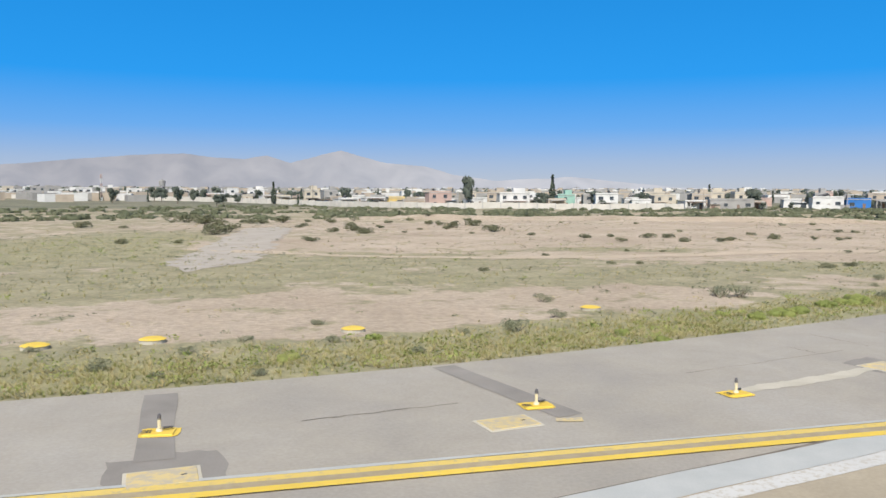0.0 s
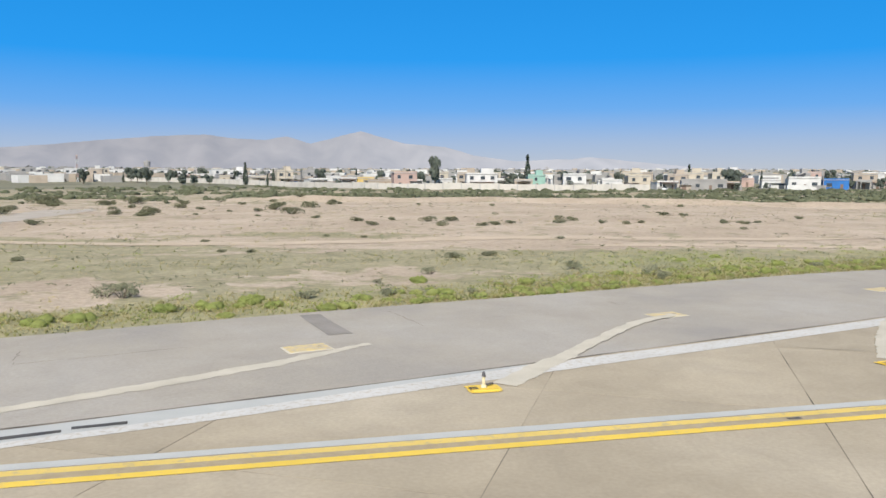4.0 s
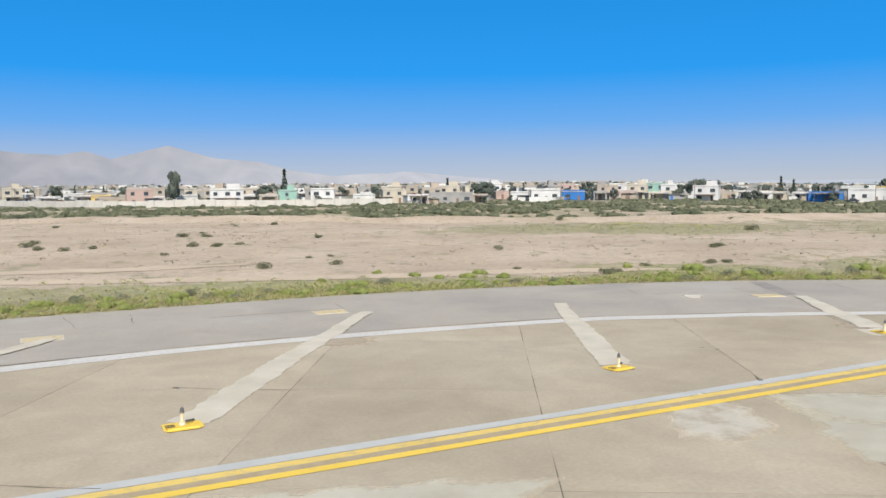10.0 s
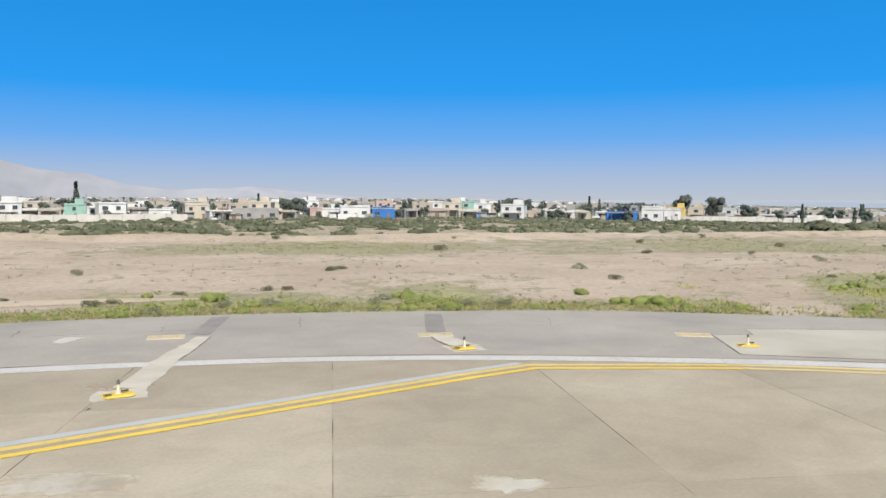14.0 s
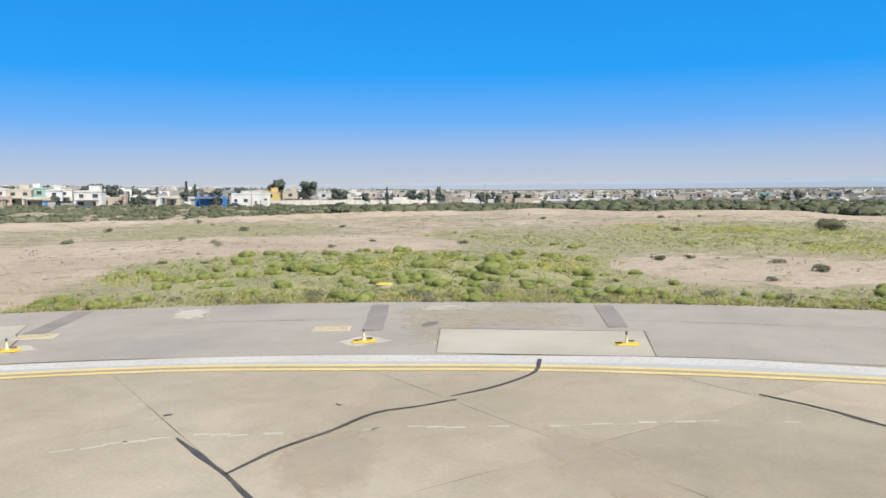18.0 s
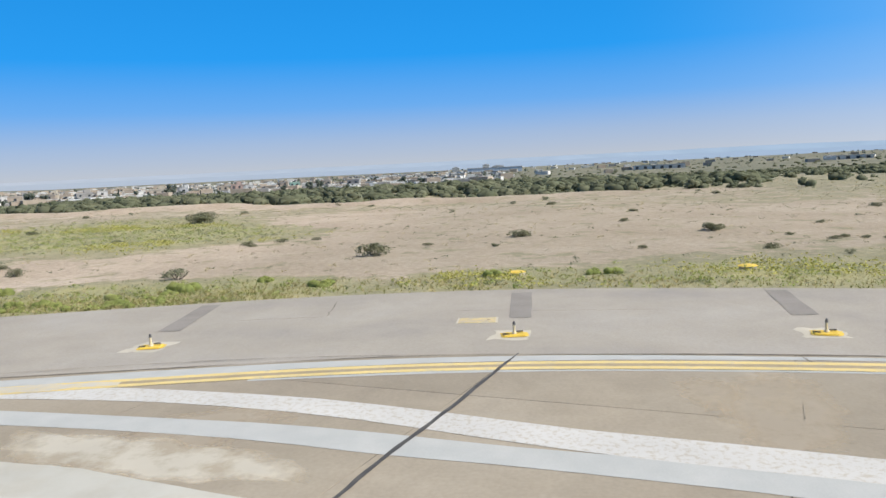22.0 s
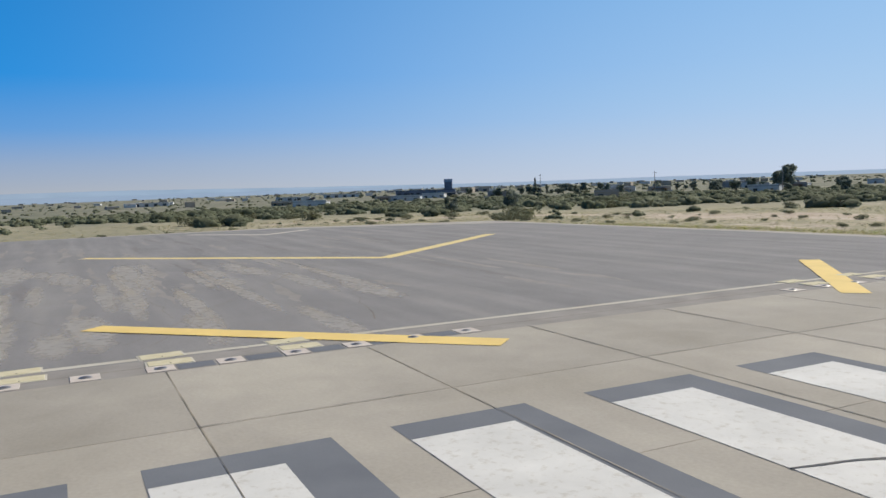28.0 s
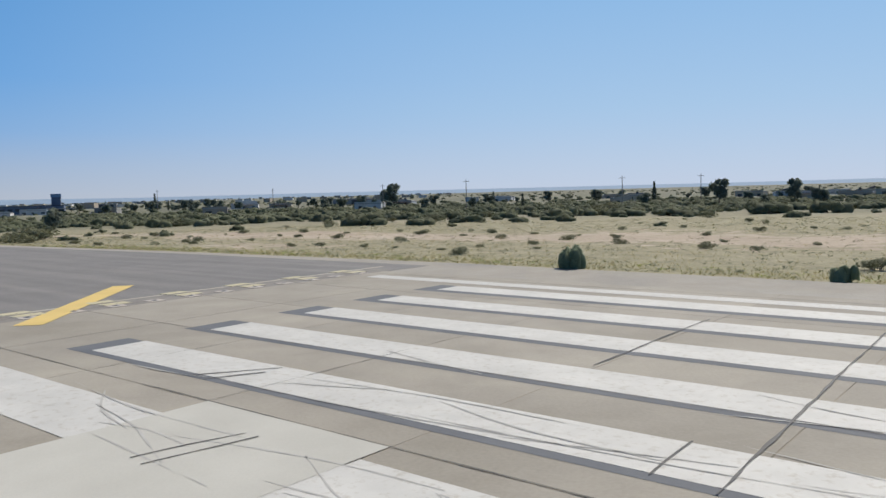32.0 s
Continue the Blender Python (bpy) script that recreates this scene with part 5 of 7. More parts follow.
# ---------- stopway paint ----------
for k, line in enumerate([[(-14.1, -0.2), (-5.0, 8.95)], [(-13.2, 29.9), (-5.2, 22.3)]]):
    ribbon("chevron_arm", np.linspace(rw(*line[0]), rw(*line[1]), 14), 0.92, 0.0135, M_chevron, stopway, 0.02, 360 + k, label="yellow painted chevron arm")
ribbon("chevron_arm", np.linspace(rw(-45.3, 0.3), rw(-30, 15.7), 16), 0.9, -0.004, M_yellowpale, stopway, label="yellow painted chevron arm")
ribbon("chevron_arm", np.linspace(rw(-29.8, 15.5), rw(-43.4, 30.2), 16), 0.9, -0.003, M_yellowpale, stopway, label="yellow painted chevron arm")
ribbon("chevron_arm", np.linspace(rw(-70.0, 10.5), rw(-61.9, 16.3), 8), 0.8, -0.004, M_trail, stopway)
ribbon("chevron_arm", np.linspace(rw(-61.7, 16.1), rw(-67.0, 22.0), 8), 0.8, -0.003, M_trail, stopway)
flat("lamp_strip", rect(-8.2, -6.62, -11.8, 41), -0.0065, M_patch, stopway, "dark asphalt strip that carries the threshold lamps")
ribbon("white_line", np.linspace(rw(-8.45, -12), rw(-8.45, 42), 60), 0.28, -0.0055, M_palepatch, stopway, 0.03, 11)
ribbon("crack", np.linspace(rw(-7.35, -11), rw(-7.35, 41), 60), 0.03, -0.0045, M_joint, stopway, 0.03, 12)
r = random.Random(3)
for k in range(60):
    u0, v0 = -r.uniform(12, 60), r.uniform(-6, 24)
    a, b = rw(u0, v0), rw(u0 - r.uniform(3, 12), v0 + r.uniform(-0.6, 0.6))
    ribbon("sealcoat_streak", jagged(a, b, 12, 0.35, k), (0.05, r.uniform(0.25, 0.7), 0.05), -0.0072 + 0.00002 * k, M_patch if r.random() < 0.6 else M_seal_thin, stopway, 0.35, 400 + k)
for k in range(5):
    a, b = rw(-r.uniform(9, 14), r.uniform(-3, 12)), rw(-r.uniform(16, 40), r.uniform(-5, 14))
    ribbon("crack", jagged(a, b, 14, 0.35, 50 + k), 0.025, -0.0055, M_joint, stopway, 0.03, 470 + k)

# pale worn streaks in the sealcoat near the corner of the field
M_bare = fading(material("worn_bare_asphalt", [(0.235, 0.222, 0.208), (0.28, 0.262, 0.24)], 0.8, 0.95, fine=0.14, fine_scale=12.0), 2.6, 0.98)
r = random.Random(61)
for k in range(70):
    u0, v0 = -r.uniform(9.5, 36), -6.5 + 17 * r.random() ** 1.5
    long, wide_by = r.uniform(2.0, 8.0), r.uniform(0.3, 0.9)
    stain([rw(u0 + long * math.cos(q), v0 + wide_by * math.sin(q)) for q in np.linspace(0, 5.6, 9)], -0.0068 + 0.00002 * k, M_bare, stopway)

# ---------- lamps and covers on the paving ----------
def edge_light():
    t = thing("taxiway_edge_light", "blue-capped taxiway edge light on a yellow base plate", "edge light", "lights along the taxiway edge")
    bm = bmesh.new()
    box(bm, (0, 0, 0.019), (0.5, 0.38, 0.038), bevel=0.012)
    part("base_plate", bm, M_bright, t, "bright yellow painted base plate")
    rs = np.random.RandomState(4)
    bm = bmesh.new()
    rim = [bm.verts.new((0.32 * k * math.copysign(abs(math.cos(a)) ** 0.22, math.cos(a)), 0.25 * k * math.copysign(abs(math.sin(a)) ** 0.22, math.sin(a)), 0.014)) for a, k in zip(np.linspace(0, 6.283, 30)[:-1], rs.uniform(0.92, 1.04, 29))]
    bm.faces.new(rim)
    part("paint_splash", bm, M_yellow, t, "ragged worn yellow paint round the plate")
    bm = bmesh.new()
    tube(bm, (0, 0, 0.042), (0, 0, 0.085), 0.06, 0.045, 12)
    part("socket", bm, M_post, t)
    bm = bmesh.new()
    tube(bm, (0, 0, 0.09), (0, 0, 0.24), 0.03, 0.03, 10)
    part("post", bm, M_post, t, "weathered yellow post")
    bm = bmesh.new()
    tube(bm, (0, 0, 0.24), (0, 0, 0.262), 0.036, 0.042, 12)
    part("collar", bm, M_metal, t)
    bm = bmesh.new()
    tube(bm, (0, 0, 0.262), (0, 0, 0.31), 0.034, 0.028, 12)
    bmesh.ops.create_uvsphere(bm, u_segments=12, v_segments=6, radius=0.028, matrix=Matrix.Translation((0, 0, 0.31)))
    part("lens", bm, M_lens, t, "dark blue glass lens")
    bm = bmesh.new()
    tube(bm, (0.06, 0.03, 0.085), (0.2, 0.1, 0.075), 0.02, 0.02, 8)
    part("cable", bm, M_seal, t, "short black cable")
    bm = bmesh.new()
    for y in (-0.09, -0.03, 0.03):
        box(bm, (-0.2, y, 0.0445), (0.16, 0.022, 0.004))
    part("stencil_mark", bm, M_seal, t, "small black stencilled bars")
    return t


first_light = edge_light()
for k, (x, y) in enumerate(LIGHTS):
    i = np.argmin(np.hypot(*(YELLOW - (x, y)).T))
    d = YELLOW[min(i + 2, len(YELLOW) - 1)] - YELLOW[max(i - 2, 0)]
    turn = math.degrees(math.atan2(d[1], d[0])) + (7 * (k % 3) - 7)
    z = 0.0 if edge_distance(x, y) < -12.5 or (k in (4, 5, 6, 7, 8, 9)) else -0.015
    m = pose(x, y, z, 0, 0, turn)
    if k:
        copy_thing(first_light, m)
    else:
        first_light.matrix_basis = m
    if k >= 9:
        flat("mortar_bed", ragged([(x + a, y + b) for a, b in ((-0.5, -0.35), (0.55, -0.4), (0.6, 0.5), (-0.45, 0.55))], 0.08, 60 + k), z + 0.003, M_trail, shoulder if k > 10 else taxiway)


def cover(name, size, mat, label, category, group):
    t = thing(name, label, category, group)
    bm = bmesh.new()
    box(bm, (0, 0, 0.012), (size[0], size[1], 0.024), bevel=0.008)
    part("lid", bm, mat, t)
    bm = bmesh.new()
    box(bm, (0, 0, 0.006), (size[0] + 0.1, size[1] + 0.1, 0.012), bevel=0.004)
    part("rim", bm, M_trail, t, "pale mortar rim")
    bm = bmesh.new()
    box(bm, (0.3 * size[0], 0, 0.026), (0.08, 0.03, 0.006))
    part("lifting_slot", bm, M_seal, t)
    return t


first_pad = cover("cable_box_cover", (0.95, 0.62), M_yellowold, "faded yellow concrete cable box cover set in the shoulder", "cover", "cable box covers")
PADS = [q for i, q in enumerate(PADS) if all(math.dist(q, o) > 0.6 for o in PADS[:i])]
for k, (x, y) in enumerate(PADS):
    i = np.argmin(np.hypot(*(GRASS_EDGE - (x, y)).T))
    d = GRASS_EDGE[min(i + 1, len(GRASS_EDGE) - 1)] - GRASS_EDGE[max(i - 1, 0)]
    m = pose(x, y, -0.015, 0, 0, math.degrees(math.atan2(d[1], d[0])))
    if k:
        copy_thing(first_pad, m)
    else:
        first_pad.matrix_basis = m
manhole = cover("manhole_cover", (0.85, 0.75), M_pink, "faded red painted manhole cover in a dark asphalt patch", "cover", "")
manhole.matrix_basis = pose(103.5, -22.25, -0.0118, 0, 0, -100)


def grass_cover_disc():
    t = thing("utility_marker", "round yellow painted utility cover lying in the grass", "cover", "yellow covers in the grass")
    bm = bmesh.new()
    tube(bm, (0, 0, -0.1), (0, 0, 0.07), 0.36, 0.34, 18)
    part("ring", bm, M_palepatch, t)
    bm = bmesh.new()
    tube(bm, (0, 0, 0.07), (0, 0, 0.11), 0.36, 0.25, 18)
    part("lid", bm, M_yellow, t, "yellow domed lid")
    return t


first_disc = grass_cover_disc()
GRASS_COVERS = [q for i, q in enumerate(GRASS_COVERS) if all(math.dist(q, o) > 0.8 for o in GRASS_COVERS[:i])]
for k, (x, y) in enumerate(GRASS_COVERS):
    m = pose(x, y, float(ground_height(x, y)) + 0.03)
    if k:
        copy_thing(first_disc, m)
    else:
        first_disc.matrix_basis = m


def threshold_lamp():
    t = thing("threshold_lamp", "flush threshold lamp in a pale square pad", "threshold lamp", "lamps across the threshold")
    bm = bmesh.new()
    box(bm, (0, 0, 0.008), (0.62, 0.62, 0.02), bevel=0.006)
    part("pad", bm, M_padpale, t, "pale painted square pad")
    bm = bmesh.new()
    tube(bm, (0, 0, 0.018), (0, 0, 0.03), 0.15, 0.13, 18)
    part("lamp_ring", bm, M_metal, t)
    bm = bmesh.new()
    tube(bm, (0, 0, 0.03), (0, 0, 0.05), 0.10, 0.04, 14)
    part("lens", bm, M_lens, t, "dark lens")
    return t


first_lamp = threshold_lamp()
lamp_turn = math.degrees(math.atan2(RU[1], RU[0]))
for k in range(30):
    v0 = -6.85 + 1.575 * k
    if 10.0 < v0 < 21.0:
        continue
    m = pose(*rw(-7.0, v0), -0.0065, 0, 0, lamp_turn)
    if k:
        copy_thing(first_lamp, m)
    else:
        first_lamp.matrix_basis = m
for k in (5, 6, 7, 8, 9):
    v0 = -6.85 + 1.575 * (k + 0.5)
    flat("black_square", rect(-7.3, -6.7, v0 - 0.42, v0 + 0.42), -0.002, M_black, stopway, "black painted square between threshold lamps")
first_side = cover("threshold_side_pad", (0.55, 1.0), M_padyellow, "cream yellow rectangular pad beside the threshold lamps", "cover", "pads across the threshold")
for k in range(17):
    v0 = -11.3 + 3.15 * k
    if 6.0 < v0 < 22.0:
        continue
    m = pose(*rw(-7.62, v0), -0.0065, 0, 0, lamp_turn)
    if k:
        copy_thing(first_side, m)
    else:
        first_side.matrix_basis = m
    copy_thing(first_side, pose(*rw(-8.55, v0 - 0.1), -0.009, 0, 0, lamp_turn + 3))
for k in (0, 1):
    t = copy_thing(first_lamp, pose(*rw(-6.95, -11.4 + 0.9 * k), -0.012, 0, 0, lamp_turn))


# ---------- bare tracks across the field ----------
M_track = material("bare_pale_sand", [(0.42, 0.34, 0.25), (0.51, 0.415, 0.31)], 0.5, 0.97, 0.4, 12, 0.14, fine_scale=7.0)
M_trackgrey = material("bare_grey_gravel", [(0.355, 0.312, 0.262), (0.425, 0.38, 0.325)], 0.7, 0.97, 0.4, 12, 0.16, fine_scale=7.0)


def track(line, width, mat, seed):
    """A worn strip that hugs the ground."""
    path = smooth_line(line, 0.9)
    rs = np.random.RandomState(seed)
    t = np.gradient(path, axis=0)
    t /= np.linalg.norm(t, axis=1)[:, None]
    nrm = np.stack([-t[:, 1], t[:, 0]], 1)
    taper = np.clip(np.minimum(np.arange(len(path)), np.arange(len(path))[::-1]) / 6, 0.05, 1)
    rows = [path + nrm * ((k / 4 - 0.5) * width * taper * (0.8 + 0.4 * rs.rand(len(path))))[:, None] for k in range(5)]
    v = np.concatenate(rows)
    z = ground_height(v[:, 0], v[:, 1]) + 0.02
    n = len(path)
    f = [(j * n + i, j * n + i + 1, (j + 1) * n + i + 1, (j + 1) * n + i) for j in range(4) for i in range(n - 1)]
    ob = mesh_object("dirt_track", np.concatenate([v, z[:, None]], 1), [q[::-1] for q in f], mat)
    return tagged(ob, "bare sandy vehicle track through the weeds", "track", kind="structure")


track(TRACK_A, 5.0, M_trackgrey, 1)
track(TRACK_B, 2.2, M_track, 2)
track(TRACK_C, 2.0, M_track, 3)

# ---------- plants ----------
M_green = material("fresh_green_leaves", [(0.27, 0.32, 0.095), (0.345, 0.39, 0.12), (0.42, 0.44, 0.155)], 1.2, 0.8, rand=0.14, island=True, through_light=0.5)
M_olive = material("dark_olive_leaves", [(0.155, 0.165, 0.095), (0.20, 0.205, 0.12), (0.25, 0.245, 0.15)], 1.5, 0.85, rand=0.18, island=True, through_light=0.4)
M_sage = material("grey_sage_leaves", [(0.24, 0.25, 0.155), (0.32, 0.32, 0.21)], 1.5, 0.85, rand=0.2, island=True, through_light=0.4)
M_straw = material("dry_straw_grass", [(0.40, 0.34, 0.16), (0.52, 0.44, 0.24)], 0.8, 0.85, rand=0.25, island=True, through_light=0.3)
M_grass = material("green_grass_blades", [(0.25, 0.255, 0.085), (0.335, 0.325, 0.12), (0.43, 0.385, 0.165)], 0.5, 0.8, rand=0.25, island=True, through_light=0.3)
M_bloom = material("yellow_weed_flowers", [(0.42, 0.40, 0.10), (0.52, 0.48, 0.14)], 1.0, 0.8, rand=0.2, island=True, through_light=0.3)
M_round = material("deep_green_round_leaves", [(0.20, 0.26, 0.17), (0.26, 0.32, 0.21)], 1.5, 0.85, rand=0.15, island=True, through_light=0.5)
M_bark = material("grey_brown_bark", [(0.11, 0.085, 0.06), (0.19, 0.15, 0.11)], 6, 0.9, 0.5, 20)
M_cypress = material("dark_cypress_leaves", [(0.09, 0.115, 0.085), (0.125, 0.15, 0.11)], 1.0, 0.85, rand=0.2, island=True, through_light=0.35)
# tree leaves: base colour lightened to carry the haze of distance
M_treeleaf = material("haze_paled_tree_leaves", [(0.165, 0.195, 0.16), (0.22, 0.25, 0.20)], 0.6, 0.85, rand=0.18, island=True, through_light=0.6)
M_scrub = material("dusty_scrub_leaves", [(0.155, 0.175, 0.105), (0.205, 0.222, 0.135), (0.275, 0.28, 0.18)], 0.12, 0.9, rand=0.16, island=True, through_light=0.5)


def leaf_cloud(rs, n, shape, size, up=0.3):
    """n small three-cornered leaves; shape(k) gives a place and the outward way."""
    c, o = shape(n)
    q = rs.normal(size=(n, 3)) * 0.5 + o + np.array([0, 0, up])
    q /= np.linalg.norm(q, axis=1)[:, None]
    a = np.cross(q, rs.normal(size=(n, 3)))
    a /= np.linalg.norm(a, axis=1)[:, None] + 1e-9
    b = np.cross(q, a)
    s = size * (0.6 + 0.8 * rs.rand(n, 1))
    v = np.stack([c - b * s * 0.55, c + a * s * 1.15, c + b * s * 0.6], 1)
    return v.reshape(-1, 3), np.arange(3 * n).reshape(-1, 3)


def dome(rs, lumps, w, spread=0.35):
    cen = np.stack([rs.uniform(-w * 0.33, w * 0.33, lumps), rs.uniform(-w * 0.33, w * 0.33, lumps), rs.uniform(0.12, 0.58, lumps)], 1)
    rad = rs.uniform(0.26, 0.38, lumps)

    def shape(n):
        k = rs.randint(0, lumps, n)
        d = rs.normal(size=(n, 3))
        d /= np.linalg.norm(d, axis=1)[:, None]
        d[:, 2] = np.where(d[:, 2] < -0.5, -d[:, 2], d[:, 2])
        p = cen[k] + d * (rad[k] * (1 - spread * rs.rand(n) ** 2))[:, None] * np.array([w * 0.75, w * 0.75, 1])
        p[:, 2] = np.maximum(p[:, 2], 0.03)
        return p, d
    return shape


def lumps_mesh(centres, radii, squash, rs, sides=8, rings=3, rough=0.14):
    """Rounded, uneven lumps: the dense inside of a bush or crown."""
    v, f = [], []
    for c, rad in zip(centres, radii):
        o = len(v)
        for j in range(rings + 1):
            e = -0.5 + (math.pi / 2 + 0.5) * j / (rings + 0.35)
            for i in range(sides):
                a = 6.2832 * (i + 0.5 * (j % 2)) / sides
                k = rad * (1 + rough * rs.normal())
                v.append((c[0] + squash[0] * k * math.cos(e) * math.cos(a), c[1] + squash[1] * k * math.cos(e) * math.sin(a), max(c[2] + squash[2] * k * math.sin(e), -0.04)))
        v.append((c[0], c[1], c[2] + squash[2] * rad))
        for j in range(rings):
            for i in range(sides):
                p, q = o + j * sides + i, o + j * sides + (i + 1) % sides
                f += [(p, q, q + sides), (p, q + sides, p + sides)]
        top = o + rings * sides
        f += [(top + i, top + (i + 1) % sides, top + sides) for i in range(sides)]
    return np.array(v), np.array(f)


def joined(a, b):
    return np.concatenate([a[0], b[0]]), np.concatenate([a[1], b[1] + len(a[0])])


def clump(seed, lumps, w, leaves, size, spread=0.1):
    """A low mound of foliage: uneven lumps with a loose coat of leaves."""
    rs = np.random.RandomState(seed)
    a, q = rs.uniform(0, 6.283, lumps), 0.40 * w * np.sqrt(rs.rand(lumps))
    cen = np.stack([q * np.cos(a), q * np.sin(a), rs.uniform(0.12, 0.46, lumps) - 0.25 * q / w], 1)
    rad = rs.uniform(0.26, 0.48, lumps)
    core = lumps_mesh(cen, rad * 0.93, (w * 0.62, w * 0.62, 1), rs)

    def shape(n):
        k = rs.randint(0, lumps, n)
        d = rs.normal(size=(n, 3))
        d[:, 2] = np.abs(d[:, 2])
        d /= np.linalg.norm(d, axis=1)[:, None]
        return cen[k] + d * (rad[k] * (1 - spread * rs.rand(n)))[:, None] * np.array([w * 0.62, w * 0.62, 1]), d
    return joined(core, leaf_cloud(rs, leaves, shape, size))


def mesh_of(name, v, f, mat, smooth=False):
    me = bpy.data.meshes.new(name)
    v, f = np.asarray(v, float), np.asarray(f, int)
    me.vertices.add(len(v))
    me.vertices.foreach_set("co", v.ravel())
    me.loops.add(f.size)
    me.loops.foreach_set("vertex_index", f.ravel())
    me.polygons.add(len(f))
    me.polygons.foreach_set("loop_start", np.arange(0, f.size, f.shape[1]))
    me.polygons.foreach_set("loop_total", np.full(len(f), f.shape[1]))
    me.materials.append(mat)
    me.update(calc_edges=True)
    me.shade_smooth() if smooth else me.shade_flat()
    return me


def stems_mesh(rs, w, n=9):
    bm = bmesh.new()
    for _ in range(n):
        a = rs.uniform(0, 6.28)
        q = rs.uniform(0.2, 0.42) * w
        tube(bm, (0.05 * math.cos(a), 0.05 * math.sin(a), -0.08), (q * math.cos(a), q * math.sin(a), rs.uniform(0.4, 0.75)), 0.022, 0.006, 5)
    me = bpy.data.meshes.new("stem")
    bm.to_mesh(me)
    bm.free()
    me.materials.append(M_bark)
    return me


BUSH_KINDS = []
for kind, (mat, w, n, size, lumps, spread) in enumerate([(M_green, 1.7, 1200, 0.06, 8, 0.12), (M_olive, 1.6, 1100, 0.072, 8, 0.3), (M_sage, 1.7, 700, 0.07, 6, 0.6), (M_round, 1.1, 2400, 0.036, 14, 0.05), (M_scrub, 1.9, 700, 0.085, 8, 0.12)]):
    BUSH_KINDS.append([])
    for variant in range(4):
        rs = np.random.RandomState(100 * kind + variant)
        v, f = clump(100 * kind + variant, lumps, w, n, size, spread) if kind in (0, 3, 4) else leaf_cloud(rs, n, dome(rs, lumps, w, spread), size)
        BUSH_KINDS[-1].append((mesh_of("foliage", v, f, mat, True), stems_mesh(rs, w)))
BUSH_WORDS = [("green_shrub", "rounded fresh green desert shrub on sandy ground", "green desert shrubs"),
              ("creosote_bush", "dark olive creosote bush on bare sandy ground", "dark desert bushes"),
              ("sage_bush", "thin grey sage bush among dry weeds", "grey sage bushes"),
              ("round_bush", "dense round dark green bush at the paving edge", "round bushes"),
              ("mesquite_bush", "broad dusty green mesquite bush on dry grassland", "mesquite bushes")]


def bush(x, y, h, kind, r):
    name, label, group = BUSH_WORDS[kind]
    z = float(ground_height(x, y)) - 0.03
    t = thing(name, label, "bush", group, (x, y, z), r.uniform(0, 360))
    wide, tall = ((0.95, 0.78), (1.15, 0.88), (1.0, 1.0), (0.95, 1.25), (1.1, 0.9))[kind]
    t.scale = (h * wide * r.uniform(0.9, 1.3), h * wide * r.uniform(0.9, 1.3), h * tall * r.uniform(0.9, 1.1))
    leaf, stem = BUSH_KINDS[kind][r.randrange(4)]
    for nm, me in (("foliage", leaf), ("stem", stem)):
        p = new(nm, me)
        p.parent = t


r = random.Random(21)
placed = []
for group in (BUSHES_A, BUSHES_B, BUSHES_C, BUSHES_D, BUSHES_E, BUSHES_F, BUSHES_G, BUSHES_H, BUSHES_I, BUSHES_J, BUSHES_K, BUSHES_L):
    for x, y, h, kind in group:
        if edge_distance(x, y) < 0.15:
            i = np.argmin(np.hypot(*(PAVED_NP - (x, y)).T))
            away = np.array([x, y]) - np.array([70, -10])
            away /= np.linalg.norm(away)
            x, y = np.array([x, y]) + away * (0.5 - edge_distance(x, y))
        if any((x - a) ** 2 + (y - b) ** 2 < 0.35 for a, b in placed):
            continue
        placed.append((x, y))
        bush(float(x), float(y), min(max(h, 0.25), 3.2) * (1.12 if kind == 3 else 1), kind, r)
# the green thicket beside the bend of the taxiway
for k in range(190):
    x, y = r.gauss(110, 8), r.gauss(33, 9)
    if float(edge_distance(x, y)) < 0.6 or float(lushness(x, y)) < 0.4 or any((x - p) ** 2 + (y - q) ** 2 < 1.0 for p, q in placed):
        continue
    placed.append((x, y))
    bush(x, y, r.uniform(0.25, 0.62), 0, r)
# low green mounds in the grass beside the paving, in loose clumps
for k in range(430):
    i = r.randrange(46, len(GRASS_EDGE) - 14)
    way = GRASS_EDGE[i + 1] - GRASS_EDGE[i]
    q = GRASS_EDGE[i] + way * r.random() + np.array([-way[1], way[0]]) / np.linalg.norm(way) * (0.5 + 2.8 * r.random() ** 1.2)
    x, y = float(q[0]), float(q[1])
    if float(lushness(x, y)) < 0.35 or float(edge_distance(x, y)) < 0.35 or any((x - a) ** 2 + (y - b) ** 2 < 0.3 for a, b in placed):
        continue
    placed.append((x, y))
    bush(x, y, r.uniform(0.2, 0.46), 0 if r.random() < 0.85 else 2, r)
# tall bushes on the far side of the runway's field
for k in range(230):
    a, d = math.radians(r.uniform(-118, -12)), r.uniform(105, 215)
    x, y = 85 + d * math.cos(a), -38 + d * math.sin(a)
    if float(edge_distance(x, y)) < 25 or wavy(x, y, 20, 3) < -0.25 or any((x - p) ** 2 + (y - q) ** 2 < 9 for p, q in placed):
        continue
    placed.append((x, y))
    bush(x, y, r.uniform(1.0, 2.7), 4 if r.random() < 0.75 else 1, r)
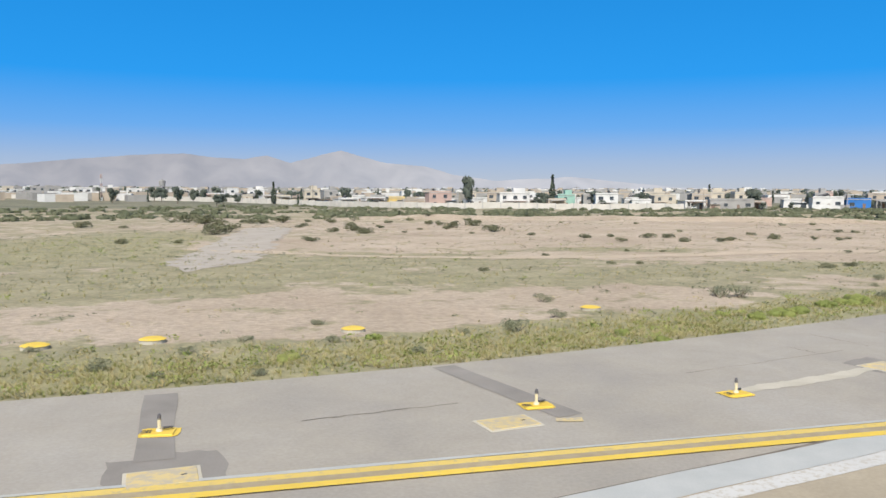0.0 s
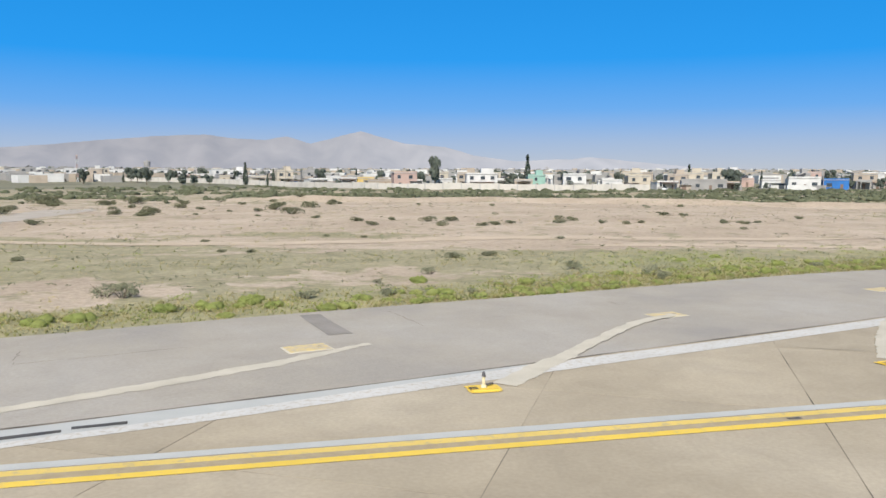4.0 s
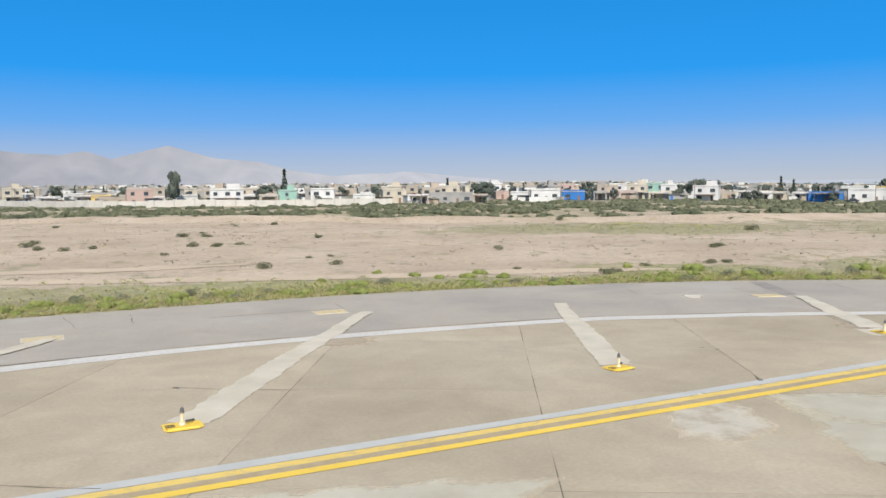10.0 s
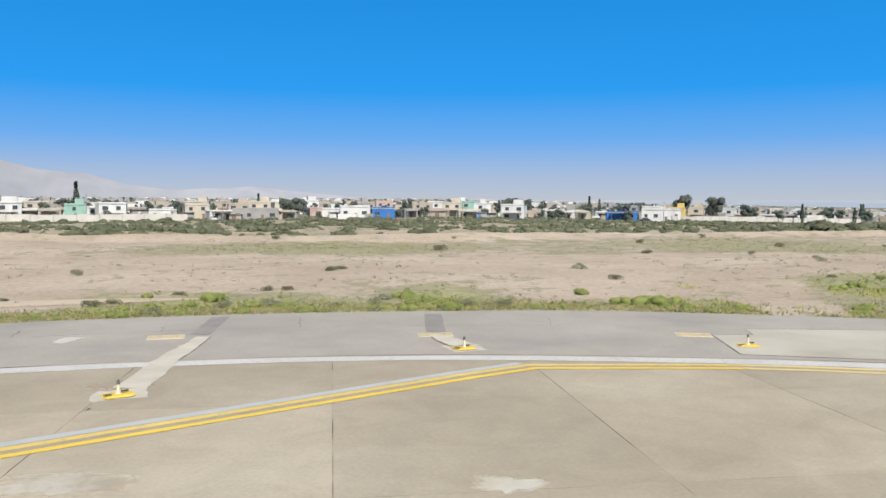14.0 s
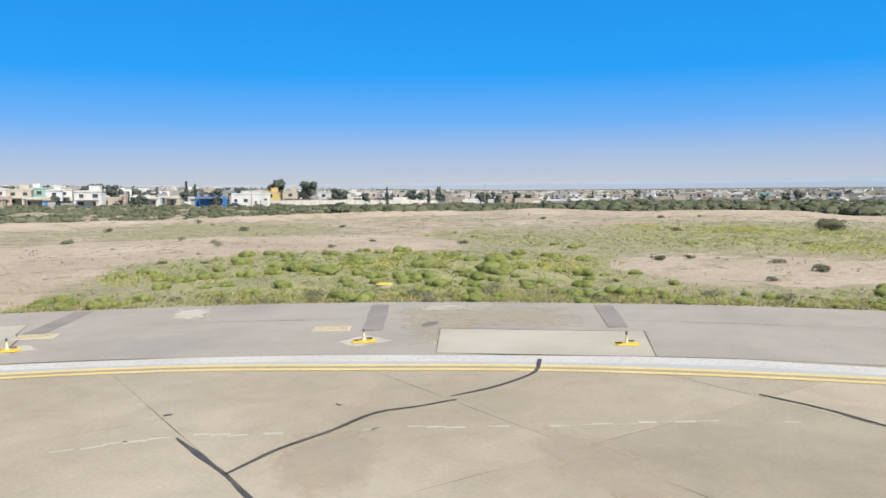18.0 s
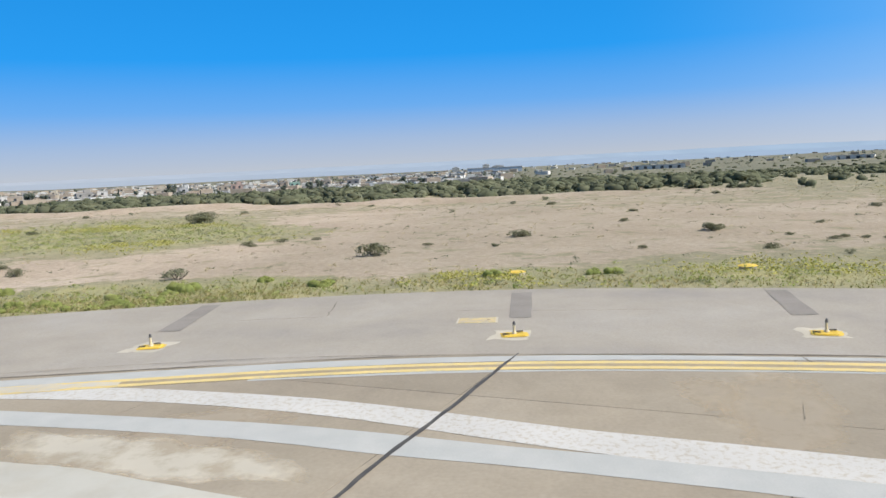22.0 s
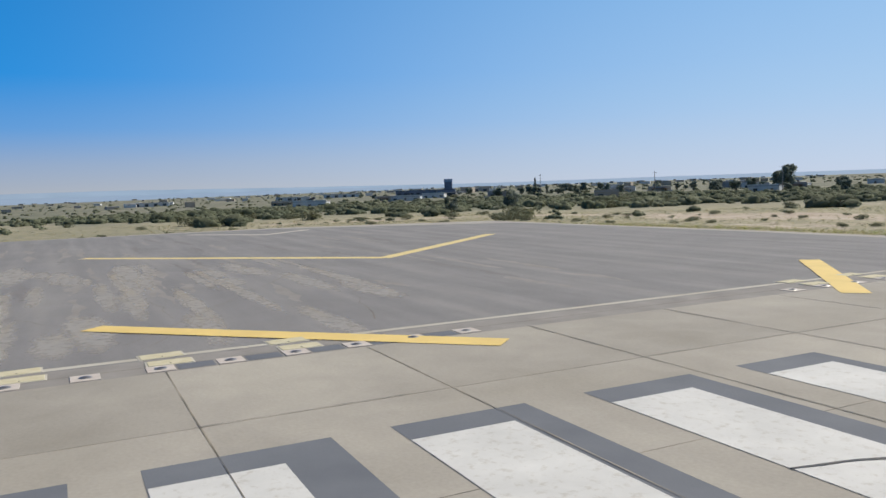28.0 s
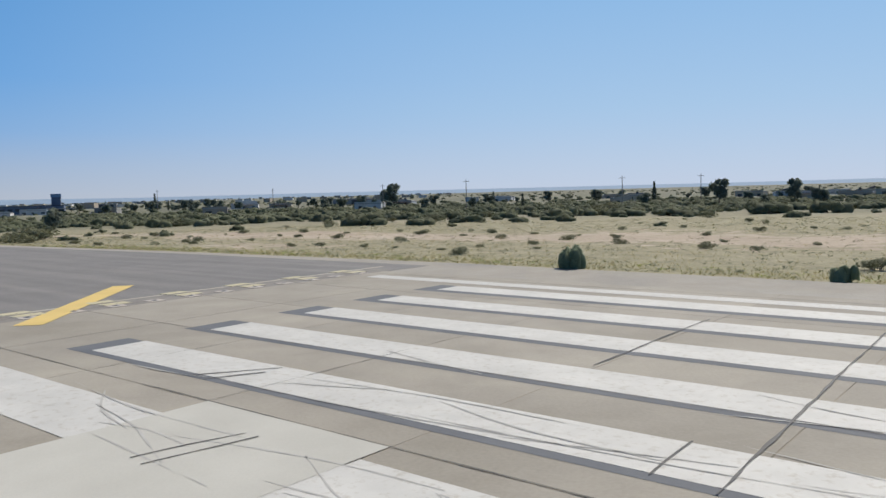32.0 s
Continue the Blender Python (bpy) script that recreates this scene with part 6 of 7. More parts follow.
for k in range(90):
    a, d = math.radians(r.uniform(-112, -20)), r.uniform(45, 110)
    x, y = 85 + d * math.cos(a), -38 + d * math.sin(a)
    if float(edge_distance(x, y)) < 4 or y > -60 or any((x - p) ** 2 + (y - q) ** 2 < 6 for p, q in placed):
        continue
    placed.append((x, y))
    bush(x, y, r.uniform(0.3, 0.8), 1 if r.random() < 0.8 else 2, r)
for k in range(60):
    x, y = r.uniform(-75, 8), r.uniform(78, 128)
    if any((x - p) ** 2 + (y - q) ** 2 < 7 for p, q in placed) or wavy(x, y, 16, 4) < -0.25:
        continue
    placed.append((x, y))
    bush(x, y, r.uniform(0.45, 1.25), 1 if r.random() < 0.8 else 2, r)
# bushes between, thinly strewn
for k in range(120):
    a = r.uniform(-0.5, 1.0) * math.pi
    d = r.uniform(35, 130)
    x, y = 75 + d * math.cos(a), 0 + d * math.sin(a)
    e = float(edge_distance(x, y))
    if e < 12 or (y < -60 and r.random() < 0.6) or any((x - p) ** 2 + (y - q) ** 2 < 9 for p, q in placed):
        continue
    placed.append((x, y))
    bush(x, y, r.uniform(0.25, 0.6), 1 if r.random() < 0.75 else 2, r)


def strewn(name, label, template, places, sizes, turns, mat, category="grass", smooth=False):
    """One object of many copies of a small plant, too many to count."""
    tv, tf = template
    n, m = len(places), len(tv)
    c, s = np.cos(turns)[:, None], np.sin(turns)[:, None]
    x = (tv[None, :, 0] * c - tv[None, :, 1] * s) * sizes[:, :1] + places[:, :1]
    y = (tv[None, :, 0] * s + tv[None, :, 1] * c) * sizes[:, :1] + places[:, 1:2]
    z = tv[None, :, 2] * sizes[:, 1:2] + places[:, 2:3]
    v = np.stack([x, y, z], 2).reshape(-1, 3)
    f = (tf[None] + (np.arange(n) * m)[:, None, None]).reshape(-1, tf.shape[1])
    ob = new(name, mesh_of(name, v, f, mat, smooth))
    return tagged(ob, label, category, kind="stuff")


def tuft(seed, blades=11, lean=1.1):
    rs = np.random.RandomState(seed)
    v, f = [], []
    for k in range(blades):
        a, b = rs.uniform(0, 6.28), rs.uniform(0, 6.28)
        base = np.array([0.12 * math.cos(a) * rs.rand(), 0.12 * math.sin(a) * rs.rand(), -0.03])
        tip = base + np.array([lean * rs.rand() * math.cos(b), lean * rs.rand() * math.sin(b), 0.55 + 0.45 * rs.rand()])
        w = np.array([-math.sin(b), math.cos(b), 0]) * 0.032
        v += [base - w, base + w, tip]
        f.append((3 * k, 3 * k + 1, 3 * k + 2))
    return np.array(v), np.array(f)


def weed(seed, n=24):
    rs = np.random.RandomState(seed)
    return leaf_cloud(rs, n, dome(rs, 5, 2.6, 0.5), 0.2)


def scatter(n, seed, weight, lo, hi):
    """n places off the paving, picked by weight(x, y)."""
    rs = np.random.RandomState(seed)
    out = []
    while sum(map(len, out)) < n:
        a = rs.uniform(-0.75, 1.25, 20000) * math.pi
        d = np.sqrt(rs.uniform(lo * lo, hi * hi, 20000))
        x, y = 70 + d * np.cos(a), -5 + d * np.sin(a)
        w = weight(x, y) * (edge_distance(x, y) > 0.1)
        keep = rs.rand(20000) < w
        out.append(np.stack([x[keep], y[keep]], 1))
    p = np.concatenate(out)[:n]
    return np.concatenate([p, ground_height(p[:, 0], p[:, 1])[:, None]], 1), rs


def scatter_rim(n, seed, weight):
    """n places in the strip of ground beside the paving."""
    rs = np.random.RandomState(seed)
    rim = PAVED_NP[:-3]
    way = np.diff(rim, axis=0)
    span = np.hypot(way[:, 0], way[:, 1])
    out = []
    while sum(map(len, out)) < n:
        i = rs.choice(len(way), 12000, p=span / span.sum())
        d = rs.uniform(0.12, 6.0, 12000)
        p = rim[i] + way[i] * rs.rand(12000, 1) + np.stack([-way[i, 1], way[i, 0]], 1) / span[i][:, None] * d[:, None]
        w = weight(p[:, 0], p[:, 1]) * (edge_distance(p[:, 0], p[:, 1]) > 0.1)
        out.append(p[rs.rand(12000) < w])
    p = np.concatenate(out)[:n]
    return np.concatenate([p, ground_height(p[:, 0], p[:, 1])[:, None]], 1), rs


strip_weight = lambda x, y: np.exp(-((edge_distance(x, y) - 1.2) / 2.2) ** 2) * (0.3 + 0.7 * (wavy(x, y, 6, 3) > -0.3)) * np.where((grass_cover(x, y) < 0.35), 0.12, 1) * np.where(np.hypot(x - 60, y - 10) < 125, 1, 0.1) * np.where(y < 0, 0.45, 1) * np.where(y < -12, 0.45, 1)
field_weight = lambda x, y: np.clip(grass_cover(x, y) * 1.3 - 0.18, 0, 1) ** 1.3 * np.clip(1.3 - edge_distance(x, y) / 75, 0.05, 1) * np.where((x > 105) & (y < 8) & (y > -60), 0.3, 1)
for k, (n, seed, wt, mat, hs, label) in enumerate([
        (22000, 1, strip_weight, M_grass, (0.08, 0.19), "green grass fringe along the paving"),
        (19000, 2, strip_weight, M_straw, (0.08, 0.20), "dry straw grass fringe along the paving"),
        (15000, 3, field_weight, M_grass, (0.08, 0.19), "sparse green grass on sandy ground"),
        (17000, 4, field_weight, M_straw, (0.08, 0.19), "sparse dry grass on sandy ground")]):
    p, rs = scatter_rim(n, seed, wt) if wt == strip_weight else scatter(n, seed, wt, 8, 150)
    s = rs.uniform(*hs, (n, 1))
    strewn("grass", label, tuft(seed), p, np.concatenate([s * rs.uniform(0.8, 1.5, (n, 1)), s], 1), rs.uniform(0, 6.28, n), mat)
for k, (n, seed, wt, mat, hs, label) in enumerate([
        (1500, 11, strip_weight, M_green, (0.10, 0.26), "low green weeds along the paving"),
        (7500, 12, field_weight, M_sage, (0.08, 0.22), "low grey weeds on sandy ground"),
        (2600, 13, lambda x, y: lushness(x, y) ** 1.5, M_green, (0.10, 0.28), "low green weeds on sandy ground"),
        (900, 14, lambda x, y: lushness(x, y) * (x > 84) * (wavy(x, y, 9, 4) > 0.35), M_bloom, (0.14, 0.32), "yellow flowering weeds along the paving"),
        (5200, 15, lambda x, y: 0.1 + 0.5 * (wavy(x, y, 11, 9) > 0.1), M_olive, (0.06, 0.22), "small dark weeds on bare sand"),
        (6000, 16, lambda x, y: 0.1 + 0.5 * (wavy(x, y, 9, 2) > 0.1), M_sage, (0.06, 0.2), "small grey weeds on bare sand"),
        (3500, 17, lambda x, y: 0.1 + 0.5 * (wavy(x, y, 12, 5) > 0.1), M_straw, (0.06, 0.2), "small dry weeds on bare sand")]):
    p, rs = scatter_rim(n, seed, wt) if wt == strip_weight else scatter(n, seed, wt, 8, 150)
    s = rs.uniform(*hs, (n, 1))
    strewn("weeds", label, weed(seed), p, np.concatenate([s * rs.uniform(0.8, 1.4, (n, 1)), s], 1), rs.uniform(0, 6.28, n), mat, "weeds")


def scrub_weight(x, y):
    far = np.hypot(x - 60, y - 10)
    w = np.clip((beyond_berm(x, y) - 1) / 4, 0, 1) * (0.12 + 0.88 * (wavy(x, y, 13, 5) + 0.6 * wavy(x, y, 37, 2) > np.where((x > 150) & (y > -30), -0.6, 0.0)))
    w = w * np.where((y < -35) & (far < 200), 0.04, 1)
    return w * np.clip(1.25 - far / 420, 0.2, 1)


SCRUB_RINGS = [scrub_weight, scrub_weight, lambda x, y: scrub_weight(x, y) * (x > 165) * (y > -45) * (y < 110),
               lambda x, y: (y < -70) * (np.hypot(x - 60, y - 10) > 185) * (0.15 + 0.85 * (wavy(x, y, 15, 3) > -0.3))]
for k, (n, seed, hs, lo, hi) in enumerate([(2700, 31, (0.35, 1.5), 80, 215), (3800, 32, (0.5, 1.8), 175, 345), (2400, 33, (0.8, 2.3), 110, 380), (2200, 34, (0.7, 2.3), 150, 360)]):
    p, rs = scatter(n, seed, SCRUB_RINGS[k], lo, hi)
    s = hs[0] + (hs[1] - hs[0]) * rs.rand(n, 1) ** 1.8
    rs2 = np.random.RandomState(seed)
    strewn("scrub", "dusty green desert scrub before the town", clump(seed, 4, 2.2, 36, 0.2), p,
           np.concatenate([s * rs.uniform(0.9, 1.5, (n, 1)), s], 1), rs.uniform(0, 6.28, n), M_scrub, "scrub", True)


def cypress_mesh(seed):
    rs = np.random.RandomState(seed)

    def shape(n):
        h = rs.rand(n) ** 0.8
        rad = 0.115 * np.sin(np.clip(h * 1.1 + 0.12, 0, 1) * math.pi) ** 0.6 * (1 - 0.5 * h) * (0.75 + 0.35 * rs.rand(n))
        a = rs.uniform(0, 6.28, n)
        d = np.stack([np.cos(a), np.sin(a), 0.4 + 0 * a], 1)
        return np.stack([rad * np.cos(a), rad * np.sin(a), 0.05 + 0.93 * h], 1), d
    v, f = leaf_cloud(rs, 700, shape, 0.05, 0.8)
    return mesh_of("crown", v, f, M_cypress)


def broad_crown(seed):
    rs = np.random.RandomState(seed)
    cen = np.stack([rs.uniform(-0.25, 0.25, 11), rs.uniform(-0.25, 0.25, 11), rs.uniform(0.38, 0.85, 11)], 1)

    def shape(n):
        k = rs.randint(0, 11, n)
        d = rs.normal(size=(n, 3))
        d /= np.linalg.norm(d, axis=1)[:, None]
        return cen[k] + d * (0.17 * (1 - 0.5 * rs.rand(n) ** 2))[:, None], d
    core = lumps_mesh(cen, np.full(11, 0.145), (1, 1, 1), rs)
    v, f = joined(core, leaf_cloud(rs, 800, shape, 0.06, 0.2))
    return mesh_of("crown", v, f, M_treeleaf, True)


def trunk_mesh(limbs, top):
    bm = bmesh.new()
    tube(bm, (0, 0, -0.03), (0.01, 0, top), 0.032, 0.016, 8)
    for k in range(limbs):
        a = 6.28 * k / limbs + 0.4
        tube(bm, (0.01, 0, top * (0.6 + 0.06 * k)), (0.2 * math.cos(a), 0.2 * math.sin(a), top + 0.25), 0.014, 0.004, 6)
    me = bpy.data.meshes.new("trunk")
    bm.to_mesh(me)
    bm.free()
    me.materials.append(M_bark)
    return me


CYPRESS = [(cypress_mesh(60 + k), trunk_mesh(0, 0.3)) for k in range(3)]
BROAD = [(broad_crown(70 + k), trunk_mesh(5, 0.42)) for k in range(4)]


def tree(x, y, z, h, kind, r, width=1.0):
    name, label = (("cypress_tree", "tall narrow dark green cypress tree among houses"), ("broad_tree", "haze-paled green broad-crowned tree beside houses"))[kind]
    t = thing(name, label, "tree", "trees in the town", (x, y, z), r.uniform(0, 360))
    t.scale = (h * width, h * width, h)
    crown, trunk = (CYPRESS, BROAD)[kind][r.randrange((3, 4)[kind])]
    for nm, me in (("crown", crown), ("trunk", trunk)):
        p = new(nm, me)
        p.parent = t


r = random.Random(33)
TREES = [(49, 353, 13.5, 0), (-77, 357, 9.5, 0), (119, 352, 9, 0), (62, 317, 6.5, 1), (124, 314, 8, 1), (-16, 355, 6, 1), (-145, 345, 6, 1),
         (300, 303, 12, 1), (315, 298, 10, 1), (285, 347, 8.5, 0), (292, 367, 10, 0), (133, 337, 7.5, 1), (239, 351, 8, 1), (233, 349, 8, 1), (246, 352, 7.5, 1), (261, 291, 6, 1), (325, 290, 7, 1)]
TREES_EAST = [(355, 287, 8, 0), (222, 403, 7, 1), (420, 346, 7, 0), (408, 299, 9, 0), (404, 297, 9, 0), (390, 304, 7, 1), (320, 362, 7, 1), (484, 302, 8, 1), (612, 286, 8, 1),
              (180, -116, 3.2, 1), (186, -108, 2.2, 1), (249, -315, 9, 1), (255, -323, 7, 0), (391, -315, 8, 0), (109, -258, 6.5, 1), (91, -261, 6, 1), (145, -332, 7, 0), (258, -325, 7, 1)]
for x, y, h, kind in TREES + TREES_EAST:
    tree(x, y, float(ground_height(x, y)) - 0.1, h + 0.8, kind, r, 1.0 if kind else 1.0)
tree(10, 313, float(ground_height(10, 313)) - 0.1, 12.5, 1, r, 0.62)
for k in range(130):
    x = r.uniform(-280, 560)
    y = (330 + r.uniform(-20, 160)) - max(0, x - 180) * r.uniform(0.25, 0.75)
    kind = 0 if r.random() < 0.18 else 1
    tree(x, y, float(ground_height(x, y)) - 0.1, r.uniform(3.5, 7.5), kind, r)
for k in range(80):
    x, y = r.uniform(20, 470), -r.uniform(190, 380)
    if y > -190 - 0.2 * x or math.hypot(x - 60, y) < 200:
        y -= 60
    tree(x, y, float(ground_height(x, y)) - 0.1, r.uniform(2.5, 5.5), 0 if r.random() < 0.15 else 1, r, 1.2)

# ---------- town ----------
def paint(name, c, rough=0.85):
    return material(name, [tuple(v * 0.86 for v in c), c, tuple(min(1, v * 1.08) for v in c)], 0.35, rough, 0.1, 20, 0.08)


WALLS = [paint("white_plaster", (0.60, 0.59, 0.565)), paint("cream_plaster", (0.50, 0.44, 0.345)), paint("grey_block_wall", (0.30, 0.29, 0.275)), paint("pink_plaster", (0.46, 0.33, 0.28)),
         paint("mint_plaster", (0.28, 0.45, 0.375)), paint("blue_painted_wall", (0.03, 0.15, 0.42)), paint("tan_plaster", (0.40, 0.335, 0.265)), paint("ochre_plaster", (0.62, 0.45, 0.16))]
WALL_WORDS = ["white", "cream", "bare grey block", "pink", "mint green", "bright blue", "tan", "ochre"]
M_dark = paint("dark_window_glass", (0.06, 0.07, 0.08), 0.15)
M_roof = paint("pale_flat_roof", (0.40, 0.385, 0.365))
M_tin = paint("brown_sheet_roof", (0.20, 0.14, 0.11))
M_tank = paint("black_plastic_tank", (0.05, 0.05, 0.055), 0.5)
M_wall = paint("perimeter_wall", (0.52, 0.49, 0.44))
M_pole = paint("weathered_pole", (0.30, 0.27, 0.24))
BOX_CACHE = {}


def unit_box(mat):
    if mat.name not in BOX_CACHE:
        bm = bmesh.new()
        bmesh.ops.create_cube(bm, size=1)
        me = bpy.data.meshes.new("block")
        bm.to_mesh(me)
        bm.free()
        me.materials.append(mat)
        BOX_CACHE[mat.name] = me
    return BOX_CACHE[mat.name]


def block(name, parent, c, s, mat, label=""):
    ob = new(name, unit_box(mat))
    ob.parent = parent
    ob.location, ob.scale = c, s
    return tagged(ob, label=label)


def house(x, y, z, w, d, h, turn, wall, r, floors=1, porch=False):
    t = thing("house", f"{WALL_WORDS[wall]} flat-roofed {'two-storey' if floors > 1 else 'single-storey'} block house", "house", "houses of the town", (x, y, z), turn)
    mat = WALLS[wall]
    h0 = h / floors
    block("wall", t, (0, 0, h / 2 - 0.5), (w, d, h + 1), mat)
    block("roof", t, (0, 0, h + 0.08), (w + 0.3, d + 0.3, 0.22), M_roof if r.random() < 0.7 else WALLS[2])
    block("parapet", t, (0, -d / 2 + 0.1, h + 0.4), (w, 0.18, 0.5), mat)
    for fl in range(floors):
        n = max(1, int(w / 3.6))
        for k in range(n):
            xx = -w / 2 + (k + 0.5) * w / n + r.uniform(-0.3, 0.3)
            zz = fl * h0 + h0 * 0.52
            if fl == 0 and k == n // 2:
                block("door", t, (xx, -d / 2 - 0.02, 1.05), (1.0, 0.1, 2.1), M_tin)
                continue
            win = block("window", t, (xx, -d / 2 - 0.02, zz), (r.uniform(1.1, 1.9), 0.1, 1.25), M_dark, "dark glass window")
            fr = new("sill", unit_box(M_roof))
            fr.parent = win
            fr.location, fr.scale = (0, -0.7, -0.55), (1.15, 1.6, 0.1)
    if d > 5 and r.random() < 0.4:
        low = r.uniform(1.3, 2.0)
        yard = d / 2 + r.uniform(3.2, 5.0)
        gate = r.uniform(-0.25, 0.25) * w
        for x0, x1 in ((-w / 2 - 1, gate - 1.5), (gate + 1.5, w / 2 + 1)):
            block("yard_wall", t, ((x0 + x1) / 2, -yard, low / 2 - 0.4), (x1 - x0, 0.2, low + 0.8), r.choice([M_wall, WALLS[0], WALLS[2], mat]), "low plastered yard wall")
    if porch:
        block("porch_roof", t, (0, -d / 2 - 1.3, h0 - 0.2), (w * 0.8, 2.6, 0.16), M_tin if r.random() < 0.5 else M_roof)
        for sx in (-0.36, 0.36):
            block("porch_post", t, (sx * w, -d / 2 - 2.4, h0 / 2 - 0.2), (0.22, 0.22, h0), mat)
    if r.random() < 0.45:
        bm = bmesh.new()
        tube(bm, (r.uniform(-w / 3, w / 3), d * 0.2, h + 0.19), (r.uniform(-w / 3, w / 3) * 0 + 1.0, d * 0.2, h + 1.5), 0.55, 0.5, 10)
        part("water_tank", bm, M_tank, t, "black plastic water tank")
    if floors > 1 and r.random() < 0.5:
        block("upper_room", t, (w * 0.2, d * 0.1, h + 1.2), (w * 0.4, d * 0.5, 2.3), mat)
    return t


r = random.Random(77)


def facing(x, y):
    return math.degrees(math.atan2(y - 10, x - 70)) - 90


FRONT = [(-260, 452), (-140, 424), (-45, 345), (0, 305), (60, 300), (110, 302), (160, 296), (215, 288), (262, 274), (285, 290), (340, 302), (385, 307), (440, 288), (490, 266), (530, 210), (590, 125)]
front = smooth_line(FRONT, 9.0)
taken = []


def free(x, y, q):
    if any((x - a) ** 2 + (y - b) ** 2 < q * q for a, b in taken):
        return False
    taken.append((x, y))
    return True


# houses that stand out
LANDMARKS_EAST = [(157, 299, 8.5, 7, 3.6, 5, 1, False), (147, 302, 11, 7, 4.3, 0, 1, False), (266, 274, 15, 9, 4.6, 0, 1, False), (252, 281, 12, 8, 3.4, 5, 1, True),
                                          (221, 360, 9, 8, 6.2, 4, 2, False), (110, 301, 16, 6, 3.8, 2, 1, False), (62, 322, 10, 8, 5.3, 2, 2, False), (50, 324, 7, 7, 5.0, 4, 2, False)]
LANDMARKS_WEST = [(28, 316, 12, 8, 5.4, 0, 2, True), (-2, 312, 9, 8, 5.8, 3, 2, False), (92, 330, 9, 8, 5.2, 1, 2, False), (108, 332, 8, 8, 5.4, 6, 2, False),
                                          (205, 345, 9, 9, 5.6, 1, 2, True), (320, 352, 10, 9, 5.6, 0, 2, False), (295, 300, 7, 7, 5.5, 7, 2, False), (-20, 335, 7, 6, 3.4, 7, 1, False)]
for x, y, w, d, h, wall, floors, porch in LANDMARKS_EAST + LANDMARKS_WEST:
    taken.append((x, y))
    house(x, y, float(ground_height(x, y)), w, d, h, facing(x, y) + r.uniform(-6, 6), wall, r, floors, porch)
out_dir = lambda p: (p - np.array([70.0, 10.0])) / np.linalg.norm(p - np.array([70.0, 10.0]))
for row in range(5):
    for p in front[(row % 2)::1]:
        q = p + out_dir(p) * (9 + 21 * row + r.uniform(-5, 5)) + np.array([r.uniform(-4, 4), 0])
        if row > 1 and r.random() < 0.12 * row:
            continue
        if not free(q[0], q[1], 11.5):
            continue
        floors = 2 if r.random() < 0.12 + 0.1 * row else 1
        wall = r.choices(range(8), [36, 19, 18, 7, 0.6, 0.6, 18, 0.6])[0]
        house(float(q[0]), float(q[1]), float(ground_height(q[0], q[1])), r.uniform(5, 9.5), r.uniform(5, 8), 2.7 * floors + r.uniform(0, 0.6), facing(*q) + r.uniform(-12, 12), wall, r, floors, r.random() < 0.55)

# houses beyond the scrub to the south-east
for k in range(36):
    a = math.radians(r.uniform(-102, -24))
    d = r.uniform(290, 470)
    x, y = 70 + d * math.cos(a), -20 + d * math.sin(a)
    if not free(x, y, 13):
        continue
    wall = r.choices(range(8), [44, 22, 8, 4, 0, 0, 10, 0])[0]
    house(x, y, float(ground_height(x, y)) - 0.9, r.uniform(7, 13), 8, 2.5 + r.uniform(0, 0.6), facing(x, y) + r.uniform(-15, 15), wall, r, 1, r.random() < 0.3)

# sheds, yard walls and lean-tos between the houses
def shed(x, y, r):
    k = r.choice([0, 2, 2, 2, 6, 6, 1])
    t = thing("shed", f"small {WALL_WORDS[k]} shed with a sheet roof", "shed", "sheds of the town", (x, y, float(ground_height(x, y))), facing(x, y) + r.uniform(-20, 20))
    w, d, h = r.uniform(3, 8), r.uniform(3, 5), r.uniform(1.9, 2.7)
    block("wall", t, (0, 0, h / 2 - 0.4), (w, d, h + 0.8), WALLS[k])
    block("roof", t, (0, -0.2, h + 0.06), (w + 0.5, d + 0.8, 0.12), r.choice([M_tin, M_tin, M_roof, M_dark]))
    block("door", t, (r.uniform(-0.25, 0.25) * w, -d / 2 - 0.02, 0.95), (r.uniform(0.9, 2.4), 0.1, 1.9), r.choice([M_dark, M_tin, WALLS[5], WALLS[0]]))


for k in range(170):
    p = front[r.randrange(len(front))]
    q = p + out_dir(p) * r.uniform(-4, 75) + np.array([r.uniform(-5, 5), r.uniform(-5, 5)])
    if free(q[0], q[1], 6.0):
        shed(float(q[0]), float(q[1]), r)

# cars and pickups parked before the houses
CAR_PAINTS = [paint("white_car_paint", (0.70, 0.70, 0.69), 0.3), paint("silver_car_paint", (0.42, 0.43, 0.44), 0.3), paint("dark_car_paint", (0.05, 0.055, 0.06), 0.3), paint("red_car_paint", (0.35, 0.04, 0.03), 0.3)]
CAR_WORDS = ["white", "silver", "dark", "red"]
M_rubber = paint("tyre_rubber", (0.03, 0.03, 0.03))


def car_mesh(pickup):
    """Body and cabin of a parked car, nose along x."""
    bm = bmesh.new()
    box(bm, (0, 0, 0.62), (4.3, 1.7, 0.62), bevel=0.12)
    body = bpy.data.meshes.new("car_body")
    bm.to_mesh(body)
    bm.free()
    bm = bmesh.new()
    box(bm, (0.35 if pickup else -0.15, 0, 1.16), (1.5 if pickup else 2.5, 1.5, 0.62), bevel=0.1)
    for v in bm.verts:
        if v.co.z > 1.2:
            v.co.x = 0.1 + (v.co.x - 0.1) * 0.78
            v.co.y *= 0.86
    cabin = bpy.data.meshes.new("car_cabin")
    bm.to_mesh(cabin)
    bm.free()
    return body, cabin


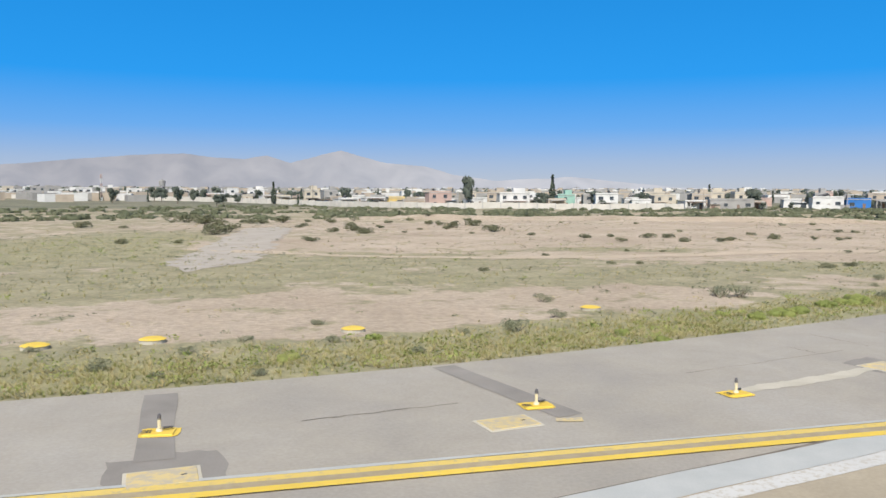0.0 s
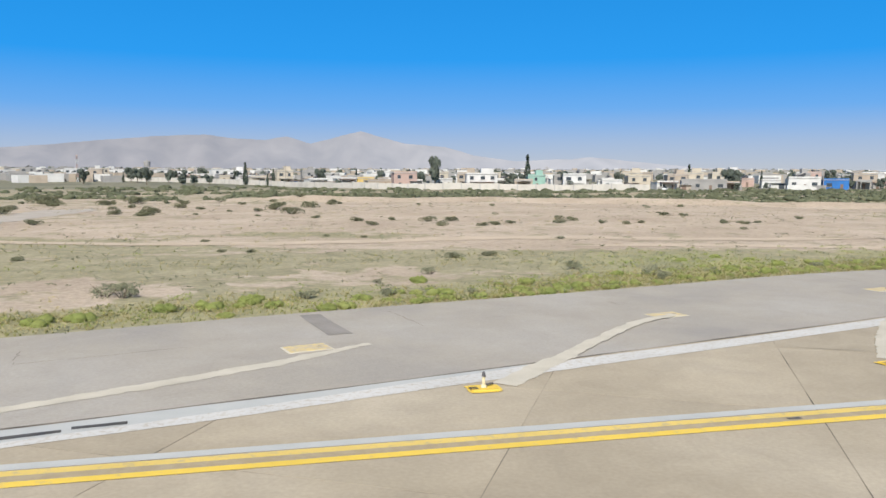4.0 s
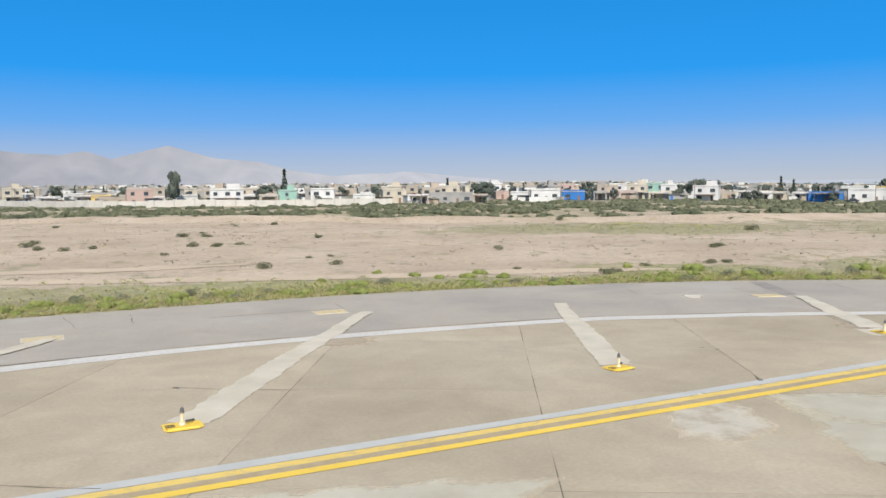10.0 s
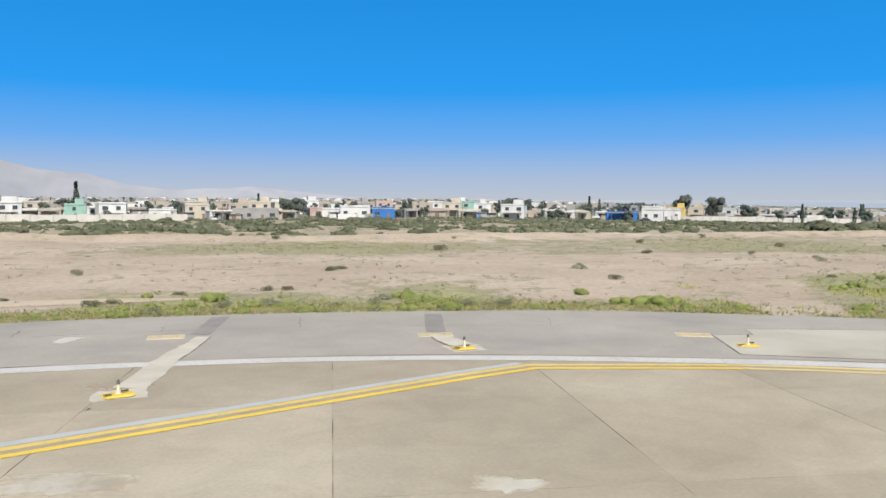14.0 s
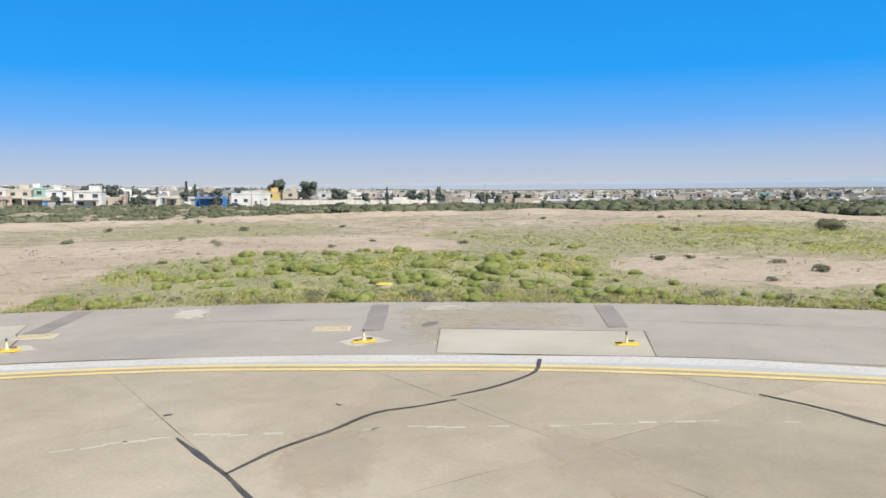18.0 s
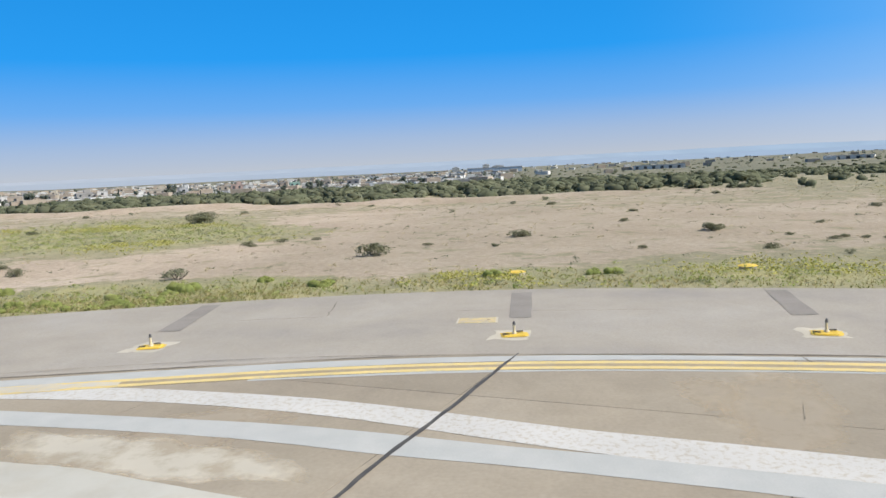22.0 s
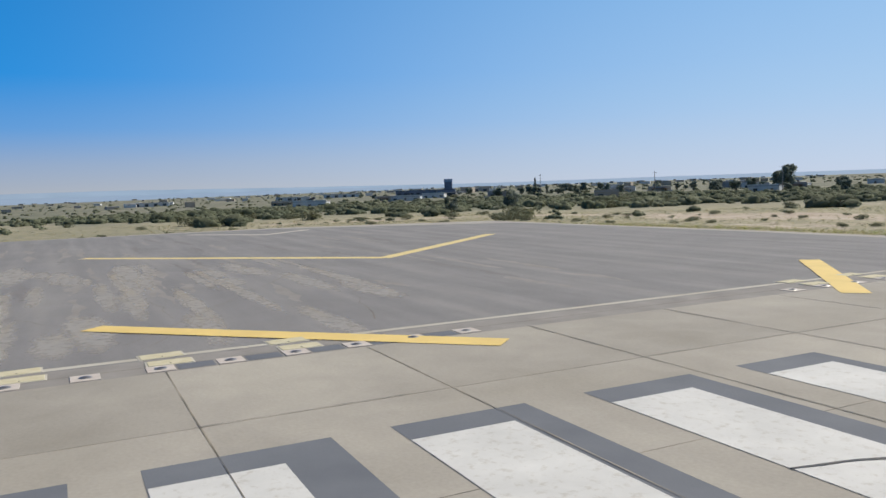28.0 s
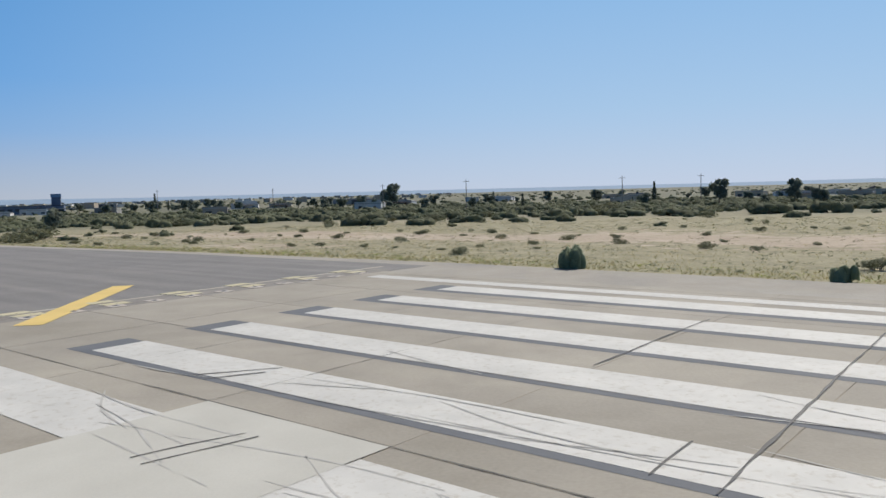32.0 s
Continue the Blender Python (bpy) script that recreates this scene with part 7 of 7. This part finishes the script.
CAR_SHAPES = [car_mesh(False), car_mesh(True)]
bm = bmesh.new()
tube(bm, (0, -0.11, 0), (0, 0.11, 0), 0.32, 0.32, 12)
car_wheel = bpy.data.meshes.new("wheel")
bm.to_mesh(car_wheel)
bm.free()
car_wheel.materials.append(M_rubber)


def parked_car(x, y, turn, tone, pickup):
    t = thing("pickup_truck" if pickup else "car", f"{CAR_WORDS[tone]} {'pickup truck' if pickup else 'car'} parked before a house", "car", "parked cars", (x, y, float(ground_height(x, y))), turn)
    for nm, me, mat in (("body", CAR_SHAPES[pickup][0], CAR_PAINTS[tone]), ("cabin", CAR_SHAPES[pickup][1], M_dark)):
        me = me.copy()
        me.materials.append(mat)
        p = new(nm, me)
        p.parent = t
    for sx in (-1.35, 1.35):
        for sy in (-0.78, 0.78):
            w = new("wheel", car_wheel)
            w.parent = t
            w.location = (sx, sy, 0.32)


for k in range(34):
    i = r.randrange(4, len(front) - 2)
    q = front[i] + out_dir(front[i]) * r.uniform(-7, 3) + np.array([r.uniform(-4, 4), 0])
    if (82 < q[0] < 262 or k % 3 == 0) and free(q[0], q[1], 5.0):
        parked_car(float(q[0]), float(q[1]), facing(*q) + r.choice([0, 180, 90]) + r.uniform(-20, 20), r.choices(range(4), [5, 3, 3, 1])[0], r.random() < 0.35)

# perimeter wall, panel by panel
wall_line = smooth_line([(-250, 432), (-140, 405), (-62, 345), (-38, 318), (-4, 285), (40, 280), (85, 278)], 6.0)
wall_line2 = smooth_line([(262, 262), (285, 276), (335, 289), (378, 293), (430, 274), (478, 252), (516, 200), (575, 118)], 6.0)
perimeter = thing("perimeter_wall", "long pale plastered perimeter wall before the town", "wall", kind="structure")
for line in (wall_line, wall_line2):
    for p, q in zip(line[:-1], line[1:]):
        m = (p + q) / 2
        d = q - p
        z = float(ground_height(m[0], m[1]))
        ob = new("wall_panel", unit_box(M_wall))
        ob.parent = perimeter
        ob.location, ob.scale = (m[0], m[1], z + 0.9 + r.uniform(-0.08, 0.08)), (float(np.linalg.norm(d)) + 0.02, 0.25, 2.6)
        ob.rotation_euler = (0, 0, math.atan2(d[1], d[0]))
        post = new("wall_pier", unit_box(M_roof))
        post.parent = perimeter
        post.location, post.scale = (p[0], p[1], z + 1.0), (0.4, 0.4, 2.8)

# small trees and shrubs in the yards
for k in range(60):
    p = front[r.randrange(2, len(front) - 2)]
    q = p + out_dir(p) * r.uniform(-3, 14) + np.array([r.uniform(-4, 4), 0])
    if free(q[0], q[1], 3.5):
        tree(float(q[0]), float(q[1]), float(ground_height(q[0], q[1])) - 0.15, r.uniform(2.2, 4.8), 0 if r.random() < 0.12 else 1, r, r.uniform(0.9, 1.3))

# mast, water tower, poles
def pole(x, y, h):
    z = float(ground_height(x, y))
    t = thing("utility_pole", "grey wooden utility pole with a crossarm", "pole", "utility poles", (x, y, z))
    bm = bmesh.new()
    tube(bm, (0, 0, -0.5), (0, 0, h), 0.16, 0.10, 8)
    part("shaft", bm, M_pole, t)
    bm = bmesh.new()
    box(bm, (0, 0, h - 0.6), (2.0, 0.12, 0.12))
    part("crossarm", bm, M_pole, t)


for x, y, h in [(54, 318, 9), (98, 296, 8), (150, 292, 8), (-60, 362, 9), (200, 285, 8), (255, 258, 8), (330, 205, 9), (180, -250, 9), (230, -280, 9), (120, -290, 9), (300, -300, 9), (140, -275, 9), (360, -290, 10)]:
    pole(x, y, h)
mast = thing("radio_mast", "slim red and white lattice radio mast above the houses", "mast", "", (-165, 380, float(ground_height(-165, 380))))
for k in range(6):
    bm = bmesh.new()
    for a in (0, 2.09, 4.19):
        tube(bm, (0.5 * math.cos(a), 0.5 * math.sin(a), 2.2 * k), (0.45 * math.cos(a), 0.45 * math.sin(a), 2.2 * k + 2.2), 0.09, 0.09, 6)
        tube(bm, (0.5 * math.cos(a), 0.5 * math.sin(a), 2.2 * k), (0.5 * math.cos(a + 2.09), 0.5 * math.sin(a + 2.09), 2.2 * k + 2.2), 0.05, 0.05, 5)
    part("mast_section", bm, WALLS[3] if k % 2 else WALLS[0], mast)
wt = thing("water_tower", "grey steel water tower above the houses", "water tower", "", (-167, 468, float(ground_height(-167, 468))))
bm = bmesh.new()
tube(bm, (0, 0, 7.5), (0, 0, 10.5), 1.8, 2.0, 14)
tube(bm, (0, 0, 10.5), (0, 0, 11.4), 2.0, 0.3, 14)
part("tank", bm, WALLS[2], wt)
for a in (0.8, 2.4, 3.9, 5.5):
    bm = bmesh.new()
    tube(bm, (1.7 * math.cos(a), 1.7 * math.sin(a), -0.5), (1.4 * math.cos(a), 1.4 * math.sin(a), 7.6), 0.16, 0.16, 6)
    part("leg", bm, M_pole, wt)

# terminal-like block with a tower to the south-east
blk = thing("office_block", "low dark office block with a small square tower", "building", "", (457, -294, float(ground_height(457, -294)) - 0.2), facing(457, -294))
M_slate = paint("dark_slate_cladding", (0.13, 0.16, 0.22))
M_glassblue = paint("blue_glazing", (0.16, 0.27, 0.42), 0.3)
block("hall", blk, (-3, 0, 1.9), (34, 14, 4.6), M_slate)
block("roof", blk, (-3, 0, 4.3), (34.6, 14.6, 0.3), M_dark)
block("canopy", blk, (14, -9, 2.6), (16, 6, 0.5), M_roof)
block("tower", blk, (10, 2, 5.0), (4.4, 4.4, 9.6), M_slate)
block("tower_cab", blk, (10, 2, 9.4), (4.9, 4.9, 1.8), M_glassblue)
for k in range(9):
    block("window", blk, (-18 + 3.6 * k, -7.03, 2.3), (2.2, 0.1, 1.2), M_dark, "dark glass window")

for x, y, w, h in [(760, -400, 34, 3.2), (650, -480, 24, 3), (720, -330, 30, 2.8), (330, -400, 22, 3.0), (850, -240, 40, 3.4), (900, -80, 50, 4)]:
    t = thing("warehouse", "long low pale metal warehouse on the plain", "warehouse", "warehouses", (x, y, float(ground_height(x, y))), facing(x, y))
    block("wall", t, (0, 0, h / 2 - 0.5), (w, 14, h + 1), WALLS[2] if w < 30 else WALLS[0])
    block("roof", t, (0, 0, h + 0.15), (w + 0.6, 14.6, 0.4), M_roof)
    for k in range(int(w / 8)):
        block("door", t, (-w / 2 + 4 + 8 * k, -7.03, h * 0.4), (3.2, 0.1, h * 0.75), M_dark)
for x, y, w, h in [(1466, 218, 13, 12), (1503, 169, 12, 15), (1530, 150, 22, 12)]:
    t = thing("tower_block", "distant white apartment tower block", "apartment block", "distant tower blocks", (x, y, float(ground_height(x, y)) - 2), facing(x, y))
    block("wall", t, (0, 0, h / 2), (w, 14, h), WALLS[0])
    block("roof", t, (0, 0, h + 0.3), (w * 0.5, 8, 2), M_roof)
    for fl in range(5):
        block("window_band", t, (0, -7.05, 1.6 + fl * h / 5.2), (w * 0.85, 0.2, 0.9), WALLS[2])
t = thing("warehouse", "wide pale blue-grey warehouse on the plain", "warehouse", "warehouses", (1326, 133, float(ground_height(1326, 133)) - 1), facing(1326, 133))
block("wall", t, (0, 0, 4), (85, 30, 9), paint("blue_grey_cladding", (0.45, 0.52, 0.60)))
block("roof", t, (0, 0, 8.8), (86, 31, 0.8), M_roof)


def far_blocks(name, label, n, seed, mat, fn, hs, ws, category="houses"):
    """Houses too far and too many to tell apart."""
    rr = np.random.RandomState(seed)
    cv = np.array([(sx, sy, sz) for sx in (-.5, .5) for sy in (-.5, .5) for sz in (0, 1)], float)
    cf = np.array([(0, 1, 3, 2), (4, 6, 7, 5), (0, 4, 5, 1), (2, 3, 7, 6), (1, 5, 7, 3)])
    p = np.array([fn(rr) for _ in range(n)])
    z = ground_height(p[:, 0], p[:, 1]) - 0.3
    w, h, a = rr.uniform(*ws, n), rr.uniform(*hs, n), np.arctan2(p[:, 1] - 10, p[:, 0] - 70) - math.pi / 2 + rr.uniform(-0.3, 0.3, n)
    x = cv[None, :, 0] * w[:, None]
    y = cv[None, :, 1] * 9 + 0 * x
    v = np.stack([p[:, :1] + x * np.cos(a)[:, None] - y * np.sin(a)[:, None], p[:, 1:] + x * np.sin(a)[:, None] + y * np.cos(a)[:, None], z[:, None] + cv[None, :, 2] * h[:, None]], 2)
    f = (cf[None] + (8 * np.arange(n))[:, None, None]).reshape(-1, 4)
    return tagged(new(name, mesh_of(name, v.reshape(-1, 3), f, mat)), label, category, kind="stuff")


def north(rr):
    a, d = math.radians(rr.uniform(38, 128)), 430 + 1300 * rr.rand() ** 1.3
    return 70 + d * math.cos(a), 10 + d * math.sin(a)


def east(rr):
    a, d = math.radians(rr.uniform(4, 40)), 430 + 1300 * rr.rand() ** 1.3
    return 70 + d * math.cos(a), 10 + d * math.sin(a)


def plain(rr):
    a, d = math.radians(rr.uniform(-62, 10)), 650 + 2400 * rr.rand()
    return 70 + d * math.cos(a), 10 + d * math.sin(a)


for k, (fn, n, tag) in enumerate([(north, 520, "north"), (east, 480, "east"), (plain, 150, "plain")]):
    far_blocks("distant_houses", "pale distant block houses of the town", n // 2 if k == 0 else n * 3 // 4, 200 + k, WALLS[0], fn, (2.8, 5) if k == 0 else (2.4, 3.8), (6, 13))
    far_blocks("distant_houses", "tan distant block houses of the town", n // 2, 210 + k, WALLS[6], fn, (2.8, 5), (6, 13))
    far_blocks("distant_houses", "grey distant block houses of the town", n if k == 0 else n // 3, 220 + k, WALLS[2], fn, (2.4, 4) if k else (2.8, 5), (6, 12))
    rr = np.random.RandomState(230 + k)
    p = np.array([fn(rr) for _ in range(n)])
    p = np.concatenate([p, ground_height(p[:, 0], p[:, 1])[:, None]], 1)
    s = rr.uniform(3, 7.5, (n, 1))
    rs2 = np.random.RandomState(k)
    strewn("distant_trees", "dark distant trees among the houses", clump(k, 2, 1.3, 26, 0.22), p, np.concatenate([s * 0.8, s], 1), rr.uniform(0, 6.28, n), M_treeleaf, "trees", True)
rr = np.random.RandomState(5)
n = 3000
a = np.radians(rr.uniform(-105, 42, n))
d = 260 + 1500 * rr.rand(n) ** 1.5
p = np.stack([70 + d * np.cos(a), 10 + d * np.sin(a)], 1)
p = np.concatenate([p, ground_height(p[:, 0], p[:, 1])[:, None]], 1)
s = rr.uniform(1.2, 3.0, (n, 1))
rs2 = np.random.RandomState(8)
strewn("scrub", "dark green scrub on the falling plain", clump(8, 2, 1.8, 20, 0.24), p, np.concatenate([s * 1.3, s], 1), rr.uniform(0, 6.28, n), M_scrub, "scrub", True)


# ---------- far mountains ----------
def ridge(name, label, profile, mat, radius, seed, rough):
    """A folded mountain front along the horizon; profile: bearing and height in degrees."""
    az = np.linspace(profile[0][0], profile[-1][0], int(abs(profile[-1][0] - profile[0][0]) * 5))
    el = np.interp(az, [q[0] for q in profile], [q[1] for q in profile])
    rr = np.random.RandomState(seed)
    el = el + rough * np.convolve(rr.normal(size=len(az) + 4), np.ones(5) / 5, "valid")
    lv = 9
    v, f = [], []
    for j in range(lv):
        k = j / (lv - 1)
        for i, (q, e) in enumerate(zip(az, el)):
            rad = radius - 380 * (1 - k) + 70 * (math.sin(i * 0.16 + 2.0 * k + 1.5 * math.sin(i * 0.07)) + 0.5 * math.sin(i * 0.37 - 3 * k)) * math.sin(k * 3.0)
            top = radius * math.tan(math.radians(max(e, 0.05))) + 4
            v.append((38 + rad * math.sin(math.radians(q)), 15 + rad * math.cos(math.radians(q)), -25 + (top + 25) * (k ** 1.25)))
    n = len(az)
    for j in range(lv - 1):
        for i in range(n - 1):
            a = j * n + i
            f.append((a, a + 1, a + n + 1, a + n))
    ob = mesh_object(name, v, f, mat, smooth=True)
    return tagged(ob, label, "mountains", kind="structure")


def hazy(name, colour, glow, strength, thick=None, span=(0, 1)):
    """Far rock with haze painted in as emission, which thickens from one bearing to another."""
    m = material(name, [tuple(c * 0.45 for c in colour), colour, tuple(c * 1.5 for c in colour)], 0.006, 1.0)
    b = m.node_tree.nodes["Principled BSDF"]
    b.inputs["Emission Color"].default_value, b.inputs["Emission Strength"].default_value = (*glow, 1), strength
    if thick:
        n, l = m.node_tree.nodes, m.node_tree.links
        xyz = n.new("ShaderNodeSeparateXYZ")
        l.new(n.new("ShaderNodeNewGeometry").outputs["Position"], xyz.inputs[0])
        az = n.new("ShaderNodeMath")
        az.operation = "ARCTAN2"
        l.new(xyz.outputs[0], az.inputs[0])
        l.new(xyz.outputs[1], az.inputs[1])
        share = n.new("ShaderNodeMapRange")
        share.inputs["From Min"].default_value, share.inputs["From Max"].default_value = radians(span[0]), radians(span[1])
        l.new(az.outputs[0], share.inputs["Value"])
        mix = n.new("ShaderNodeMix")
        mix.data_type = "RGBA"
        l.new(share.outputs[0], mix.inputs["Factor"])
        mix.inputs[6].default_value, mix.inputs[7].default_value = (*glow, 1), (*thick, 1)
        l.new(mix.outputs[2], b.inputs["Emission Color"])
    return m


# both ranges glow in the haze's colour, since the scene holds no air
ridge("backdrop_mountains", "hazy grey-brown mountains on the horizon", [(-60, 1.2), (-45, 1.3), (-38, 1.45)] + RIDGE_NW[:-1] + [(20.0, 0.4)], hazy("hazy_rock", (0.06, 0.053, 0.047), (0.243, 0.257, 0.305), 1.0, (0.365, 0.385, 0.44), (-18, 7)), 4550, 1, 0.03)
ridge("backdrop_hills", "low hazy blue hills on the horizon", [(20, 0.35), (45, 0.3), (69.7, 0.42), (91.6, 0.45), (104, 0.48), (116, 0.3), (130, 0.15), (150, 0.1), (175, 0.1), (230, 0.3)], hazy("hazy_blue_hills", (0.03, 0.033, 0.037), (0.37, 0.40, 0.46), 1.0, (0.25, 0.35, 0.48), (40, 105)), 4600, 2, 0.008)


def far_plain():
    """The lowland that spreads to the eastern horizon, its blue haze painted as emission."""
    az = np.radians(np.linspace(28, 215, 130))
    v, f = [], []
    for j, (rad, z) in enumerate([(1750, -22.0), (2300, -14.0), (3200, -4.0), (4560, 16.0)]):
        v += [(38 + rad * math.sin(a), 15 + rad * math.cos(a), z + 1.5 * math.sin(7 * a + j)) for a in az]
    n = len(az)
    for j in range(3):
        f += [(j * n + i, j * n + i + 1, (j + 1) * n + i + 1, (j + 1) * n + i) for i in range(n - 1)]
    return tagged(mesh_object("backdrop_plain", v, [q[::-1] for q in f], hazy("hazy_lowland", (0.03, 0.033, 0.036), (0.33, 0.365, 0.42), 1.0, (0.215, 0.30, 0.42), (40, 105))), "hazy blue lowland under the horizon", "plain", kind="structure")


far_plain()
